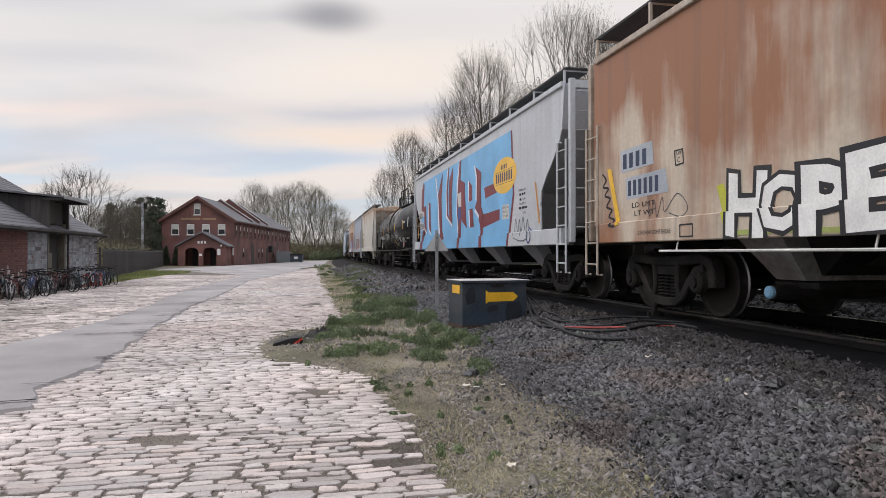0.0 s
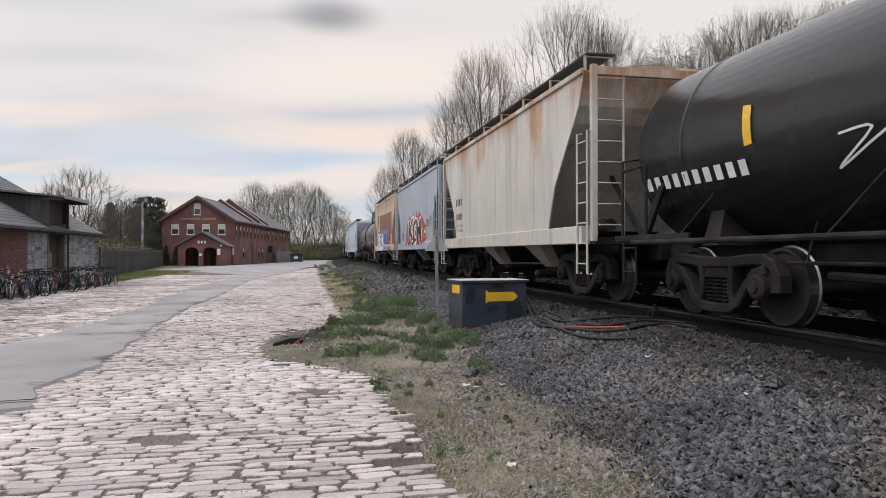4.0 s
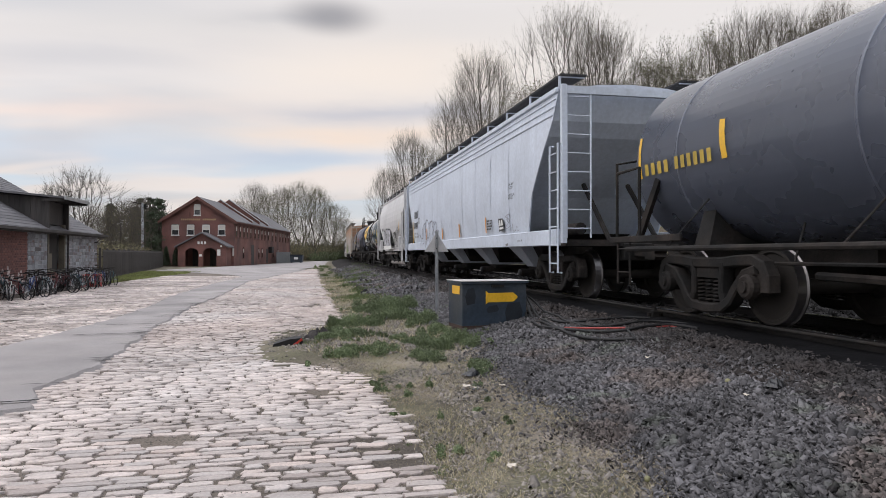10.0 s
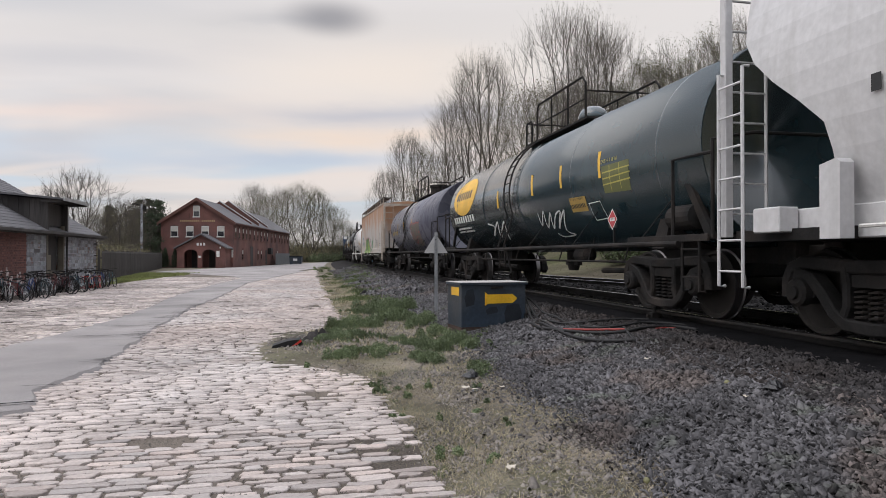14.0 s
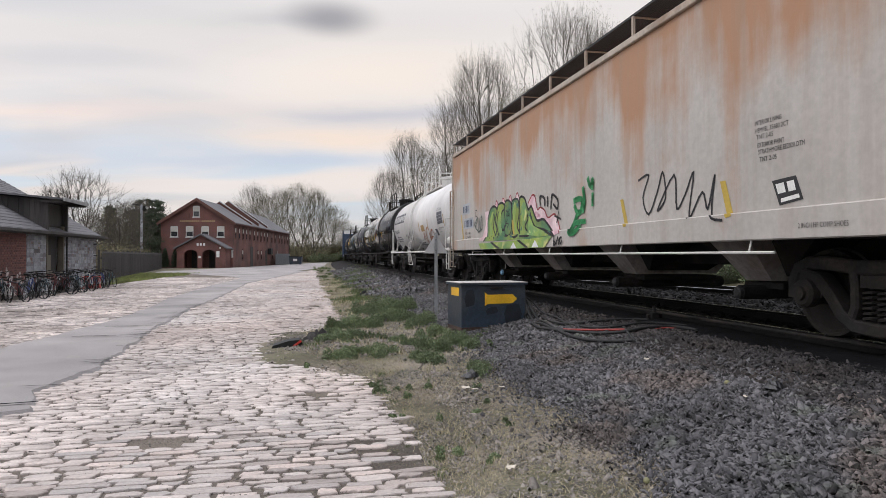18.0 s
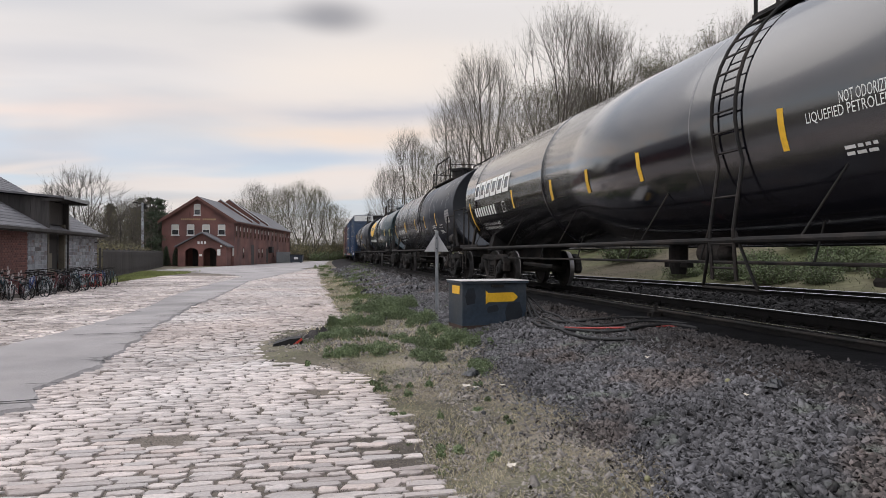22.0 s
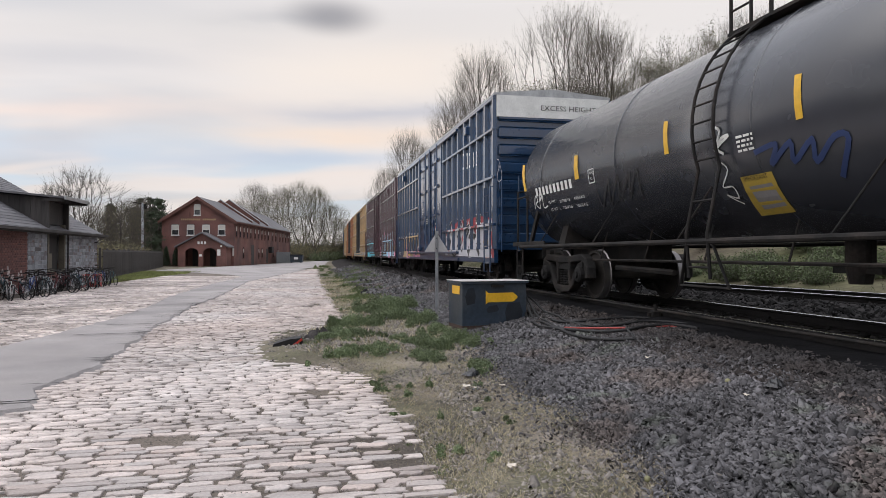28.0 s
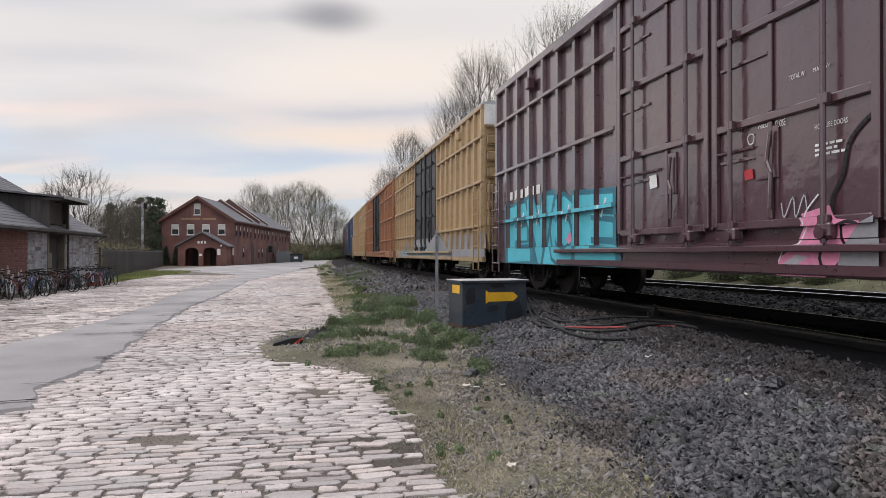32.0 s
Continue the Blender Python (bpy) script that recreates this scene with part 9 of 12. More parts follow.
def tree(kind, seed, width, n, low=0.25, leaves=1500, leaf_size=0.07, leaf="leaf", label="", twig="twig", stout=0.0056, twigs=3, straight=0.55, clump=0.1):
    """A tree ten metres high."""
    rng = np.random.default_rng(seed)
    X, parent, tips = grow(rng, 10.0, width, n, low, straight, clump)
    j = np.arange(1, len(X))
    r1 = stout * tips[j] ** 0.46
    r0 = np.minimum(stout * tips[parent[j]] ** 0.46, r1 * 1.5)
    r0[:3] = r1[0] * np.array([1.35, 1.05, 1.0])
    p0, p1 = X[parent[j]], X[j]
    root = new(kind)
    tagged(root, label, "tree", "trees round the yard")
    thick = tips[j] > 25
    v, f = frusta(p0[thick], p1[thick], r0[thick], r1[thick], 6)
    part("trunk", array_mesh("trunk", v, f, M["bark"], smooth=True), None, root)
    thin = ~thick
    ends = np.where(tips[j] <= 4)[0]
    foot = np.repeat(p1[ends], twigs, 0)
    way = np.repeat(p1[ends] - p0[ends], twigs, 0)
    way /= np.linalg.norm(way, axis=1, keepdims=True) + 1e-6
    out = foot - np.array([0, 0, 4.0])
    out /= np.linalg.norm(out, axis=1, keepdims=True) + 1e-6
    way = way * 0.6 + out * 0.55 + rng.normal(0, 0.34, way.shape) + np.array([0, 0, 0.30])
    tip = foot + way * rng.uniform(0.25, 0.75, (len(foot), 1))
    v, f = frusta(p0[thin], p1[thin], r0[thin], r1[thin], 3)
    v2, f2 = slivers(foot, tip, stout * 0.62)
    tagged(part("branchwork", array_mesh("branchwork", np.concatenate([v, v2]), np.concatenate([f, f2 + len(v)]), M[twig]), None, root), kind="stuff")
    c = tip[rng.integers(0, len(tip), leaves)] + rng.normal(0, 0.12, (leaves, 3))
    v, f = flecks(c, leaf_size, rng)
    part("crown", array_mesh("crown", v, f, M[leaf]), None, root)
    return root


def pine(seed, height, label):
    rng = np.random.default_rng(seed)
    root = new("pine_tree")
    tagged(root, label, "tree", "trees round the yard")
    z = np.linspace(0, height, 9)
    c = np.stack([rng.normal(0, 0.06, 9), rng.normal(0, 0.06, 9), z], 1)
    r = np.linspace(0.17, 0.03, 9)
    v, f = frusta(c[:-1], c[1:], r[:-1], r[1:], 7)
    part("trunk", array_mesh("trunk", v, f, M["bark"], smooth=True), None, root)
    p0, p1, nd = [], [], []
    for k in range(60):
        h = height * (0.15 + 0.83 * rng.random() ** 0.8)
        a = rng.uniform(0, 2 * math.pi)
        l = (0.35 + 0.30 * (height - h)) * rng.uniform(0.5, 1.15)
        e = np.array([l * math.cos(a), l * math.sin(a), h + l * rng.uniform(-0.12, 0.28)])
        p0.append((0, 0, h))
        p1.append(e)
        for u in np.linspace(0.25, 1.0, 8):
            base = np.array([0, 0, h]) * (1 - u) + e * u
            nd.append(base + rng.normal(0, 0.13 + 0.08 * l, (9, 3)) * np.array([1, 1, 0.5]))
    v, f = frusta(np.array(p0, float), np.array(p1, float), np.full(60, 0.035), np.full(60, 0.012), 3)
    part("boughwork", array_mesh("boughwork", v, f, M["bark"]), None, root)
    v, f = flecks(np.concatenate(nd), 0.09, rng)
    part("crown", array_mesh("crown", v, f, M["needle"]), None, root)
    return root


def bush(seed, w, h, leaf, label, n=2600, twigs=160):
    rng = np.random.default_rng(seed)
    root = new("bush")
    tagged(root, label, "bush", "brush round the yard")
    a = rng.uniform(0, 2 * math.pi, twigs)
    rr = np.sqrt(rng.random(twigs)) * w / 2
    tip = np.stack([rr * np.cos(a), rr * np.sin(a), h * (0.35 + 0.65 * rng.random(twigs)) * (1 - 0.4 * (2 * rr / w) ** 2)], 1)
    foot = tip * np.array([0.55, 0.55, 0.0])
    v, f = frusta(foot, tip, np.full(twigs, 0.014), np.full(twigs, 0.006), 3)
    tagged(part("stemwork", array_mesh("stemwork", v, f, M["twig"]), None, root), kind="stuff")
    u = rng.random(n)[:, None] ** 0.6
    i = rng.integers(0, twigs, n)
    c = foot[i] * (1 - u) + tip[i] * u + rng.normal(0, 0.11, (n, 3))
    c[:, 2] = np.maximum(c[:, 2], 0.03)
    v, f = flecks(c, 0.055, rng)
    tagged(part("foliage", array_mesh("foliage", v, f, M[leaf]), None, root), kind="stuff")
    return root


def plant_trees():
    rnd = random.Random(5)
    bare = [tree("bare_tree", 11 + i, 5.4 + 0.7 * i, 1500, 0.12, 3000, 0.024, "bud", "tall bare tree with fine twigs and first buds", straight=0.75) for i in range(3)]
    green = [tree("budding_tree", 31 + i, 7.4, 1700, 0.15, 9000, 0.034, "leaf", "spreading tree with a thin olive green spring crown", twig="oldtwig", stout=0.0075) for i in range(2)]
    low = [tree("young_tree", 51 + i, 8.4, 2300, 0.06, 7500, 0.042, "olivebud", "dense young tree with a brown budding crown", clump=0.3, twig="oldtwig") for i in range(2)]
    dark = [tree("bare_tree", 81, 9.6, 900, 0.14, 300, 0.03, "bud", "dark bare spreading tree behind the shed", twig="bark", stout=0.012, straight=0.6)]
    used = set()

    def put(kinds, x, y, h, turn=None, sink=0.0):
        src = rnd.choice(kinds)
        m = pose(x, y, ground_z(x, y) - 0.1 - sink, 0, 0, rnd.uniform(0, 360) if turn is None else turn) @ Matrix.Scale(h / 10.0, 4)
        if src in used:
            ob = copy_thing(src, m)
            ob.scale = (h / 10.0,) * 3
        else:
            used.add(src)
            src.matrix_basis = m

    def against_sky(kinds, bx, ahead, top_rise, turn=None):
        """Stand a tree on a bearing (m across per m ahead) so that its top rises so many m per m ahead over the eye."""
        x, y = bx * ahead, ahead
        put(kinds, x, y, EYE_Z + top_rise * ahead - ground_z(x, y), turn)

    # along the far side of the line
    for bx, ahead, rise, kinds in ((-0.052, 112, 0.172, bare[:1]), (-0.082, 118, 0.120, bare[1:2]), (-0.008, 100, 0.150, low[:1]), (0.030, 92, 0.225, bare[1:2]), (0.058, 86, 0.285, bare[:1]),
                                   (0.190, 60, 0.345, bare[1:2]), (0.240, 62, 0.325, bare[:1]), (0.130, 74, 0.235, low[1:]), (0.172, 72, 0.245, low[:1]), (0.205, 70, 0.235, low[1:]),
                                   (0.245, 66, 0.240, low[:1]), (0.290, 62, 0.275, green[:1]), (0.330, 60, 0.275, low[1:]), (0.378, 54, 0.315, green[1:]), (0.415, 54, 0.300, low[:1]),
                                   (0.452, 50, 0.345, bare[2:]), (0.500, 48, 0.350, bare[1:2]), (0.545, 48, 0.335, low[1:]), (0.580, 46, 0.365, bare[:1]), (0.640, 46, 0.36, bare[2:]), (0.69, 46, 0.36, low[:1])):
        against_sky(kinds, bx, ahead, rise)
    for k in range(26):
        a, q = rnd.uniform(8, 56), -rnd.uniform(17, 34)
        x, y = from_track(a, q)
        put(low + green[:1], x, y, rnd.uniform(3.6, 6.4))
    for k in range(18):
        a, q = rnd.uniform(52, 120), -rnd.uniform(11, 20)
        x, y = from_track(a, q)
        put(low, x, y, rnd.uniform(4.5, 7.0))
    # behind the mill and the shed
    for bx, ahead, rise, kinds in ((-0.262, 150, 0.086, green[:1]), (-0.212, 150, 0.101, green[1:]), (-0.190, 144, 0.092, green[:1]), (-0.165, 152, 0.070, green[:1]), (-0.280, 158, 0.100, bare[:1]),
                                   (-0.240, 160, 0.094, bare[1:2]), (-0.150, 165, 0.050, low[:1]), (-0.135, 165, 0.040, low[1:]), (-0.305, 162, 0.075, low[1:]),
                                   (-0.540, 54, 0.122, dark), (-0.572, 60, 0.098, dark), (-0.478, 62, 0.080, dark), (-0.450, 80, 0.082, bare[2:]), (-0.432, 84, 0.078, dark),
                                   (-0.465, 74, 0.062, low[:1]), (-0.490, 70, 0.060, low[1:]), (-0.510, 66, 0.058, low[:1]), (-0.445, 90, 0.066, low[1:]), (-0.505, 76, 0.068, low[:1]), (-0.48, 84, 0.070, low[1:]), (-0.46, 86, 0.070, low[:1]), (-0.425, 86, 0.058, low[:1]), (-0.660, 48, 0.09, bare[1:2])):
        against_sky(kinds, bx, ahead, rise)
    pines = [pine(71 + i, 8.0, "dark shaggy pine behind the yard fence") for i in range(2)]
    spots = [(-40.5, 88, 7.6), (-38.0, 90, 8.2), (-33.0, 76, 6.4), (-36.5, 84, 8.6), (-33.8, 80, 8.2), (-39.5, 88, 8.8), (-42.5, 86, 8.0)]
    for i, (x, y, h) in enumerate(spots):
        m = pose(x, y, -0.1, 0, 0, 50 * i) @ Matrix.Scale(h / 8.0, 4)
        if i < 2:
            pines[i].matrix_basis = m
        else:
            ob = copy_thing(pines[i % 2], m)
            ob.scale = (h / 8.0,) * 3
    # brush: thicket by the fence and shrubs on the bank across the line
    brown = [bush(91 + i, 3.2, 2.2, "bud", "leafless brown thicket by the fence") for i in range(2)]
    leafy = [bush(95 + i, 2.6, 1.3, "shrub", "low green shrub on the bank") for i in range(2)]
    for srcs, places in ((brown, [(-21.7 - 0.93 * k + rnd.uniform(-0.7, 0.7), 38 + 2.7 * k, rnd.uniform(0.9, 1.5)) for k in range(15)] +
                          [(-29.5 - 0.7 * k, 56 + 3.0 * k, 1.3) for k in range(8)] + [(-12 - 1.6 * k, 152 + rnd.uniform(-8, 8), 2.4) for k in range(22)]),
                         (leafy, [from_track(rnd.uniform(4, 60), -rnd.uniform(12, 20)) + (rnd.uniform(0.7, 1.5),) for k in range(34)] +
                          [from_track(rnd.uniform(9, 26), -rnd.uniform(9.4, 13.0)) + (rnd.uniform(0.35, 0.75),) for k in range(34)] +
                          [(-13 - 2.5 * k, 138 + rnd.uniform(-4, 4), 1.7) for k in range(6)])):
        for i, (x, y, s) in enumerate(places):
            m = pose(x, y, ground_z(x, y) - 0.05, 0, 0, rnd.uniform(0, 360)) @ Matrix.Scale(s, 4)
            if i < 2:
                srcs[i].matrix_basis = m
            else:
                ob = copy_thing(srcs[i % 2], m)
                ob.scale = (s,) * 3


M["whitewash"] = mat("flaking_whitewash", (0.42, 0.36, 0.35), 0.95, vary=0.35, scales=(2, 18), bump=0.3)
M["shrub"] = mat("shrub_leaf", (0.075, 0.098, 0.042), 0.8, vary=0.4, scales=(0.5, 6), bump=0)
M["olivebud"] = mat("olive_buds", (0.125, 0.118, 0.058), 0.85, vary=0.35, scales=(0.3, 4), bump=0)
M["bud"] = mat("tree_buds", (0.185, 0.165, 0.095), 0.85, vary=0.3, scales=(0.3, 4), bump=0)
plant_trees()

# ---- brick mill at the end of the drive ----
def arch_pane(w, h, rise, n=6):
    """Outline of an opening with a slightly arched head, from its lower left."""
    return [(-w / 2, 0), (w / 2, 0)] + [(w / 2 * math.cos(math.pi * k / n), h - rise + rise * math.sin(math.pi * k / n)) for k in range(n + 1)]


def sash_window(parent, m, w, h, frame_mat):
    """A sash window with its sill, set into a wall; local x across, z up, y inwards."""
    g = Geo()
    g.prism(arch_pane(w, h, 0.12), -0.02, 0.06)
    win = part("window", g, M["glass"], parent, "dark sash window in a pale frame")
    win.matrix_basis = m
    g = Geo()
    t = 0.07
    g.box(-w / 2, -w / 2 + t, -0.05, 0.0, 0.0, h - 0.09).box(w / 2 - t, w / 2, -0.05, 0.0, 0.0, h - 0.09)
    g.box(-w / 2 + t, w / 2 - t, -0.05, 0.0, 0, t).box(-w / 2 + t, w / 2 - t, -0.05, 0.0, h / 2 - 0.04, h / 2 + 0.04).box(-w / 2 + t, w / 2 - t, -0.05, 0, h - 0.16, h - 0.06)
    part("frame", g, frame_mat, win)
    part("blind", Geo().box(-w / 2 + t, w / 2 - t, -0.03, -0.022, h * 0.5, h - 0.16), M["blind"], win, "pale drawn blind")
    part("sill", Geo().box(-w / 2 - 0.06, w / 2 + 0.06, -0.10, 0.0, -0.09, 0.0), frame_mat, win)
    return win


def make_mill():
    mill = new("brick_mill")
    mill.matrix_basis = pose(-28.6, 78.5, -0.03, 0, 0, 3.6)
    tagged(mill, "long two-storey red brick mill with a gabled front and arched porch", "building")
    W, L, E, R = 4.15, 39.5, 5.3, 7.95
    part("front_wall", Geo().prism([(-W, 0), (W, 0), (W, E), (0, R), (-W, E)], 0, 0.4), M["brick"], mill)
    part("back_wall", Geo().prism([(-W, 0), (W, 0), (W, E), (0, R), (-W, E)], L - 0.4, L), M["brick"], mill)
    part("side_wall", Geo().box(W - 0.4, W, 0.4, L - 0.4, 0, E), M["brick"], mill)
    part("side_wall", Geo().box(-W, -W + 0.4, 0.4, L - 0.4, 0, E), M["brick"], mill)
    for s in (-1, 1):
        g = Geo()
        d = math.hypot(W + 0.3, (R - E) * (W + 0.3) / W)
        x1, z1 = s * (W + 0.3), R - (R - E) * (W + 0.3) / W
        pts = [(0, R + 0.03), (x1, z1 + 0.03), (x1, z1 + 0.18), (0, R + 0.2)]
        g.prism(pts if s > 0 else pts[::-1], -0.35, L + 0.3)
        part("roof", g, M["slate"], mill, "dark grey shingle roof")
    for s in (-1, 1):
        g = Geo()
        x1, z1 = s * (W + 0.34), R - (R - E) * (W + 0.34) / W
        pts = [(0, R - 0.16), (x1, z1 - 0.16), (x1, z1 + 0.19), (0, R + 0.21)]
        g.prism(pts if s > 0 else pts[::-1], -0.42, -0.355)
        part("verge_board", g, M["brickdark"], mill)
    # fire walls that rise through the roof, with pale copings
    for y, up in ((9.5, 0.55), (14.0, 0.95), (20.0, 0.6)):
        g = Geo().prism([(0, R + 0.1), (W, E + 0.1), (W, E + 0.1 + up * 0.5), (0, R + up), (-W, E + 0.1 + up * 0.5), (-W, E + 0.1)], y, y + 0.35)
        part("fire_wall", g, M["brickdark"], mill)
        g = Geo().prism([(0, R + up + 0.01), (W, E + 0.11 + up * 0.5), (W, E + 0.22 + up * 0.5), (0, R + up + 0.12)], y - 0.06, y + 0.41)
        part("coping", g, M["galv"], mill)
    for x in (-2.6, -0.85, 0.92, 2.7):
        sash_window(mill, pose(x, 0.0, 3.62), 0.85, 1.3, M["whitepaint"])
    sash_window(mill, pose(-0.1, 0.0, 5.95), 0.75, 1.35, M["whitepaint"])
    part("wall_tie", Geo().box(-0.95, -0.9, -0.05, 0, 5.7, 6.35), M["steel"], mill)
    # the name over the windows as plain gilt bars
    g = Geo()
    x = -1.95
    for k in range(18):
        if k != 10:
            g.box(x, x + 0.14, -0.03, -0.004, 5.36, 5.56)
        x += 0.225
    tagged(part("name_sign", g, M["gilt"], mill, "gilt raised name as plain bars"), kind="stuff")
    # arched porch
    cx, px0, px1 = 1.15, -1.55, 3.85
    ap, ez, dep = 3.75, 2.3, 2.4
    outer = [(px0, 0), (px1, 0), (px1, ez), (cx, ap), (px0, ez)]

    def arched(x, w, h):
        return [(x + a, b) for a, b in arch_pane(w, h, 0.45, 8)]

    g = Geo()
    for x0, x1 in ((px0, -0.75), (0.75, 1.25), (2.75, px1)):
        g.box(x0, x1, -dep, -dep + 0.35, 0, 1.55)
    fan = Geo()
    for xc in (0.0, 2.0):
        n = 10
        top, arc = [], []
        for k in range(n + 1):
            a = math.pi * k / n
            arc.append((xc + 0.75 * math.cos(a), 1.55 + 0.55 * math.sin(a)))
            top.append((xc + 0.75 * math.cos(a), 2.25))
        for k in range(n):
            g.prism([arc[k + 1], arc[k], top[k], top[k + 1]], -dep, -dep + 0.35)
    for x0, x1 in ((px0, -0.75), (0.75, 1.25), (2.75, px1)):
        g.box(x0, x1, -dep, -dep + 0.35, 1.55, 2.25)
    g.prism([(px0, 2.25), (px1, 2.25), (cx, ap)], -dep, -dep + 0.35)
    part("porch_front", g, M["brick"], mill, "brick porch front with two round arches")
    for x0 in (px0, px1 - 0.35):
        part("porch_side", Geo().box(x0, x0 + 0.35, -dep + 0.35, 0, 0, 2.25), M["brick"], mill)
    for s in (-1, 1):
        x1 = cx + s * (px1 - cx + 0.3)
        z1 = ap - (ap - ez) * (px1 - cx + 0.3) / (px1 - cx)
        pts = [(cx, ap + 0.02), (x1, z1 + 0.02), (x1, z1 + 0.16), (cx, ap + 0.18)]
        part("porch_roof", Geo().prism(pts if s > 0 else pts[::-1], -dep - 0.3, 0), M["slate"], mill)
    g = Geo()
    for k in range(3):
        g.box(cx - 0.5 + 0.36 * k, cx - 0.28 + 0.36 * k, -dep - 0.03, -dep - 0.004, 2.55, 2.85)
    part("number_bars", g, M["white"], mill, "pale bars in place of the house number")
    for xc in (0.0, 2.0):
        part("entrance_door", Geo().box(xc - 0.6, xc + 0.6, -0.06, 0, 0, 2.1), M["darkwood"], mill)
    part("notice_board", Geo().box(2.85, 3.2, -dep - 0.05, -dep, 1.25, 1.95), M["white"], mill, "white notice board")
    part("notice_board", Geo().box(3.95, 4.14, -0.05, -0.004, 1.2, 2.1), M["white"], mill, "white notice board")
    part("notice_board", Geo().box(0.85, 1.15, -dep - 0.05, -dep, 1.15, 1.4), M["white"], mill)
    part("wall_lamp", Geo().lathe([(0, 0.03), (0.05, 0.09), (0.18, 0.09), (0.24, 0.02)], 10, pose(3.3, -dep - 0.12, 2.2)), M["white"], mill)
    # long side: windows above, doors below
    turn = Matrix.Rotation(radians(90), 4, "Z")
    for y in (1.0, 2.9, 4.8, 6.7, 8.6, 11.2, 13.4, 15.6, 17.8, 20.2, 23.6, 26.2, 29.8, 32.4, 35.2, 37.6):
        sash_window(mill, Matrix.Translation((W, y, 3.45)) @ turn, 0.7, 1.4, M["brickdark"])
    for y in (4.6, 13.6, 15.8, 24.0, 28.0):
        sash_window(mill, Matrix.Translation((W, y, 0.9)) @ turn, 0.7, 1.35, M["brickdark"])
    part("loading_door", Geo().box(W - 0.05, W + 0.03, 9.0, 10.6, 0, 2.6), M["darkwood"], mill, "tall dark timber door")
    part("side_door", Geo().box(W - 0.05, W + 0.03, 18.8, 19.9, 0.1, 2.2), M["darkwood"], mill)
    part("extractor_hood", Geo().box(W, W + 0.5, 20.4, 21.9, 1.6, 2.5, cut=0.05), M["rubber"], mill, "black extractor hood")
    g = Geo().tube([(W + 0.12, 39.0, 0.2), (W + 0.12, 39.0, 5.1)], 0.05, 8)
    part("downpipe", g, M["steel"], mill)
    part("gutter", Geo().box(W + 0.24, W + 0.38, 0, L, E - 0.22, E - 0.10), M["brickdark"], mill)
    # board fence beside it
    fence = new("board_fence")
    tagged(fence, "grey board fence along the mill wall", "fence")
    fence.matrix_basis = pose(-25.0, 101.0, -0.03, 0, 0, 93.6)
    bm = Geo().box(0, 0.19, 0, 0.03, 0, 1.75, cut=0.004).mesh("board", M["fencegrey"])
    for k in range(64):
        part("board", bm, None, fence, m=pose(0.2 * k, 0, 0))
    for z in (0.4, 1.4):
        part("fence_rail", Geo().box(0, 12.8, 0.031, 0.09, z, z + 0.09), M["fencegrey"], fence)
    # rubbish container
    d = new("dumpster")
    tagged(d, "black steel dumpster with a sloping lid", "dumpster")
    d.matrix_basis = pose(-22.6, 104.0, -0.03, 0, 0, 4)
    part("bin", Geo().prism([(-0.85, 0.15), (0.85, 0.15), (0.95, 1.25), (-0.95, 1.25)], -0.8, 0.8), M["cabinet"], d)
    part("lid", Geo().prism([(-0.98, 1.25), (0.98, 1.25), (0.98, 1.31), (-0.98, 1.36)], -0.85, 0.85), M["rubber"], d)
    part("notice", Geo().box(-0.3, 0.3, -0.93, -0.87, 0.6, 0.95), M["white"], d)
    for x in (-0.7, 0.7):
        part("castor", Geo().lathe([(-0.05, 0.09), (0.05, 0.09)], 10, pose(x, -0.6, 0.09, 90)), M["rubber"], d)
    # clipped evergreens by the porch
    for x, y, h in ((-31.7, 77.0, 2.2), (-30.6, 77.1, 2.0)):
        rng = np.random.default_rng(int(h * 10))
        n = 2600
        u = rng.random(n)
        a = rng.uniform(0, 6.28, n)
        r = 0.62 * np.sqrt(np.clip(1 - u, 0, 1)) * np.sqrt(rng.random(n)) * (0.8 + 0.2 * np.sin(3 * a + 5 * u))
        c = np.stack([r * np.cos(a), r * np.sin(a), 0.1 + u * h], 1)
        v, f = flecks(c, 0.06, rng)
        shrub = new("cypress_shrub")
        shrub.matrix_basis = pose(x, y, -0.03)
        tagged(shrub, "dark pointed evergreen shrub by the porch", "bush")
        part("foliage", array_mesh("foliage", v, f, M["needle"]), None, shrub)
        part("stem", Geo().tube([(0, 0, 0), (0, 0, h * 0.8)], 0.04, 6), M["bark"], shrub)


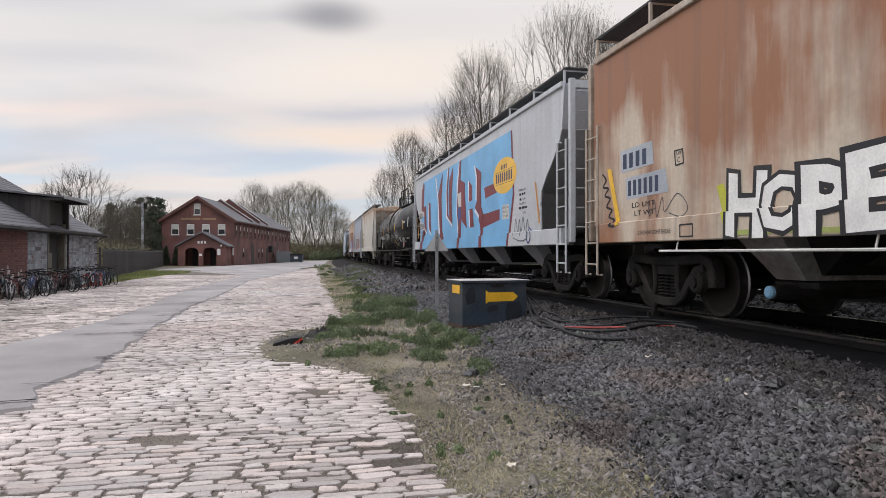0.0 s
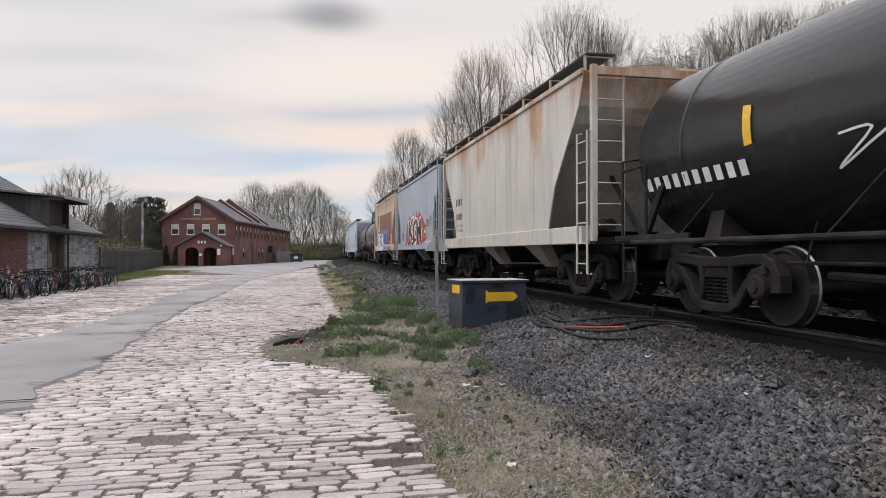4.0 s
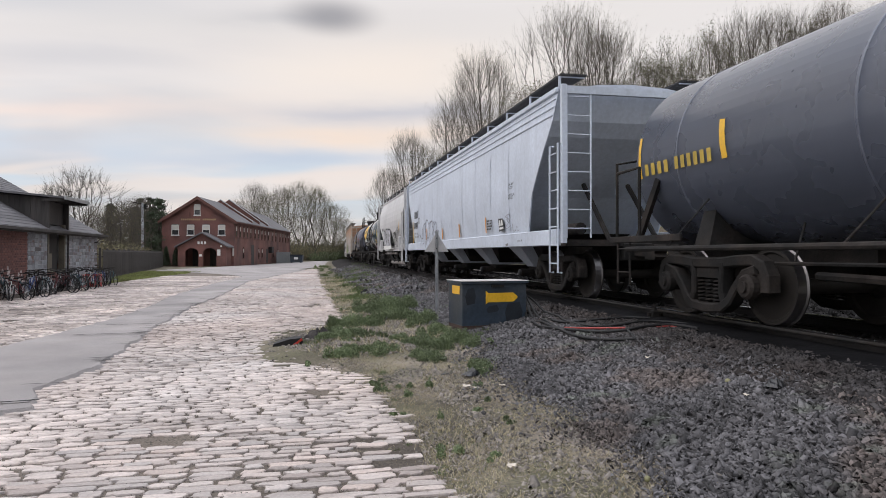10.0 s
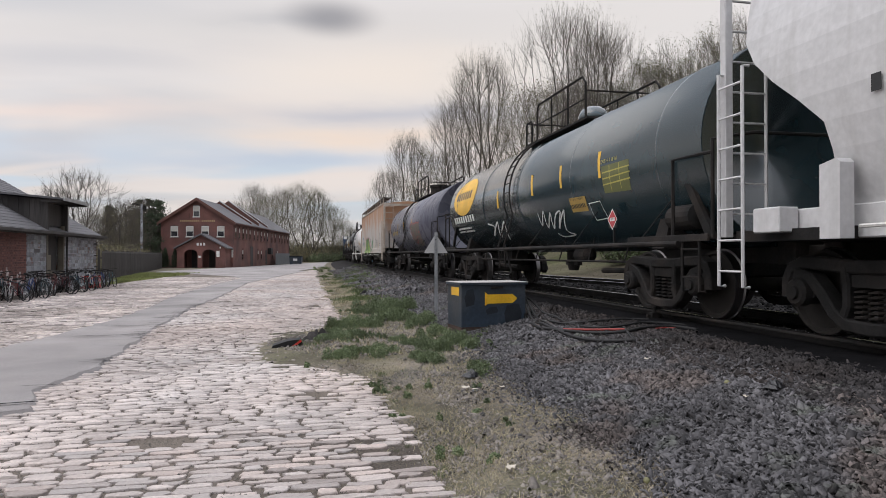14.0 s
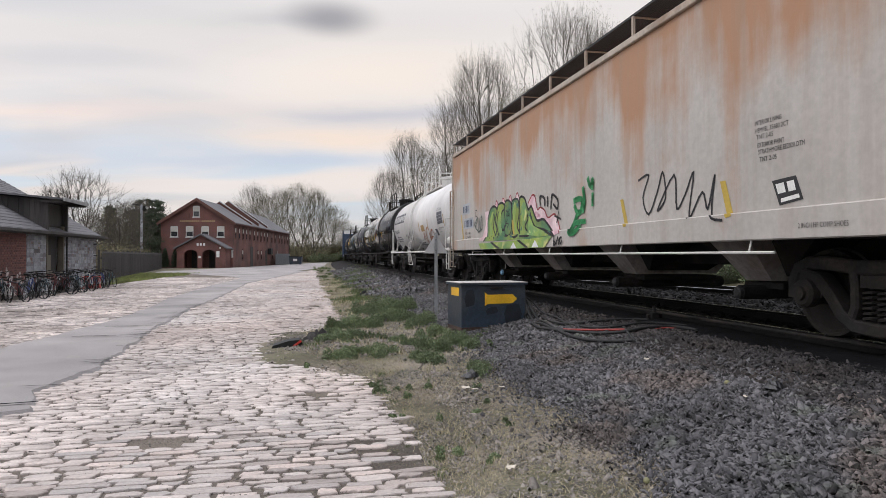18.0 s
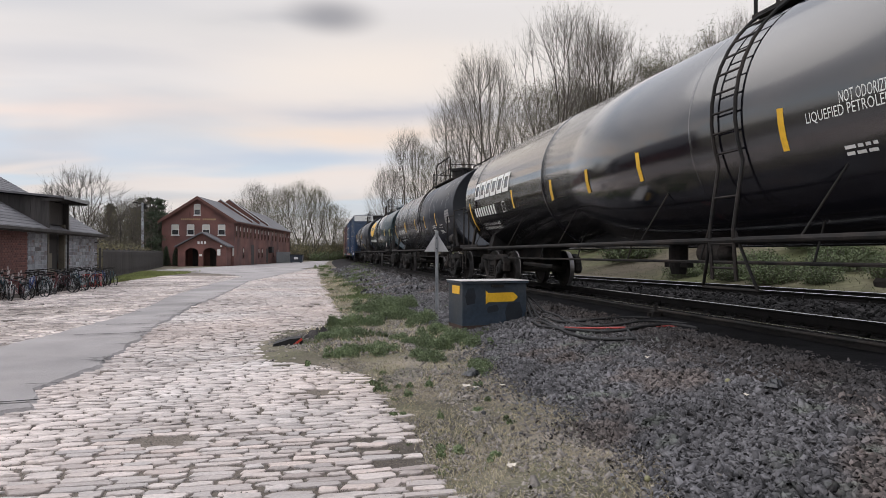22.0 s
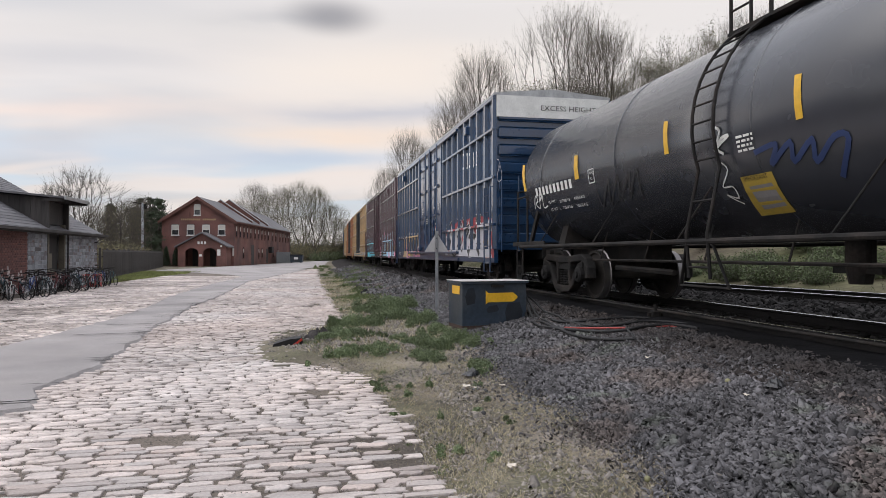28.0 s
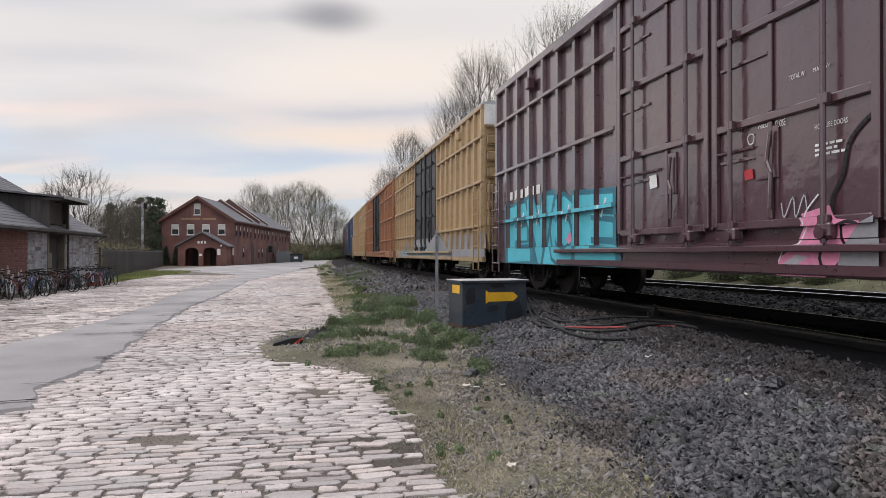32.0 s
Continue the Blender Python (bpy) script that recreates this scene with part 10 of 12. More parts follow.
# ---- shed with loading dormer ----
def make_shed():
    shed = new("shed")
    tagged(shed, "low brick shed with a slate roof and a boarded loading dormer", "building")
    shed.matrix_basis = Matrix(((-0.2010, -0.9796, 0, -14.7), (0.9796, -0.2010, 0, 22.3), (0, 0, 1, -0.03), (0, 0, 0, 1)))
    E = 2.42

    def wall(name, x0, x1, z0, z1, material, label="", y0=0.0, y1=0.3):
        return part(name, Geo().box(x0, x1, y0, y1, z0, z1), material, shed, label)

    red = wall("brick_wall", -14, 2.25, 0, E, M["brick"], "old red brick wall, whitewash flaking at its foot")
    # courses of brick that stand a little proud near the corner of the wall
    bm = Geo().box(0, 0.20, 0, 0.02, 0, 0.062, cut=0.004).mesh("brick", M["brick"])
    for r in range(26):
        for k in range(11):
            part("brick", bm, None, red, m=pose(-0.2 + 0.215 * k + (0.107 if r % 2 else 0), -0.012, 0.1 + 0.0865 * r))
    rw = random.Random(77)
    g = Geo()
    for k in range(150):
        x, z = 2.1 - 3.4 * rw.random(), 0.06 + 1.35 * rw.random() ** 1.6
        if z > 0.45 + 0.9 * (0.5 + noise.noise((x * 1.3, 3, 0))) or x < -0.9 and z > 0.8:
            continue
        rr, n = rw.uniform(0.03, 0.16), 9
        ring = [(x + rr * rw.uniform(0.4, 1.2) * math.cos(2 * math.pi * i / n), -0.0165 - 0.0001 * (k % 9), max(0.02, z + 0.8 * rr * rw.uniform(0.3, 1.2) * math.sin(2 * math.pi * i / n))) for i in range(n)]
        g.add(ring, [tuple(range(n))])
    tagged(part("whitewash", g, M["whitewash"], shed, "flaking whitewash"), kind="stuff")
    grey = wall("block_wall", 2.25, 4.2, 0, E, M["paintgrey"], "grey painted block infill")
    bl = Geo().box(0, 0.60, 0, 0.03, 0, 0.15, cut=0.006).mesh("block", M["paintgrey"])
    for r in range(14):
        for k in range(3):
            part("block", bl, None, grey, m=pose(2.3 + 0.62 * k, -0.02, 0.05 + 0.165 * r))
    grey2 = wall("block_wall", 6.15, 10.7, 0, E, M["paintgrey"], "grey painted brick wall, patchy and worn")
    for r in range(16):
        for k in range(10):
            part("block", bl, None, grey2, m=pose(6.2 + 0.44 * k + (0.0 if r % 2 else 0.02), -0.016, 0.05 + 0.148 * r) @ Matrix.Diagonal((0.7, 1, 0.85, 1)))
    part("end_wall", Geo().prism([(0, 0), (9.5, 0), (9.5, E), (4.75, E + 2.85), (0, E)], 10.4, 10.7, Matrix(((0, 1, 0, 0), (1, 0, 0, 0), (0, 0, 1, 0), (0, 0, 0, 1)))), M["brick"], shed)
    for z in (0.85, 1.4, 1.95):
        part("hinge", Geo().box(10.2, 10.72, -0.035, -0.004, z, z + 0.06), M["steel"], shed)
    # door in its recess
    wall("threshold", 4.2, 6.15, 0, 0.70, M["brick"], y0=0.0)
    part("door", Geo().box(4.45, 5.95, 0.22, 0.27, 0.72, 2.62), M["darkwood"], shed, "dark weathered plank door")
    for x0, x1, z0, z1 in ((4.2, 4.32, 0.7, 2.65), (6.03, 6.15, 0.7, 2.65), (4.32, 6.03, 0.7, 0.80)):
        part("door_frame", Geo().box(x0, x1, -0.03, 0.2, z0, z1), M["paleframe"], shed, "yellowed timber door frame")
    part("door_panel", Geo().box(4.6, 5.2, 0.17, 0.215, 0.85, 1.45), M["paleframe"], shed)
    part("wall_pipe", Geo().tube([(6.3, -0.08, 0.2), (6.3, -0.08, 2.4)], 0.03, 6), M["steel"], shed)
    # main roof: slope of slates, each course a strip that laps the one below
    rise = 2.85 / 4.75
    for k in range(23):
        y0 = -0.35 + k * 0.222
        z0 = E + (y0) * rise + 0.06
        g = Geo()
        m = Matrix.Translation((0, y0, z0)) @ Matrix.Rotation(math.atan(rise) - 0.05, 4, "X")
        g.box(-14, 10.95, 0, 0.29, 0, 0.022, m)
        part("slate_course", g, M["slate"], shed)
    g = Geo()
    g.prism([(-0.3, E - 0.16), (4.75, E + 2.81), (4.75, E + 2.75), (-0.3, E - 0.22)][::-1], -14, 10.9, Matrix(((0, 1, 0, 0), (1, 0, 0, 0), (0, 0, 1, 0), (0, 0, 0, 1))))
    part("roof_deck", g, M["darkwood"], shed)
    g = Geo()
    g.add([(-14, 4.75, E + 2.85), (10.9, 4.75, E + 2.85), (10.9, 9.9, E), (-14, 9.9, E)], [(0, 1, 2, 3), (3, 2, 1, 0)])
    part("rear_roof", g, M["slate"], shed)
    part("back_wall", Geo().box(-14, 10.4, 9.2, 9.5, 0, E), M["brick"], shed)
    part("gutter", Geo().box(-14, 10.95, -0.44, -0.36, E - 0.16, E - 0.06), M["darkwood"], shed)
    # dormer: planked cheeks, dark front, tin roof with a wide overhang
    for x in (4.05, 6.25):
        for k in range(24):
            y = -0.02 + 0.19 * k
            zr = E + y * rise
            top = 3.62 + 0.10 * y / 1.0 * 0.9
            if top - zr < 0.1:
                break
            part("plank", Geo().box(x - 0.03, x + 0.03, y, y + 0.18, zr, top + 0.02), M["darkwood"], shed)
    part("dormer_front", Geo().box(4.08, 6.22, 0.1, 0.16, 2.62, 3.62), M["darkwood"], shed, "dark boarded front over the door")
    for x in (4.05, 6.25):
        part("corner_post", Geo().box(x - 0.07, x + 0.07, -0.12, 0.02, 2.3, 3.64), M["darkwood"], shed)
    g = Geo()
    m = Matrix.Translation((0, -0.75, 3.60)) @ Matrix.Rotation(math.atan(0.09), 4, "X")
    g.box(3.75, 6.75, 0, 6.0, 0.0, 0.07, m)
    part("dormer_roof", g, M["slate"], shed, "flat tin-edged dormer roof")
    for k in range(5):
        x = 3.85 + 0.7 * k
        part("rafter", Geo().box(x, x + 0.06, -0.7, 0.1, 3.50, 3.60), M["darkwood"], shed)
    part("roof_edge", Geo().box(3.72, 6.78, -0.80, -0.755, 3.56, 3.69), M["galv"], shed)
    return shed


# ---- bicycles ----
def make_bikes():
    rnd = random.Random(21)
    frames = []
    for name, col, text in (("blue", (0.03, 0.06, 0.2), "blue"), ("black", (0.015, 0.015, 0.018), "black"), ("silver", (0.45, 0.46, 0.48), "silver"), ("red", (0.11, 0.02, 0.025), "dark red"), ("white", (0.6, 0.6, 0.6), "white"), ("teal", (0.04, 0.09, 0.11), "dull teal")):
        m = mat(name + "_enamel", col, 0.35, 0.1, vary=0.12, bump=0)
        b = new("bicycle")
        tagged(b, text + " bicycle parked in a packed row", "bicycle", "bicycles in front of the shed")
        for x, nm in ((-0.52, "rear_wheel"), (0.53, "front_wheel")):
            g = Geo().lathe([(-0.018, 0.325), (-0.012, 0.345), (0.012, 0.345), (0.018, 0.325), (0.012, 0.312), (-0.012, 0.312), (-0.018, 0.325)], 28, pose(x, 0, 0.345, 90), caps=False)
            w = part(nm, g, M["rubber"], b)
            g = Geo()
            for k in range(14):
                a = 2 * math.pi * k / 14
                g.tube([(x, 0.02 * (-1) ** k, 0.345), (x + 0.31 * math.cos(a), 0, 0.345 + 0.31 * math.sin(a))], 0.003, 3, caps=False)
            g.lathe([(-0.05, 0.02), (0.05, 0.02)], 8, pose(x, 0, 0.345, 90))
            tagged(part("spokes", g, M["galv"], w), kind="stuff")
        g = Geo()
        bb, seat, head, hd2, ra = (-0.08, 0, 0.29), (-0.22, 0, 0.78), (0.30, 0, 0.82), (0.34, 0, 0.70), (-0.52, 0, 0.345)
        for p, q in ((bb, seat), ((-0.21, 0, 0.74), head), (bb, hd2), (head, hd2)):
            g.tube([p, q], 0.018, 6)
        for y in (-0.05, 0.05):
            g.tube([bb, (ra[0], y, ra[2])], 0.010, 5)
            g.tube([(-0.21, 0, 0.74), (ra[0], y, ra[2])], 0.009, 5)
        part("frame", g, m, b)
        g = Geo()
        for y in (-0.05, 0.05):
            g.tube([hd2, (0.42, y, 0.66), (0.53, y, 0.345)], 0.011, 5)
        part("fork", g, m, b)
        g = Geo().tube([head, (0.28, 0, 0.98)], 0.014, 6).tube([(0.20, -0.29, 1.0), (0.30, -0.2, 1.02), (0.30, 0.2, 1.02), (0.20, 0.29, 1.0)], 0.012, 6)
        part("handlebar", g, M["steel"], b)
        part("saddle", Geo().prism([(-0.36, 0.90), (-0.20, 0.885), (-0.08, 0.90), (-0.08, 0.93), (-0.36, 0.95)], -0.07, 0.07), M["rubber"], b)
        part("seat_post", Geo().tube([seat, (-0.245, 0, 0.90)], 0.013, 6), M["galv"], b)
        g = Geo().lathe([(-0.012, 0.095), (0.012, 0.095)], 14, pose(bb[0], -0.05, bb[2], 90))
        g.tube([(bb[0] - 0.12, -0.09, bb[2] - 0.12), (bb[0] + 0.12, -0.07, bb[2] + 0.12)], 0.010, 5)
        part("crank", g, M["steel"], b)
        frames.append(b)
    used = set()
    for t in [-2.6 + 0.30 * k for k in range(37)]:
        x, y = -14.7 - 0.201 * t + 1.05 + rnd.uniform(-0.3, 0.3), 22.3 + 0.98 * t + 0.25
        src = rnd.choice(frames)
        m = pose(x, y, -0.02, rnd.uniform(-14, 14), 0, -42 + rnd.uniform(-30, 30) + (180 if rnd.random() < 0.4 else 0))
        k = rnd.uniform(0.74, 0.9)
        m = m @ Matrix.Scale(k, 4)
        if src in used:
            copy_thing(src, m).scale = (k, k, k)
        else:
            used.add(src)
            src.matrix_basis = m
    for src in frames:
        if src not in used:
            src.matrix_basis = pose(-13.0, 17.5, -0.02, 0, 0, -30)
    # a red basket-like crate among them
    c = new("red_crate")
    tagged(c, "faded red plastic crate behind the bicycles", "crate")
    c.matrix_basis = pose(-15.1, 28.9, -0.03, 0, 0, 12)
    g = Geo().box(-0.35, 0.35, -0.25, 0.25, 0.0, 0.03)
    part("floor_panel", g, M["red"], c)
    for x0, x1, y0, y1 in ((-0.35, 0.35, -0.25, -0.22), (-0.35, 0.35, 0.22, 0.25), (-0.35, -0.32, -0.22, 0.22), (0.32, 0.35, -0.22, 0.22)):
        part("side_panel", Geo().box(x0, x1, y0, y1, 0.03, 0.55), M["red"], c)


# ---- yard fence and lamp pole ----
def make_fence():
    fence = new("picket_fence")
    tagged(fence, "dark weathered picket fence round the yard", "fence")
    x0, y0, x1, y1 = -18.2, 36.0, -30.6, 73.5
    L = math.hypot(x1 - x0, y1 - y0)
    fence.matrix_basis = pose(x0, y0, -0.03, 0, 0, math.degrees(math.atan2(y1 - y0, x1 - x0)))
    pk = Geo().prism([(0, 0), (0.10, 0), (0.10, 1.55), (0.05, 1.65), (0, 1.55)], 0, 0.02).mesh("picket", M["darkwood"])
    n = int(L / 0.19)
    for k in range(n):
        part("picket", pk, None, fence, m=pose(0.19 * k, 0, 0.02))
    ps = Geo().box(-0.06, 0.06, 0.09, 0.21, 0, 1.75, cut=0.01).mesh("post", M["darkwood"])
    for k in range(int(L / 2.4) + 1):
        part("post", ps, None, fence, m=pose(2.4 * k, 0, 0))
    for z in (0.4, 1.25):
        part("fence_rail", Geo().box(0, L, 0.021, 0.08, z, z + 0.09), M["darkwood"], fence)
    pole = new("street_lamp")
    tagged(pole, "tall grey wooden pole with a small lamp head", "street lamp")
    pole.matrix_basis = pose(-31.3, 70.0, -0.03)
    part("pole", Geo().tube([(0, 0, 0), (0.02, 0, 3.5), (0.0, 0, 6.75)], 0.15, 10, r2=0.11), M["paintgrey"], pole)
    part("arm", Geo().tube([(0.0, 0, 6.65), (-0.75, -0.1, 6.78)], 0.04, 6), M["steel"], pole)
    part("lamp_head", Geo().prism([(-1.0, 6.72), (-0.45, 6.70), (-0.45, 6.82), (-0.9, 6.86)], -0.2, 0.0), M["steel"], pole)
    part("transformer_can", Geo().lathe([(6.1, 0.12), (6.15, 0.16), (6.6, 0.16), (6.65, 0.05)], 12, pose(0.28, 0, 0)), M["steel"], pole)


# ---- trackside box, sign post, cables and litter ----
def make_trackside():
    box = new("relay_box")
    tagged(box, "dark blue-black steel relay box with a pale lid and yellow tags", "equipment box")
    box.matrix_basis = pose(0.32, 11.2, 0.14, 0, 0, 18)
    W, D, H = 1.17, 0.70, 0.81
    part("body", Geo().box(0, W, 0, D, 0, H - 0.05, cut=0.008), M["cabinet"], box)
    part("lid_rim", Geo().box(-0.03, W + 0.03, -0.03, D + 0.03, H - 0.05, H - 0.012, cut=0.006), M["cabinet"], box)
    part("lid", Geo().box(-0.035, W + 0.035, -0.035, D + 0.035, H - 0.012, H, cut=0.004), M["lidgrey"], box, "pale weathered lid")
    g = Geo().prism([(0, -0.13), (0.05, -0.095), (0.50, -0.09), (0.58, -0.03), (0.58, 0.0), (0.50, 0.065), (0.05, 0.06), (0, 0.10)], -0.006, -0.001)
    t = part("yellow_tag", g, M["yellow"], box, "bright yellow painted tag")
    t.matrix_basis = pose(0.42, 0, 0.54)
    g = Geo().prism([(-0.50, 0.58), (-0.12, 0.58), (-0.12, 0.72), (-0.50, 0.72)], -0.006, -0.001, Matrix.Rotation(radians(-90), 4, "Z"))
    t = part("yellow_tag", g, M["yellow"], box, "small yellow painted square")
    for x, w, z0, z1 in ((0.46, 0.20, 0.26, 0.40), (0.80, 0.30, 0.10, 0.44), (0.08, 0.16, 0.40, 0.70)):
        g = Geo().prism([(x, z0), (x + w * 0.9, z0 + 0.03), (x + w, (z0 + z1) / 2), (x + w * 0.8, z1), (x + 0.02, z1 - 0.02), (x - 0.03, (z0 + z1) / 2)], -0.004, -0.001)
        part("paint_smear", g, M["smear"], box, "darker patch of overpainting")
    part("hasp", Geo().box(0.52, 0.74, -0.03, -0.002, 0.70, 0.735), M["steel"], box)
    part("foot_rust", Geo().box(-0.004, W + 0.004, -0.004, D + 0.004, 0.0, 0.06), M["rustfoot"], box)
    post = new("sign_post")
    tagged(post, "perforated steel post with a small triangular sign", "sign")
    post.matrix_basis = pose(-0.14, 14.9, 0.05, 0, 0, 8)
    g = Geo().prism([(-0.035, -0.02), (-0.02, 0.015), (0.02, 0.015), (0.035, -0.02), (0.028, -0.02), (0.016, 0.007), (-0.016, 0.007), (-0.028, -0.02)], 0, 1.86, Matrix(((1, 0, 0, 0), (0, 0, 1, 0), (0, 1, 0, 0), (0, 0, 0, 1))))
    part("post", g, M["galv"], post)
    part("sign_plate", Geo().prism([(-0.27, 1.40), (0.27, 1.40), (0.02, 1.80), (-0.02, 1.80)], 0.018, 0.022), M["signgrey"], post, "grey back of a triangular sign")
    for z in (1.47, 1.70):
        part("bolt", Geo().lathe([(0, 0.012), (0.01, 0.012)], 6, pose(0, 0.004, z, 90)), M["steel"], post)
    # cables from the box to the rail
    rnd = random.Random(4)

    def cable(name, pts, r, material, label):
        path = []
        for (p0, p1, p2, p3) in zip([pts[0]] + pts[:-2], pts[:-1], pts[1:], pts[2:] + [pts[-1]]):
            for k in range(8):
                u = k / 8
                path.append([0.5 * (2 * b + (c - a) * u + (2 * a - 5 * b + 4 * c - d) * u * u + (3 * b - a - 3 * c + d) * u ** 3) for a, b, c, d in zip(p0, p1, p2, p3)])
        path.append(pts[-1])
        ob = new(name, Geo().tube(path, r, 7).mesh(name, material, smooth=True))
        tagged(ob, label, "cable", "cables on the ballast")

    def on(x, y, up=0.075):
        return (x, y, ground_z(x, y) + up)

    # they leave the side of the box in a bundle, droop, and spread over the stones
    cable("cable", [(1.42, 11.75, 0.72), (1.50, 11.60, 0.55), (1.58, 11.2, 0.36), on(1.62, 10.6), on(1.66, 9.81), on(1.73, 9.13), on(1.86, 8.64), on(2.06, 8.3), on(2.30, 8.1)], 0.021, M["rubber"], "black cable trailing over the ballast")
    cable("cable", [(1.42, 11.85, 0.70), (1.60, 11.9, 0.58), (1.74, 11.6, 0.42), on(1.86, 10.9), on(1.87, 10.29), on(2.0, 9.67), on(2.17, 9.35), on(2.48, 9.34), on(2.89, 9.67), on(3.19, 9.59), on(3.37, 9.3)], 0.018, M["rubber"], "thin black cable drooping from the box to the rail")
    cable("cable", [(1.42, 11.6, 0.40), (1.44, 11.2, 0.25), on(1.43, 10.7), on(1.46, 10.2), on(1.59, 9.89), on(1.74, 9.55), on(2.06, 8.95), on(2.4, 8.80), on(2.68, 8.98), on(3.13, 9.17), on(3.31, 8.75)], 0.021, M["rubber"], "black cable lying from the box to the rail")
    cable("cable", [on(1.70, 10.6), on(1.87, 10.1), on(2.34, 10.08), on(2.8, 10.22), on(3.12, 10.14)], 0.018, M["rubber"], "thin black cable lying by the drip mat")
    cable("cable", [(1.43, 11.68, 0.62), (1.47, 11.45, 0.44), (1.52, 11.1, 0.30), on(1.56, 10.5), on(1.62, 9.9), on(1.72, 9.45)], 0.024, M["rubber"], "thick black cable hanging down beside the box")
    cable("cable", [on(2.48, 9.2), on(2.40, 8.7), on(2.30, 8.05)], 0.016, M["rubber"], "short black cable end across the stones")
    cable("hose", [on(1.74, 9.64, 0.08), on(2.05, 9.22, 0.08), on(2.45, 8.97, 0.075)], 0.016, M["oldhose"], "red hose lying on the ballast")
    cable("hose", [on(2.86, 9.02, 0.055), on(3.03, 9.12, 0.06), on(3.15, 9.08, 0.055)], 0.012, M["oldhose"], "short length of red hose by the drip mat")
    # oil-soaked mat along the near rail
    g = Geo()
    n = 9
    svals = [-6 + 0.35 * i for i in range(90)]
    for s in svals:
        for k in range(n):
            u = k / (n - 1)
            q = 0.86 + u * (0.72 + 0.10 * noise.noise((s * 1.3, 0, 0)) + 0.05 * noise.noise((s * 4, 2, 0)))
            x, y = track(s, q)
            z = RAIL_Z - 0.10 - 0.05 * u + 0.022 * noise.noise((s * 2.2, u * 3, 0)) - (0.02 if k == n - 1 else 0)
            g.v.append((x, y, max(z, ground_z(x, y) + 0.03)))
    for i in range(len(svals) - 1):
        for k in range(n - 1):
            g.f.append((i * n + k + 1, i * n + k, i * n + n + k, i * n + n + k + 1))
            g.slot.append(0)
    me = g.mesh("track_mat", M["mat"], smooth=True)
    tagged(new("track_mat", me), "black oil-soaked drip mat along the rail", "mat")
    pipe = [track(s, 0.95) + (RAIL_Z - 0.015 + 0.01 * noise.noise((s, 0, 0)),) for s in [-6 + 0.7 * i for i in range(46)]]
    tagged(new("grease_pipe", Geo().tube(pipe, 0.022, 6).mesh("grease_pipe", M["steel"], smooth=True)), "thin dark pipe clipped along the rail", "pipe")
    # rail lubricator clamp
    x, y = track(9.4, 1.0)
    cl = new("rail_clamp")
    tagged(cl, "small black clamp fixed to the rail", "clamp")
    cl.matrix_basis = pose(x, y, RAIL_Z - 0.14, 0, 0, -math.degrees(heading(9.4)))
    part("block", Geo().box(-0.07, 0.07, -0.06, 0.06, 0, 0.12, cut=0.012), M["steel"], cl)
    part("bolt", Geo().lathe([(0, 0.025), (0.09, 0.025)], 8, pose(0, 0, 0.12)), M["steel"], cl)
    part("jaw", Geo().box(-0.12, 0.12, -0.02, 0.02, 0.04, 0.09), M["steel"], cl)
    # cast-off rubber bumper with a red strip
    bp = new("rubber_bumper")
    tagged(bp, "cast-off black rubber bumper piece with a red strip", "debris")
    bp.matrix_basis = pose(-2.33, 10.1, 0.01, 4, -5, 10) @ Matrix.Diagonal((0.80, 0.9, 1.25, 1.0))
    part("body", Geo().prism([(-0.28, 0.02), (-0.25, 0.0), (0.22, 0.0), (0.30, 0.05), (0.26, 0.10), (0.05, 0.10), (-0.24, 0.06)], -0.10, 0.10), M["rubber"], bp)
    part("strip", Geo().prism([(0.10, 0.03), (0.14, 0.022), (0.29, 0.075), (0.27, 0.10)], -0.118, -0.102), M["red"], bp, "red strip")
    tarp = new("old_tarpaulin")
    tagged(tarp, "crumpled dark tarpaulin half buried in soil", "tarpaulin")
    g = Geo()
    for i in range(16):
        for j in range(10):
            u, v = i / 15, j / 9
            x, y = -2.25 + 0.5 * u + 0.05 * noise.noise((v * 5, u * 3, 4)), 10.45 + 0.45 * v + 0.2 * u
            rise = math.sin(math.pi * v) * math.sin(math.pi * u)
            g.v.append((x, y, ground_z(x, y) - 0.01 + 0.13 * rise + 0.16 * rise * noise.noise((u * 8, v * 6, 1))))
    g.f = [(i * 10 + j, i * 10 + 10 + j, i * 10 + 11 + j, i * 10 + 1 + j) for i in range(15) for j in range(9)]
    g.slot = [0] * len(g.f)
    part("sheet", g, M["tarp"], tarp)
    # torn black plastic on the verge and a charred lump on the stones
    for x, y, s, text in ((0.33, 7.52, 0.11, "torn scrap of black plastic on the verge"), (2.69, 5.46, 0.10, "charred black rag lying on the ballast")):
        g = Geo()
        for i in range(9):
            for j in range(7):
                u, v = i / 4 - 1, j / 3 - 1
                h = max(0.0, 1 - u * u) * max(0.0, 1 - v * v)
                g.v.append((s * u, s * 0.7 * v, 0.02 + s * h * (0.55 + 0.6 * noise.noise((u * 2.5 + x, v * 2.5, 3)))))
        g.f = [(i * 7 + j, i * 7 + 7 + j, i * 7 + 8 + j, i * 7 + 1 + j) for i in range(8) for j in range(6)]
        g.slot = [0] * len(g.f)
        ob = new("plastic_scrap" if x < 1 else "charred_rag", g.mesh("plastic_scrap", M["bag"]))
        ob.matrix_basis = pose(x, y, ground_z(x, y) + (0.01 if x < 1 else 0.04), 0, 0, 40)
        tagged(ob, text, "litter")
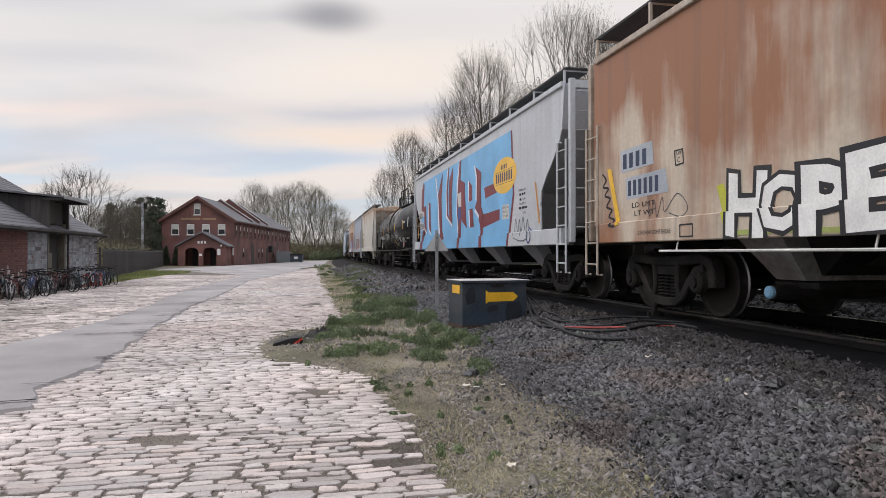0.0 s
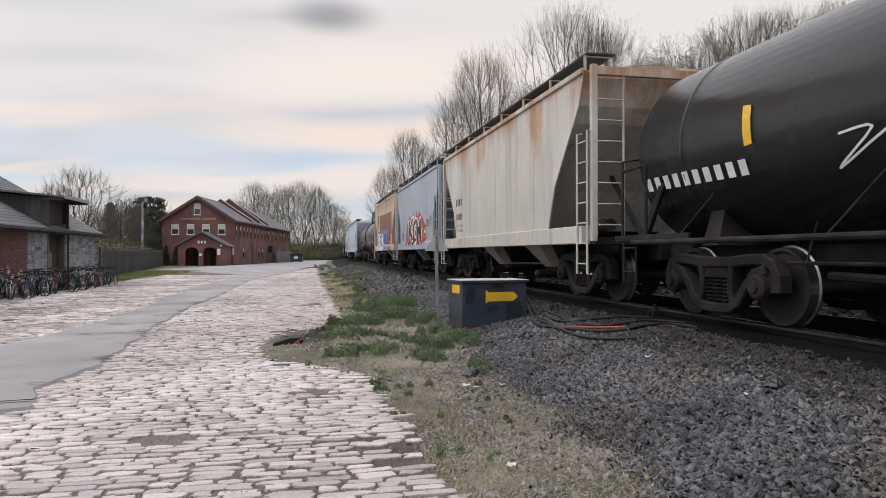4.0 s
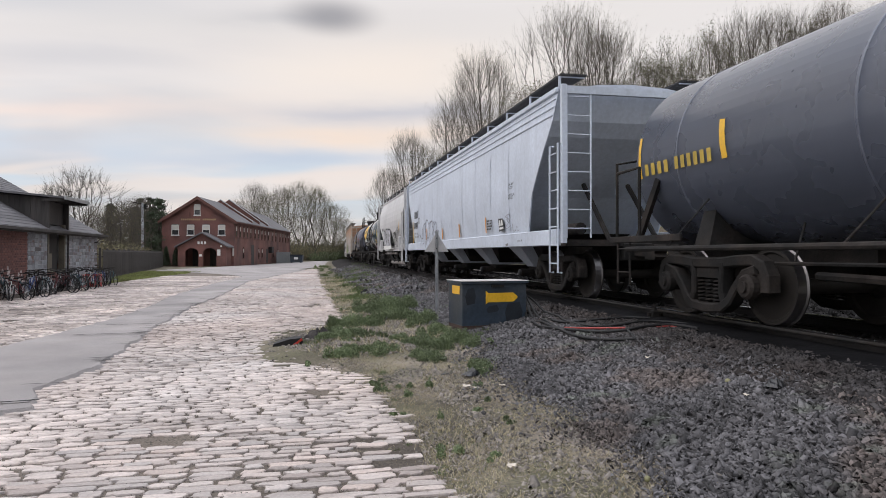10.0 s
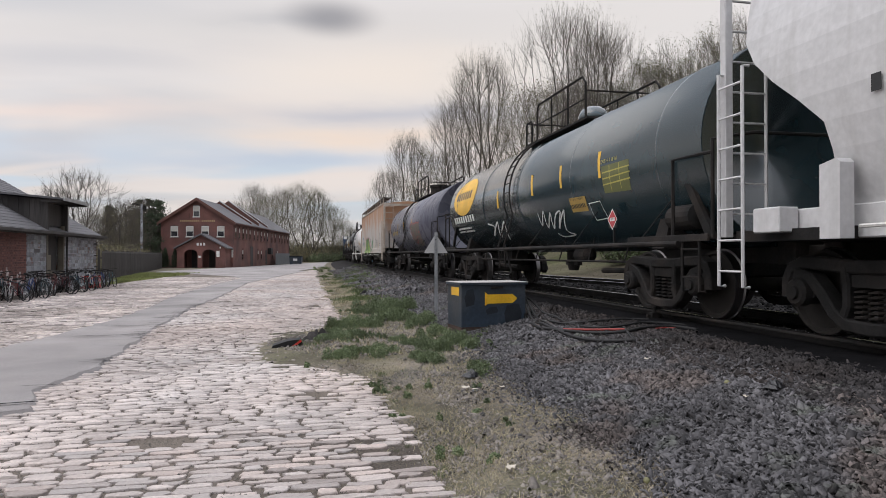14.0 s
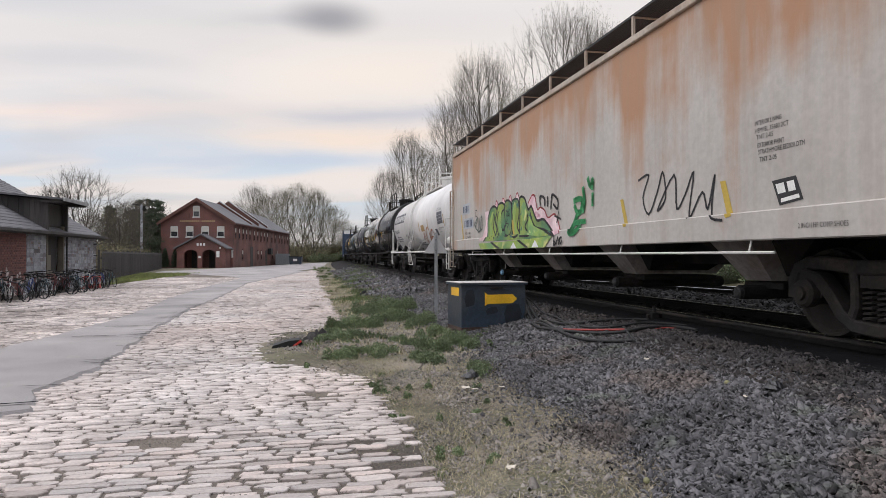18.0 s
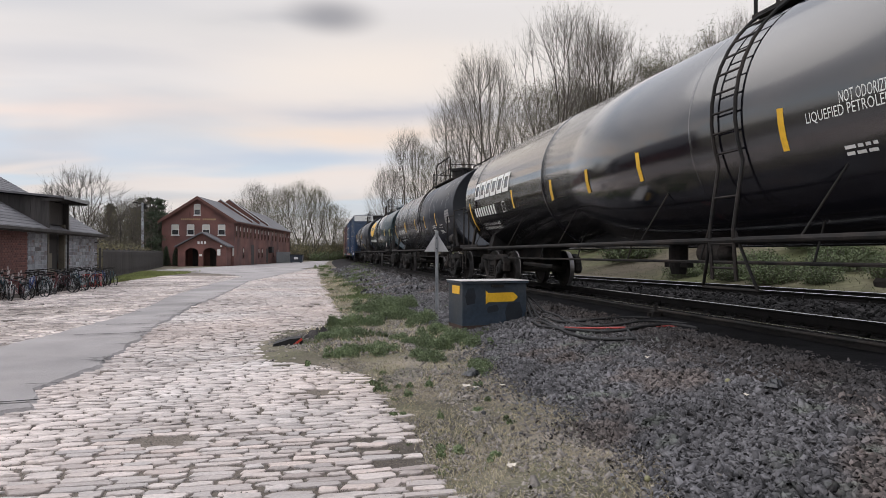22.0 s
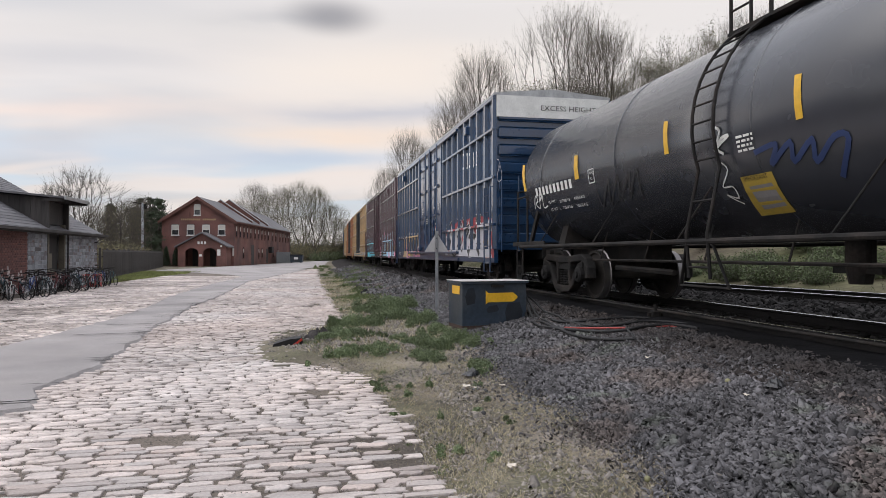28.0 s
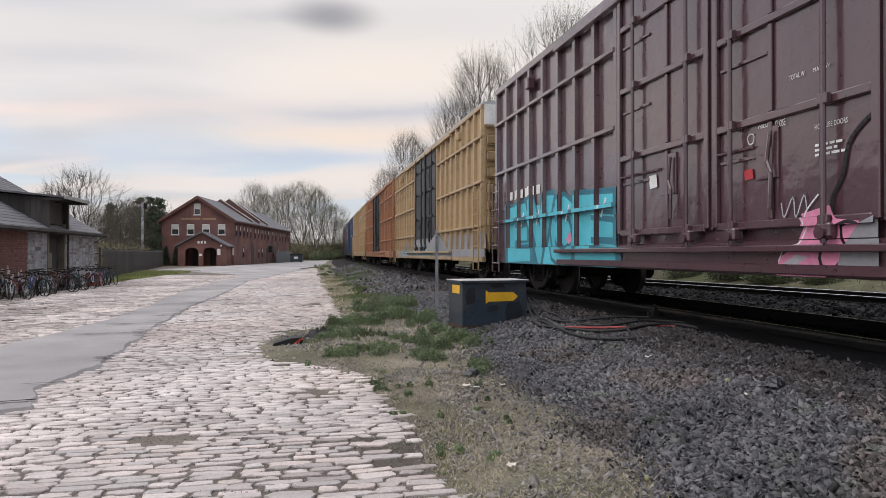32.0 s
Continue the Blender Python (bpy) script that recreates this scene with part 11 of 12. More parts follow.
    # small litter
    for i, (x, y, r, key, text) in enumerate(((2.47, 5.84, 0.027, "lemon", "dull yellowish round fruit on the ballast"), (1.20, 3.96, 0.020, "lemon", "small yellow fruit on the ballast"))):
        ob = new("fruit", Geo().lathe([(-r, 0.001), (-r * 0.7, r * 0.7), (0, r), (r * 0.7, r * 0.7), (r * 1.05, 0.001)], 12).mesh("fruit", M[key], smooth=True))
        ob.matrix_basis = pose(x, y, ground_z(x, y) + 0.045)
        tagged(ob, text, "fruit")
    for x, y, s in ((0.43, 7.71, 0.075), (0.24, 6.86, 0.055), (0.33, 6.78, 0.03), (0.44, 4.32, 0.04), (2.2, 7.2, 0.04), (2.44, 5.4, 0.035), (-0.15, 15.8, 0.05), (0.60, 6.8, 0.03), (0.05, 11.0, 0.04)):
        g = Geo()
        for i in range(5):
            for j in range(5):
                g.v.append((s * (i / 2 - 1), s * 0.7 * (j / 2 - 1), 0.04 + 0.35 * s * rnd.random()))
        g.f = [(i * 5 + j, i * 5 + 5 + j, i * 5 + 6 + j, i * 5 + 1 + j) for i in range(4) for j in range(4)]
        g.slot = [0] * 16
        ob = new("paper_scrap", g.mesh("paper_scrap", M["scrap"]))
        ob.matrix_basis = pose(x, y, ground_z(x, y), 0, 0, rnd.uniform(0, 180))
        tagged(ob, "crumpled pale scrap of paper on the verge", "litter")


M["bag"] = mat("black_plastic_film", (0.018, 0.018, 0.02), 0.3, vary=0.2, bump=0.1)
M["brickdark"] = mat("dark_brick_trim", (0.12, 0.055, 0.045), 0.85, vary=0.2, scales=(0.6, 14), bump=0.2)
M["blind"] = mat("pale_blind", (0.5, 0.48, 0.44), 0.8, vary=0.1, bump=0.05)
M["gilt"] = mat("gilt_letters", (0.42, 0.30, 0.16), 0.5, 0.3, vary=0.1, bump=0)
M["fencegrey"] = mat("grey_fence_boards", (0.15, 0.16, 0.17), 0.85, vary=0.2, scales=(1, 16), bump=0.2)
M["paleframe"] = mat("yellowed_timber", (0.16, 0.14, 0.11), 0.8, vary=0.2, bump=0.2)
M["smear"] = mat("dark_overpaint", (0.014, 0.018, 0.024), 0.5, vary=0.3, scales=(4, 30), bump=0.05)
M["lidgrey"] = mat("weathered_lid_paint", (0.42, 0.40, 0.39), 0.55, vary=0.15, scales=(2, 25), bump=0.1)
M["rustfoot"] = mat("rusty_foot", (0.055, 0.034, 0.026), 0.85, vary=0.3, scales=(4, 30), bump=0.3)
M["signgrey"] = mat("dull_aluminium", (0.48, 0.47, 0.47), 0.5, 0.5, vary=0.12, bump=0.05)
M["lemon"] = mat("yellow_peel", (0.20, 0.195, 0.10), 0.5, vary=0.15, bump=0.1)
M["scrap"] = mat("dirty_paper", (0.5, 0.45, 0.38), 0.8, vary=0.2, bump=0.1)
make_mill()
make_shed()
make_bikes()
make_fence()
make_trackside()

# ---- pavement, ballast stones and grass ----
ASPHALT_R = ((-2.4, -8.0), (-3.3, 2.0), (-3.6, 4.6), (-3.84, 5.82), (-3.62, 6.0), (-4.1, 6.8), (-4.2, 7.6), (-4.25, 8.5), (-4.9, 10.7), (-5.65, 13.8), (-6.4, 16.8), (-7.3, 21.9), (-8.9, 29.7), (-9.8, 33.8), (-10.2, 38.5),
             (-12.2, 60.0), (-13.5, 80.0))
ASPHALT_L = ((-9.5, -8.0), (-8.4, 2.0), (-8.0, 4.6), (-7.2, 8.0), (-6.6, 10.0), (-6.7, 11.6), (-6.95, 13.2), (-7.05, 14.4), (-7.9, 18.3), (-8.9, 21.9), (-9.8, 26.3), (-10.95, 32.7), (-12.1, 40.5), (-14.0, 45.0), (-18.5, 50.5), (-24.0, 56.0), (-24.5, 60.0))


def edge_x(line, y):
    for (x0, y0), (x1, y1) in zip(line, line[1:]):
        if y <= y1:
            return x0 + (x1 - x0) * max(0.0, (y - y0) / (y1 - y0))
    return line[-1][0]


def ragged(x, y, k=0.10):
    return k * (noise.noise((x * 2.2, y * 1.4, 3.0)) + 0.8 * noise.noise((x * 6, y * 5, 8.0)) + 0.4 * noise.noise((x, y * 14, 5.0)))


def on_asphalt(x, y):
    return edge_x(ASPHALT_L, y) + ragged(-5, y) + 0.10 < x < edge_x(ASPHALT_R, y) + ragged(2, y) - 0.10


def make_asphalt():
    ys = [-8.0 + 0.3 * i for i in range(42)] + [4.6 + 0.12 * i for i in range(240)] + [33.4 + 0.8 * i for i in range(34)]
    g = Geo()
    n = 7
    for y in ys:
        x0, x1 = edge_x(ASPHALT_L, y) + ragged(-5, y), edge_x(ASPHALT_R, y) + ragged(2, y)
        for k in range(n):
            x = x0 + (x1 - x0) * k / (n - 1)
            z = 0.030 + 0.010 * noise.noise((x * 0.8, y * 0.8, 0)) - (0.045 if k in (0, n - 1) else 0.0)
            if k in (1, n - 2):
                x = (x0 + 0.05) if k == 1 else (x1 - 0.05)
            g.v.append((x, y, z))
    for i in range(len(ys) - 1):
        for k in range(n - 1):
            g.f.append((i * n + k, i * n + k + 1, i * n + n + k + 1, i * n + n + k))
            g.slot.append(0)
    me = g.mesh("road", M["asphalt"])
    ob = new("road", me)
    tagged(ob, "worn grey asphalt lane with ragged broken edges", "road", kind="structure")
    # broken edge: dark open joints where the skin has lifted off the setts
    rnd = random.Random(31)
    for k in range(46):
        y = rnd.uniform(5.0, 24.0) if k < 34 else rnd.uniform(9.0, 32.0)
        line, back = (ASPHALT_R, 2) if k < 34 else (ASPHALT_L, -5)
        l = rnd.uniform(0.10, 0.42) * (1 + y / 30)
        g = Geo()
        for i in range(8):
            yy = y + 0.25 * l * (i / 7 - 0.5)
            xx = edge_x(line, y) + ragged(back, y) + l * (i / 7 - 0.6) * (1 if k < 34 else -1)
            w = (0.009 + 0.0008 * y) * math.sin(math.pi * (i + 0.4) / 7.8) * rnd.uniform(0.5, 1.2)
            yy += 0.02 * noise.noise((xx * 6, y, 1))
            g.v += [(xx, yy - w, 0.046), (xx, yy + w, 0.046)]
        g.f += [(2 * i, 2 * i + 2, 2 * i + 3, 2 * i + 1) for i in range(7)]
        g.slot = [0] * 7
        part("crack", g, M["bed"], ob)
    # cracks across the lane
    for y, x0, x1 in ((12.9, -6.45, -4.9), (11.3, -6.2, -5.2), (5.9, -4.9, -3.75), (14.6, -6.3, -5.6), (33.5, -10.9, -9.9)):
        g = Geo()
        for i in range(24):
            x = x0 + (x1 - x0) * i / 23
            yy = y + 0.30 * (x - x0) + 0.05 * noise.noise((x * 3, y, 0))
            w = 0.020 + 0.014 * noise.noise((x * 9, y, 4))
            g.v += [(x, yy - w, 0.046), (x, yy + w, 0.046)]
        g.f += [(2 * i, 2 * i + 2, 2 * i + 3, 2 * i + 1) for i in range(23)]
        g.slot = [0] * 23
        part("crack", g, M["mat"], ob, "dark open crack")
    g = Geo()
    g.add([(-24.4, 60, 0.02), (-13.0, 60, 0.02), (-17.0, 150, 0.02), (-24.0, 150, 0.02)], [(0, 1, 2, 3)])
    tagged(new("road", g.mesh("road", M["asphalt"])), "pale grey asphalt drive past the brick mill", "road", kind="structure")


def cobble_area(x, y):
    if on_asphalt(x, y):
        return False
    a, q = beside(x, y)
    edge = 5.45 + 0.25 * noise.noise((a * 0.5, 0, 0)) + 1.35 * max(0.0, 1 - abs(a - 10.8) / 3.4)
    if q < edge:
        return False
    if x < -13.3 - 0.2 * (y - 20) - 0.4 * noise.noise((y * 0.4, 2, 0)):
        return False
    return not (y > 43 and x < edge_x(ASPHALT_R, y))


def sett_arrays():
    rng = np.random.default_rng(3)
    out = []
    tilt = radians(12.0)
    ct, sn = math.cos(tilt), math.sin(tilt)
    v = -6.0
    while v < 66:
        pitch = 0.086 + 0.016 * rng.random()
        u = -24 + rng.random() * 0.3
        while u < 5.0:
            l = rng.uniform(0.13, 0.33)
            cx, cy = u + l / 2, v + 0.011 * rng.normal() + 0.05 * noise.noise((u * 0.8, v * 0.25, 3))
            x, y = cx * ct - cy * sn, cx * sn + cy * ct
            if abs(x) < 0.72 * max(y, 5.0) + 2 and cobble_area(x, y):
                if (noise.noise((x * 1.3, y * 1.1, 5)) < (0.45 if y < 9 else 0.33) or rng.random() < 0.5) and (y < 9 or rng.random() < 0.93):
                    out.append((x, y, l - 0.010 - 0.034 * rng.random() ** 2, pitch - 0.009 - 0.021 * (1 + 0.05 * min(20.0, max(0.0, y - 7))) * rng.random() ** 1.5, tilt + rng.normal(0, 0.030), 0.0035 * rng.normal()))
            u += l
        v += pitch
    return np.array(out)


def make_pavement():
    g = Geo()
    ys = [-8.0 + 0.6 * i for i in range(117)]
    for y in ys:
        a = y / 0.978
        q = 5.42 + 0.25 * noise.noise((a * 0.5, 0, 0)) + 1.35 * max(0.0, 1 - abs(a - 10.8) / 3.4)
        xr = from_track(a, q)[0]
        g.v += [(-16.5 - 0.1 * y, y, -0.012), (xr, y, -0.012)]
    g.f += [(2 * i, 2 * i + 1, 2 * i + 3, 2 * i + 2) for i in range(len(ys) - 1)]
    g.slot = [0] * len(g.f)
    pav = new("pavement", g.mesh("pavement", M["joint"]))
    tagged(pav, "worn pinkish granite sett paving with sandy joints", "pavement", kind="structure")
    S = sett_arrays()
    near = (S[:, 1] > 3.78) & (S[:, 1] < 5.4) & (S[:, 0] > -2.7)
    idx = np.where(near)[0][:300]
    rest = np.setdiff1d(np.arange(len(S)), idx)
    # joined rest
    R = S[rest]
    rng = np.random.default_rng(4)
    n = len(R)
    hx, hy = R[:, 2] / 2, R[:, 3] / 2
    rings = []
    c, s = np.cos(R[:, 4]), np.sin(R[:, 4])
    wob = rng.normal(0, 1, (n, 8, 2))
    for z, inset in ((-0.03, 0.0), (-0.004, 0.001), (0.003, 0.006)):
        for k, (sx, sy) in enumerate(((-0.93, -0.82), (0, -1.0), (0.93, -0.82), (1.0, 0), (0.93, 0.82), (0, 1.0), (-0.93, 0.82), (-1.0, 0))):
            px = sx * (hx - inset) + 0.017 * wob[:, k, 0]
            py = sy * (hy - inset) + 0.0095 * wob[:, k, 1]
            rings.append(np.stack([R[:, 0] + px * c - py * s, R[:, 1] + px * s + py * c, z + R[:, 5] * 0.9 + rng.normal(0, 0.0018, n)], 1))
    V = np.stack(rings, 1).reshape(-1, 3)
    base = (np.arange(n) * 24)[:, None]
    F = [base + np.array([q]) for q in ((16, 17, 18, 23), (23, 18, 19, 22), (22, 19, 20, 21))]
    for lo in (0, 8):
        for k in range(8):
            j = (k + 1) % 8
            F.append(base + np.array([[lo + k, lo + j, lo + 8 + j, lo + 8 + k]]))
    F = np.stack(F, 1)
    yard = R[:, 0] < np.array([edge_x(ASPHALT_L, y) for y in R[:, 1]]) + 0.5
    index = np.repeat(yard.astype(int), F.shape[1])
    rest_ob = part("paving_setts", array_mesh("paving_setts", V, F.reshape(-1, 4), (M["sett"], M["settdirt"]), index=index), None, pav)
    tagged(rest_ob, kind="stuff")
    # the nearest ones, each of its own
    r = random.Random(6)
    for i in idx:
        x, y, l, w, t, dz = S[i]
        gg = Geo()
        ring = [(sx * l / 2 + r.gauss(0, 0.013), sy * w / 2 + r.gauss(0, 0.0065)) for sx, sy in
                ((-0.94, -0.80), (-0.4, -1.0), (0.3, -1.02), (0.93, -0.84), (1.0, 0.1), (0.94, 0.82), (0.35, 1.0), (-0.4, 1.02), (-0.93, 0.84), (-1.0, -0.1))]
        pts = []
        for z, inset in ((-0.03, 0.0), (-0.006, 0.0), (0.0, 0.003), (0.002, 0.008)):
            for px, py in ring:
                k = math.hypot(px, py) or 1.0
                pts.append((px - inset * px / k, py - inset * py / k * 1.2, z + r.gauss(0, 0.0007)))
        gg.add(pts, [tuple(range(30, 40))] + [(10 * a + j, 10 * a + (j + 1) % 10, 10 * a + 10 + (j + 1) % 10, 10 * a + 10 + j) for a in range(3) for j in range(10)])
        ob = part("sett", gg, M["sett"], pav)
        ob.matrix_basis = Matrix.Translation((x, y, dz * 0.6)) @ Matrix.Rotation(t, 4, "Z")


def stone_field(fields, seed, material, name, label, over=0.0, flat=(0.35, 0.72), pebbles=False):
    rng = np.random.default_rng(seed)
    cube = np.array([(-1, -1, -1), (1, -1, -1), (1, 1, -1), (-1, 1, -1), (-1, -1, 1), (1, -1, 1), (1, 1, 1), (-1, 1, 1)], float) * 0.5
    quads = np.array([(4, 5, 6, 7), (0, 1, 5, 4), (1, 2, 6, 5), (2, 3, 7, 6), (3, 0, 4, 7)])
    P, Z = [], []
    for a0, a1, q0, q1, n, size in fields:
        a, q = rng.uniform(a0, a1, n), rng.uniform(q0, q1, n)
        for aa, qq in zip(a, q):
            edge = 4.05 + 0.5 * noise.noise((aa * 0.8, 1.0, 0)) - 0.5 * (1 - min(1.0, abs(aa - 10.5) / 4))
            x, y = from_track(aa, qq)
            if pebbles:
                if cobble_area(x, y) and rng.random() < 0.8:
                    continue
            elif qq > edge + rng.exponential(0.14):
                continue
            P.append((x, y, ground_z(x, y) + over + (0.004 if pebbles else 0.030 * rng.random() ** 0.8) + 0.016 * noise.noise((x * 2, y * 2, 0))))
            Z.append(size * (0.6 if qq > edge and not pebbles else 1.0))
    P, Z = np.array(P), np.array(Z)
    n = len(P)
    V = np.repeat(cube[None], n, 0) + np.clip(rng.normal(0, 0.20, (n, 8, 3)), -0.34, 0.34)
    V[:, 4:, :2] *= rng.uniform(0.40, 1.05, (n, 1, 2))
    V[:, 4:, :2] += rng.normal(0, 0.20, (n, 1, 2))
    V *= (Z[:, None] * np.clip(np.exp(rng.normal(-0.22, 0.32, (n, 1))), 0.4, 1.6) * np.stack([rng.uniform(0.95, 1.7, n), rng.uniform(0.6, 1.05, n), rng.uniform(flat[0], flat[1], n)], 1))[:, None, :]
    yaw, tx, ty = rng.uniform(0, 6.28, n), np.clip(rng.normal(0, 0.42, n), -0.8, 0.8), np.clip(rng.normal(0, 0.42, n), -0.8, 0.8)
    V[..., 2] += V[..., 0] * np.tan(tx)[:, None] + V[..., 1] * np.tan(ty)[:, None]
    c, s = np.cos(yaw)[:, None], np.sin(yaw)[:, None]
    X, Y = V[..., 0] * c - V[..., 1] * s, V[..., 0] * s + V[..., 1] * c
    W = np.stack([X, Y, V[..., 2]], 2) + P[:, None, :]
    F = (np.arange(n) * 8)[:, None, None] + quads[None]
    ob = new(name, array_mesh(name, W.reshape(-1, 3), F.reshape(-1, 4), material))
    tagged(ob, label, "ballast" if not pebbles else "gravel", kind="stuff")


def make_stones():
    stone_field(((-9.0, 1.0, 2.1, 5.0, 9000, 0.06), (1.0, 9.0, 2.1, 5.0, 84000, 0.029), (9.0, 20, 2.1, 4.9, 34000, 0.037), (20, 60, 1.9, 4.4, 12000, 0.075)), 8, M["stone"], "ballast_stones",
                "loose angular dark grey crushed stone beside the rails", 0.012)
    stone_field(((1.0, 9.0, 1.35, 2.5, 24000, 0.031), (9.0, 20, 1.35, 2.4, 14000, 0.039), (20, 60, 1.2, 2.2, 6000, 0.08)), 18, M["grimestone"], "grimed_ballast", "crushed stone darkened by grease beside the rail", 0.016)
    # near-black stones between the rails and across to the far track
    stone_field(((-4, 24, -5.5, 0.68, 9000, 0.07), (24, 50, -5.5, 0.68, 3500, 0.11)), 9, M["darkstone"], "oily_ballast", "near-black crushed stone between the rails", 0.0)
    stone_field(((1.2, 9.0, 3.9, 6.2, 30000, 0.013), (1.2, 9.0, 3.9, 5.0, 3000, 0.028), (9.0, 16, 3.9, 6.8, 12000, 0.022)), 10, M["pebble"], "verge_gravel", "fine gravel scattered over the sandy verge", 0.0, (0.4, 0.8), True)


def joint_grit():
    """Fine grit washed into the joints of the paving."""
    rng = np.random.default_rng(21)
    n = 42000
    x, y = rng.uniform(-5.2, 0.6, n), 2.6 + 9.0 * rng.random(n) ** 1.6
    keep = np.array([cobble_area(a, b) for a, b in zip(x, y)])
    x, y = x[keep], y[keep]
    n = len(x)
    tet = np.array([(-0.6, -0.4, -0.3), (0.6, -0.4, -0.3), (0.0, 0.7, -0.3), (0.05, 0.0, 0.55)])
    V = (tet[None] + rng.normal(0, 0.18, (n, 4, 3))) * (0.0065 * rng.uniform(0.6, 1.9, n))[:, None, None]
    V += np.stack([x, y, -0.012 + 0.010 * rng.random(n)], 1)[:, None, :]
    F = (np.arange(n) * 4)[:, None, None] + np.array([(0, 1, 3), (1, 2, 3), (2, 0, 3)])[None]
    tagged(new("joint_grit", array_mesh("joint_grit", V.reshape(-1, 3), F.reshape(-1, 3), M["pebble"])), "fine grit lying in the joints of the setts", "gravel", kind="stuff")


# low leafy weeds: place, half width, height
WEEDS = ((-1.52, 16.35, 0.55, 0.3), (-1.99, 12.84, 0.32, 0.22), (-1.55, 12.84, 0.38, 0.19), (-0.45, 13.16, 0.35, 0.24), (-1.33, 9.04, 0.27, 0.18), (-0.91, 9.35, 0.24, 0.14), (0.37, 7.86, 0.25, 0.13), (0.05, 9.93, 0.33, 0.18), (0.39, 10.18, 0.26, 0.17), (-0.25, 8.84, 0.26, 0.15), (-0.75, 7.26, 0.09, 0.07), (-0.68, 7.01, 0.08, 0.06), (-0.43, 5.93, 0.09, 0.04), (-1.03, 14.58, 0.43, 0.22), (-1.48, 10.72, 0.36, 0.13), (0.7, 9.75, 0.13, 0.1), (-1.74, 8.47, 0.07, 0.04), (-0.14, 11.48, 0.29, 0.15), (-0.56, 10.37, 0.26, 0.1), (-1.98, 16.35, 0.3, 0.14))


def make_weeds():
    rng = np.random.default_rng(33)
    C, S = [], []
    stalks = []
    small = []
    for _ in range(70):
        x, y = from_track(rng.uniform(4.0, 18.0), rng.uniform(4.5, 6.4))
        if not cobble_area(x, y) and noise.noise((x * 0.6, y * 0.4, 12)) > -0.15:
            small.append((x, y, rng.uniform(0.04, 0.13), rng.uniform(0.03, 0.10)))
    for x, y, r, h in WEEDS + tuple(small):
        lobes = max(3, int(7 * r / 0.25))
        for _ in range(lobes):
            cx, cy = x + rng.normal(0, r * 0.5), y + rng.normal(0, r * 0.75)
            lr, lh = r * rng.uniform(0.28, 0.55), h * rng.uniform(0.6, 1.35)
            m = int(700 * (lr / 0.1) ** 1.2)
            u = rng.normal(size=(m, 3))
            u /= np.linalg.norm(u, axis=1, keepdims=True)
            u *= (rng.random(m) ** 0.4)[:, None]
            g0 = ground_z(cx, cy)
            C.append(np.stack([cx + u[:, 0] * lr, cy + u[:, 1] * lr, g0 + np.abs(u[:, 2]) * lh], 1))
            S.append(np.full(m, 0.006 + 0.0005 * y))
            b = max(4, int(m * 0.012))
            stalks.append(np.stack([cx + rng.normal(0, lr * 0.6, b), cy + rng.normal(0, lr * 0.6, b), np.full(b, g0 + 0.1 * lh), lh * rng.uniform(0.6, 1.1, b)], 1))
    C, S = np.concatenate(C), np.concatenate(S)
    stalks = np.concatenate(stalks)
    v, f = blades(stalks[:, :3], stalks[:, 3], np.full(len(stalks), 0.0035), rng, 0.9)
    tagged(new("grass", array_mesh("grass", v, f, M["grass"])), "thin grass stalks standing out of the weeds", "grass", kind="stuff")
    v, f = flecks(C, S, rng)
    tagged(new("weeds", array_mesh("weeds", v, f, M["weed"])), "low feathery green weeds in soft mounds on the verge", "weeds", kind="stuff")


def make_bank_grass():
    rng = np.random.default_rng(35)
    n = 14000
    a, q = rng.uniform(0, 70, n), -8.6 - 16 * rng.random(n) ** 1.5
    P = []
    for aa, qq in zip(a, q):
        x, y = from_track(aa, qq)
        if noise.noise((x * 0.35, y * 0.35, 4)) > -0.2:
            P.append((x, y, ground_z(x, y) - 0.02))
    n = len(P)
    v, f = blades(np.array(P), rng.uniform(0.04, 0.13, n), np.full(n, 0.010), rng, 1.4)
    tagged(new("dry_grass", array_mesh("dry_grass", v, f, M["brush"])), "rough dry grass on the bank across the line", "grass", kind="stuff")


def blades(points, heights, widths, rng, lean=0.5):
    n = len(points)
    a = rng.uniform(0, 6.28, n)
    side = np.stack([np.cos(a), np.sin(a), np.zeros(n)], 1) * widths[:, None]
    b = rng.uniform(0, 6.28, n)
    bend = np.stack([np.cos(b), np.sin(b), np.zeros(n)], 1) * (heights * rng.uniform(0.1, 1.0, n) * lean)[:, None]
    up = np.zeros((n, 3))
    up[:, 2] = heights
    v = np.stack([points - side, points + side, points + side * 0.6 + up * 0.6 + bend * 0.35, points - side * 0.6 + up * 0.6 + bend * 0.35, points + up + bend], 1)
    base = (np.arange(n) * 5)[:, None]
    tri = np.concatenate([base + np.array([[0, 1, 2]]), base + np.array([[0, 2, 3]]), base + np.array([[3, 2, 4]])], 0)
    return v.reshape(-1, 3), tri


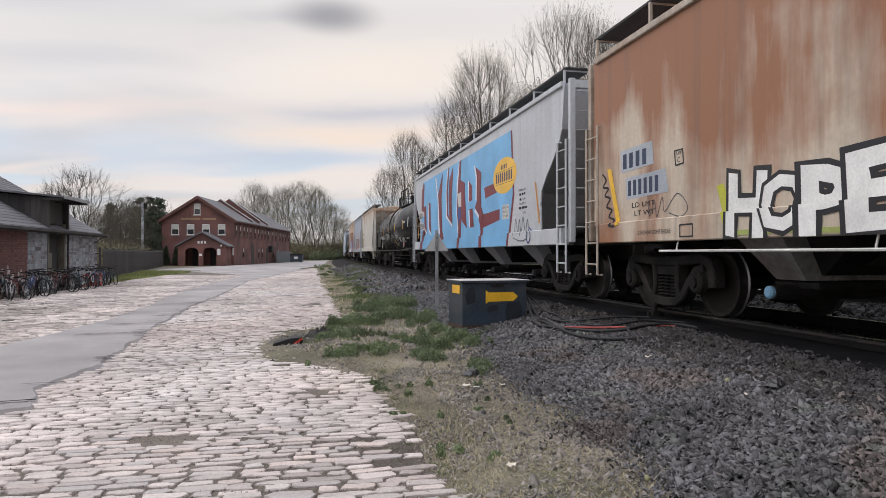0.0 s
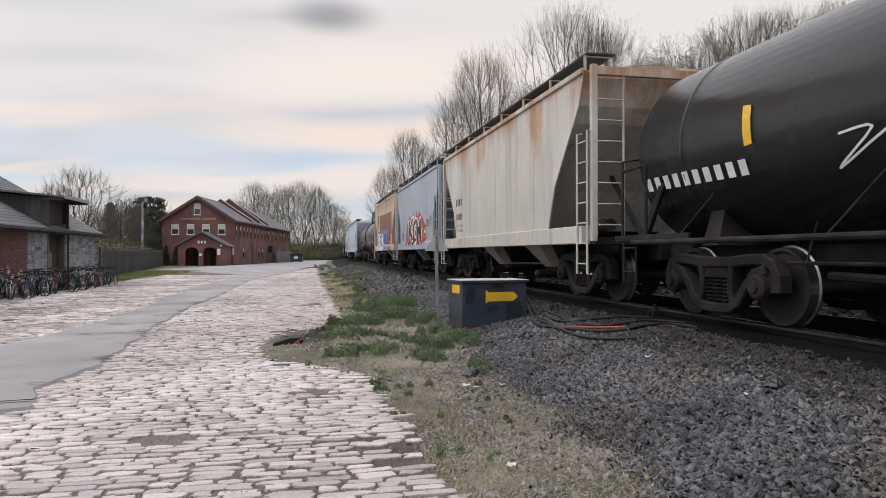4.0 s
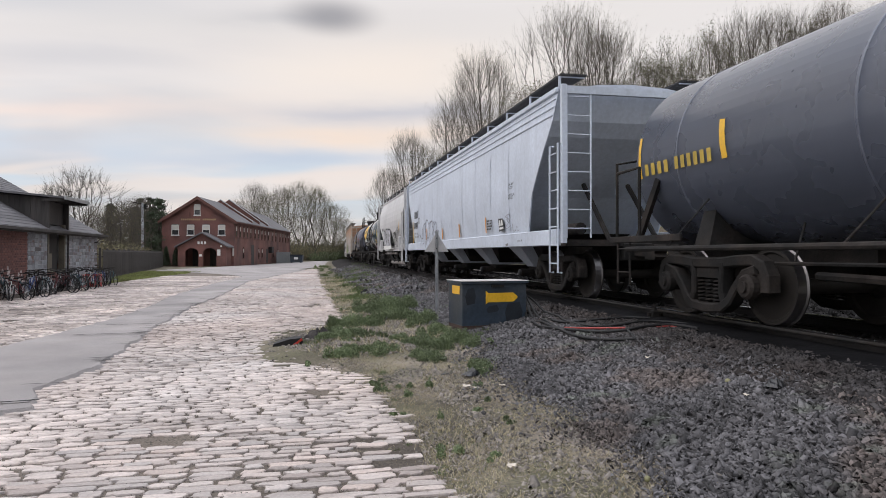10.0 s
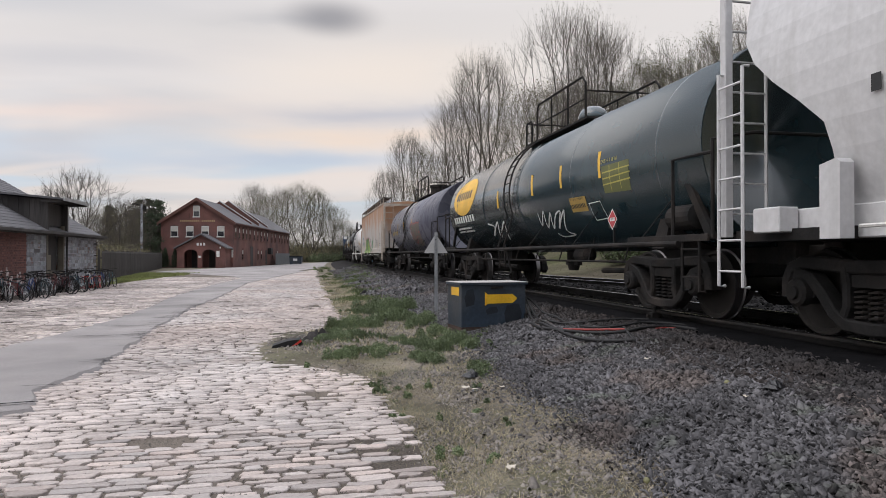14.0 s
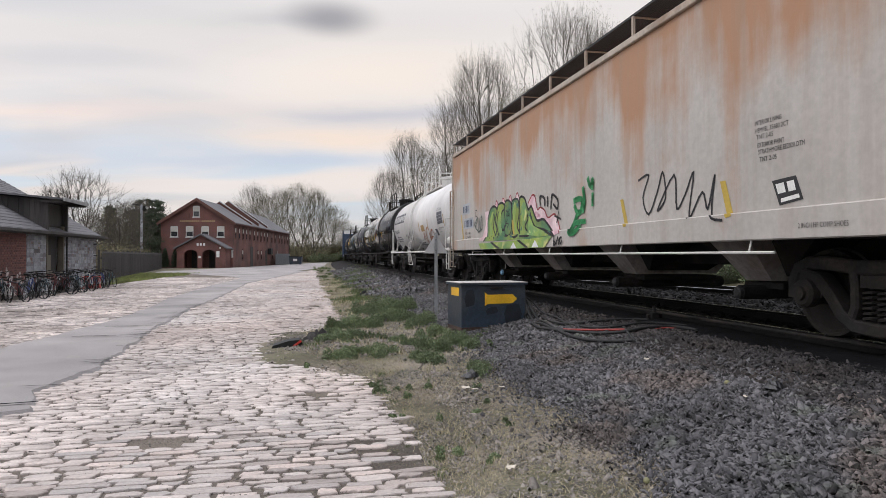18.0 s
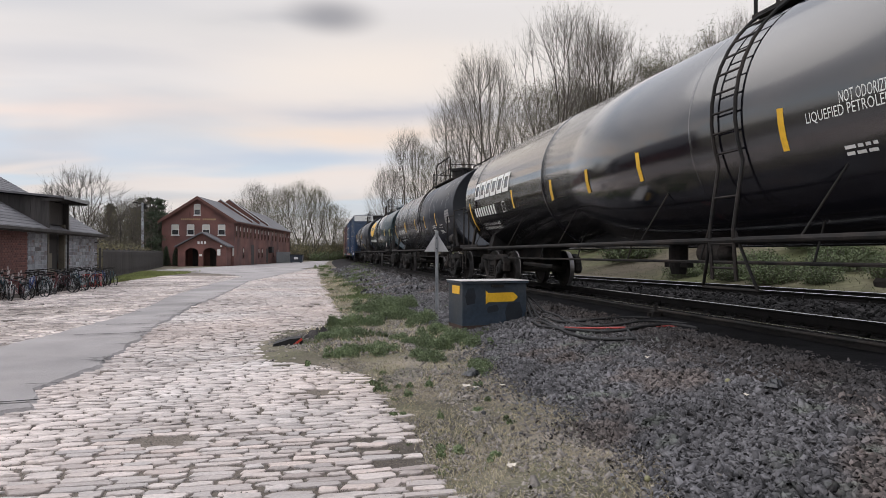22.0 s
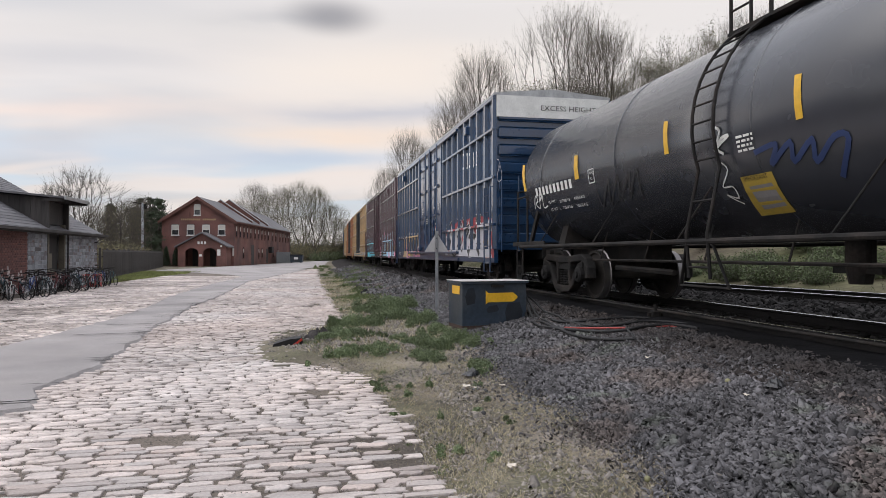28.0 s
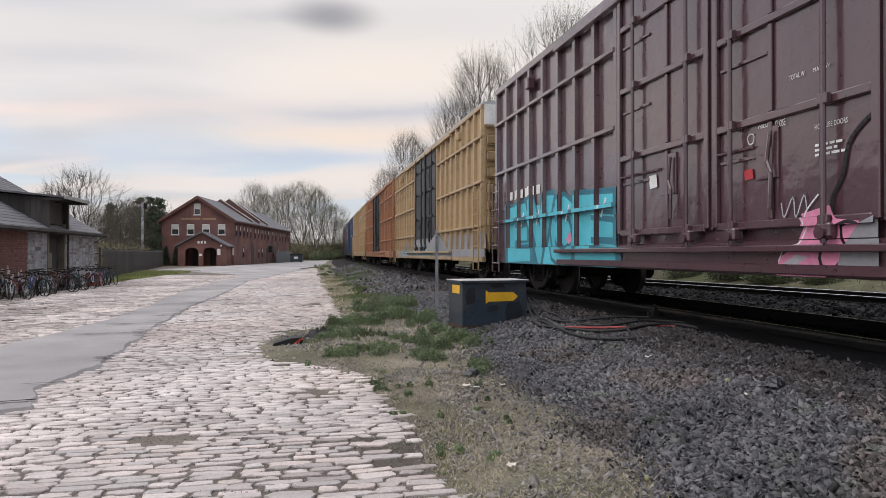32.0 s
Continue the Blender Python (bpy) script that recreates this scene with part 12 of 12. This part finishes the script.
# clumps of grass: place, radius, blade height, how many
CLUMPS = ((-1.70, 10.0, 0.42, 0.15, 900), (-1.35, 11.2, 0.5, 0.15, 800), (-1.60, 14.0, 0.6, 0.2, 700), (-1.2, 17.5, 0.6, 0.25, 700), (-0.4, 14.3, 0.55, 0.22, 700), (-0.02, 12.1, 0.45, 0.2, 700),
          (0.32, 10.8, 0.42, 0.17, 900), (0.50, 9.5, 0.30, 0.12, 500), (0.42, 11.4, 0.35, 0.2, 500), (-0.75, 10.4, 0.45, 0.15, 700), (-0.80, 7.9, 0.16, 0.10, 260), (-0.72, 7.35, 0.14, 0.10, 260), (-0.5, 6.35, 0.13, 0.08, 200),
          (-0.32, 4.9, 0.10, 0.07, 160), (-0.05, 4.35, 0.12, 0.06, 220), (-0.24, 4.4, 0.10, 0.05, 160), (-1.16, 4.05, 0.07, 0.05, 140), (0.78, 4.85, 0.18, 0.06, 200), (-2.6, 21, 0.8, 0.25, 900), (-1.9, 19.5, 0.6, 0.22, 800), (-3.0, 25, 0.7, 0.25, 700), (-3.6, 29, 0.7, 0.25, 600), (-4.3, 34, 0.9, 0.28, 700), (-4.9, 39, 1.0, 0.3, 700), (-6.0, 47, 1.2, 0.3, 700),
          (-5.5, 38, 1.0, 0.3, 450), (-5.8, 44, 1.2, 0.3, 400), (-4.7, 33, 0.9, 0.28, 400), (-6.6, 52, 1.4, 0.3, 400), (-4.6, 36, 0.7, 0.25, 260), (-7.2, 62, 1.6, 0.35, 400), (-8.5, 74, 1.8, 0.35, 400), (-1.05, 7.85, 0.08, 0.05, 80), (0.0, 9.0, 0.2, 0.09, 150), (0.2, 8.3, 0.15, 0.07, 90))


def make_grass():
    rng = np.random.default_rng(12)
    P, H, W = [], [], []
    more = []
    for k in range(100):
        a = rng.uniform(8.6, 17) if k < 34 else rng.uniform(16, 75)
        q = rng.uniform(4.35, 6.6) if k < 34 else rng.uniform(4.3, 5.9)
        x, y = from_track(a, q)
        if cobble_area(x, y) or noise.noise((x * 0.7, y * 0.45, 6)) < -0.12:
            continue
        s = 1.0 if a < 17 else 1.0 + (a - 17) * 0.03
        more.append((x, y, rng.uniform(0.10, 0.24) * s, rng.uniform(0.08, 0.19) * s, int(rng.uniform(45, 110))))
    for k in range(70):
        x, y = rng.uniform(-3.2, -0.6), rng.uniform(3.6, 9.0)
        if cobble_area(x, y):
            more.append((x, y, rng.uniform(0.015, 0.04), rng.uniform(0.02, 0.045), int(rng.uniform(4, 12))))
    for x, y, r, h, n in CLUMPS + tuple(more):
        n = n * 2 if y > 20 else int(n * 0.35) if y > 8.5 else n
        h *= 0.75
        k = max(3, int(n / 60))
        cen = rng.normal(0, r * 0.5, (k, 2))
        i = rng.integers(0, k, n)
        px = x + cen[i, 0] + rng.normal(0, r * 0.22, n)
        py = y + cen[i, 1] * 1.3 + rng.normal(0, r * 0.25, n)
        P += [(a, b, ground_z(a, b) - 0.01) for a, b in zip(px, py)]
        dome = np.exp(-(((px - x - cen[i, 0]) ** 2 + (py - y - cen[i, 1] * 1.3) ** 2) / (r * 0.32) ** 2))
        H.append(h * (0.25 + 0.75 * dome) * rng.uniform(0.45, 1.15, n) * rng.uniform(0.7, 1.2, k)[i])
        W.append(np.full(n, 0.0022 if y < 9 else 0.0036 if y < 20 else 0.010))
    v, f = blades(np.array(P), np.concatenate(H), np.concatenate(W), rng, 0.8)
    tagged(new("grass", array_mesh("grass", v, f, M["grass"])), "tufts of fresh green grass on the verge", "grass", kind="stuff")
    # dry stalks and litter over the verge
    n = 46000
    a = np.concatenate([rng.uniform(1.5, 9, 34000), rng.uniform(9, 40, 12000)])
    q = rng.uniform(3.9, 6.2, n)
    P, H, W = [], [], []
    for aa, qq in zip(a, q):
        x, y = from_track(aa, qq)
        if noise.noise((x * 1.3, y * 1.3, 9)) < -0.25 or (cobble_area(x, y) and rng.random() < 0.93):
            continue
        P.append((x, y, ground_z(x, y) + 0.0))
        H.append(rng.uniform(0.012, 0.045) * (1 if aa < 9 else 2.0))
        W.append(0.0022 if aa < 9 else 0.006)
    v, f = blades(np.array(P), np.array(H), np.array(W), rng, 3.0)
    tagged(new("dry_grass", array_mesh("dry_grass", v, f, M["drygrass"])), "short dry straw-coloured grass on sandy soil", "grass", kind="stuff")
    n = 8000
    a, q = rng.uniform(1.5, 30, n), rng.uniform(4.0, 6.2, n)
    P = []
    for aa, qq in zip(a, q):
        x, y = from_track(aa, qq)
        if noise.noise((x * 0.8, y * 0.8, 2)) > 0.02 and not cobble_area(x, y):
            P.append((x, y, ground_z(x, y)))
    v, f = blades(np.array(P), rng.uniform(0.02, 0.06, len(P)), np.full(len(P), 0.0025), rng, 1.4)
    tagged(new("grass", array_mesh("grass", v, f, M["grass"])), "sparse short green grass over sandy soil", "grass", kind="stuff")
    # the green strip before the yard fence
    n = 12000
    P = []
    for k in range(n):
        y = rng.uniform(30.5, 53.0)
        side = rng.random()
        x = (-15.9 - 0.15 * (y - 31) + 0.5 * noise.noise((y * 0.6, 1, 4))) * (1 - side) + (-17.2 - 0.325 * (y - 33)) * side
        P.append((x, y, -0.03))
    v, f = blades(np.array(P), rng.uniform(0.05, 0.17, n), np.full(n, 0.016), rng, 0.8)
    tagged(new("grass", array_mesh("grass", v, f, M["lawn"])), "strip of bright green grass along the yard fence", "grass", kind="stuff")


make_asphalt()
make_pavement()
make_stones()
joint_grit()
make_grass()
make_weeds()
make_bank_grass()


# ---- movement ----
def motions():
    for car, middle in CARS:
        rows = []
        for i in range(17):
            t = 2.0 * i
            s = middle - run(t)
            x, y = track(s)
            e = heading(s)
            rows.append((t, pose(x, y, RAIL_Z, 0, 0, math.degrees(math.atan2(-math.cos(e), -math.sin(e))))))
        walk(car, rows)
    # the wheels roll: one set of keys for all leading axles and one for all trailing ones
    for side, sets in WHEELS.items():
        first = sets[0]
        rows = []
        for i in range(481):
            t = i / 15
            rows.append((t, pose(side * 0.889, 0, 0.457) @ Matrix.Rotation(run(t) / 0.457, 4, "Y")))
        walk(first, rows)
        for ws in sets[1:]:
            keys = ws.animation_data_create()
            ws.rotation_mode = "QUATERNION"
            keys.action = first.animation_data.action
            keys.action_slot = first.animation_data.action_slot


motions()
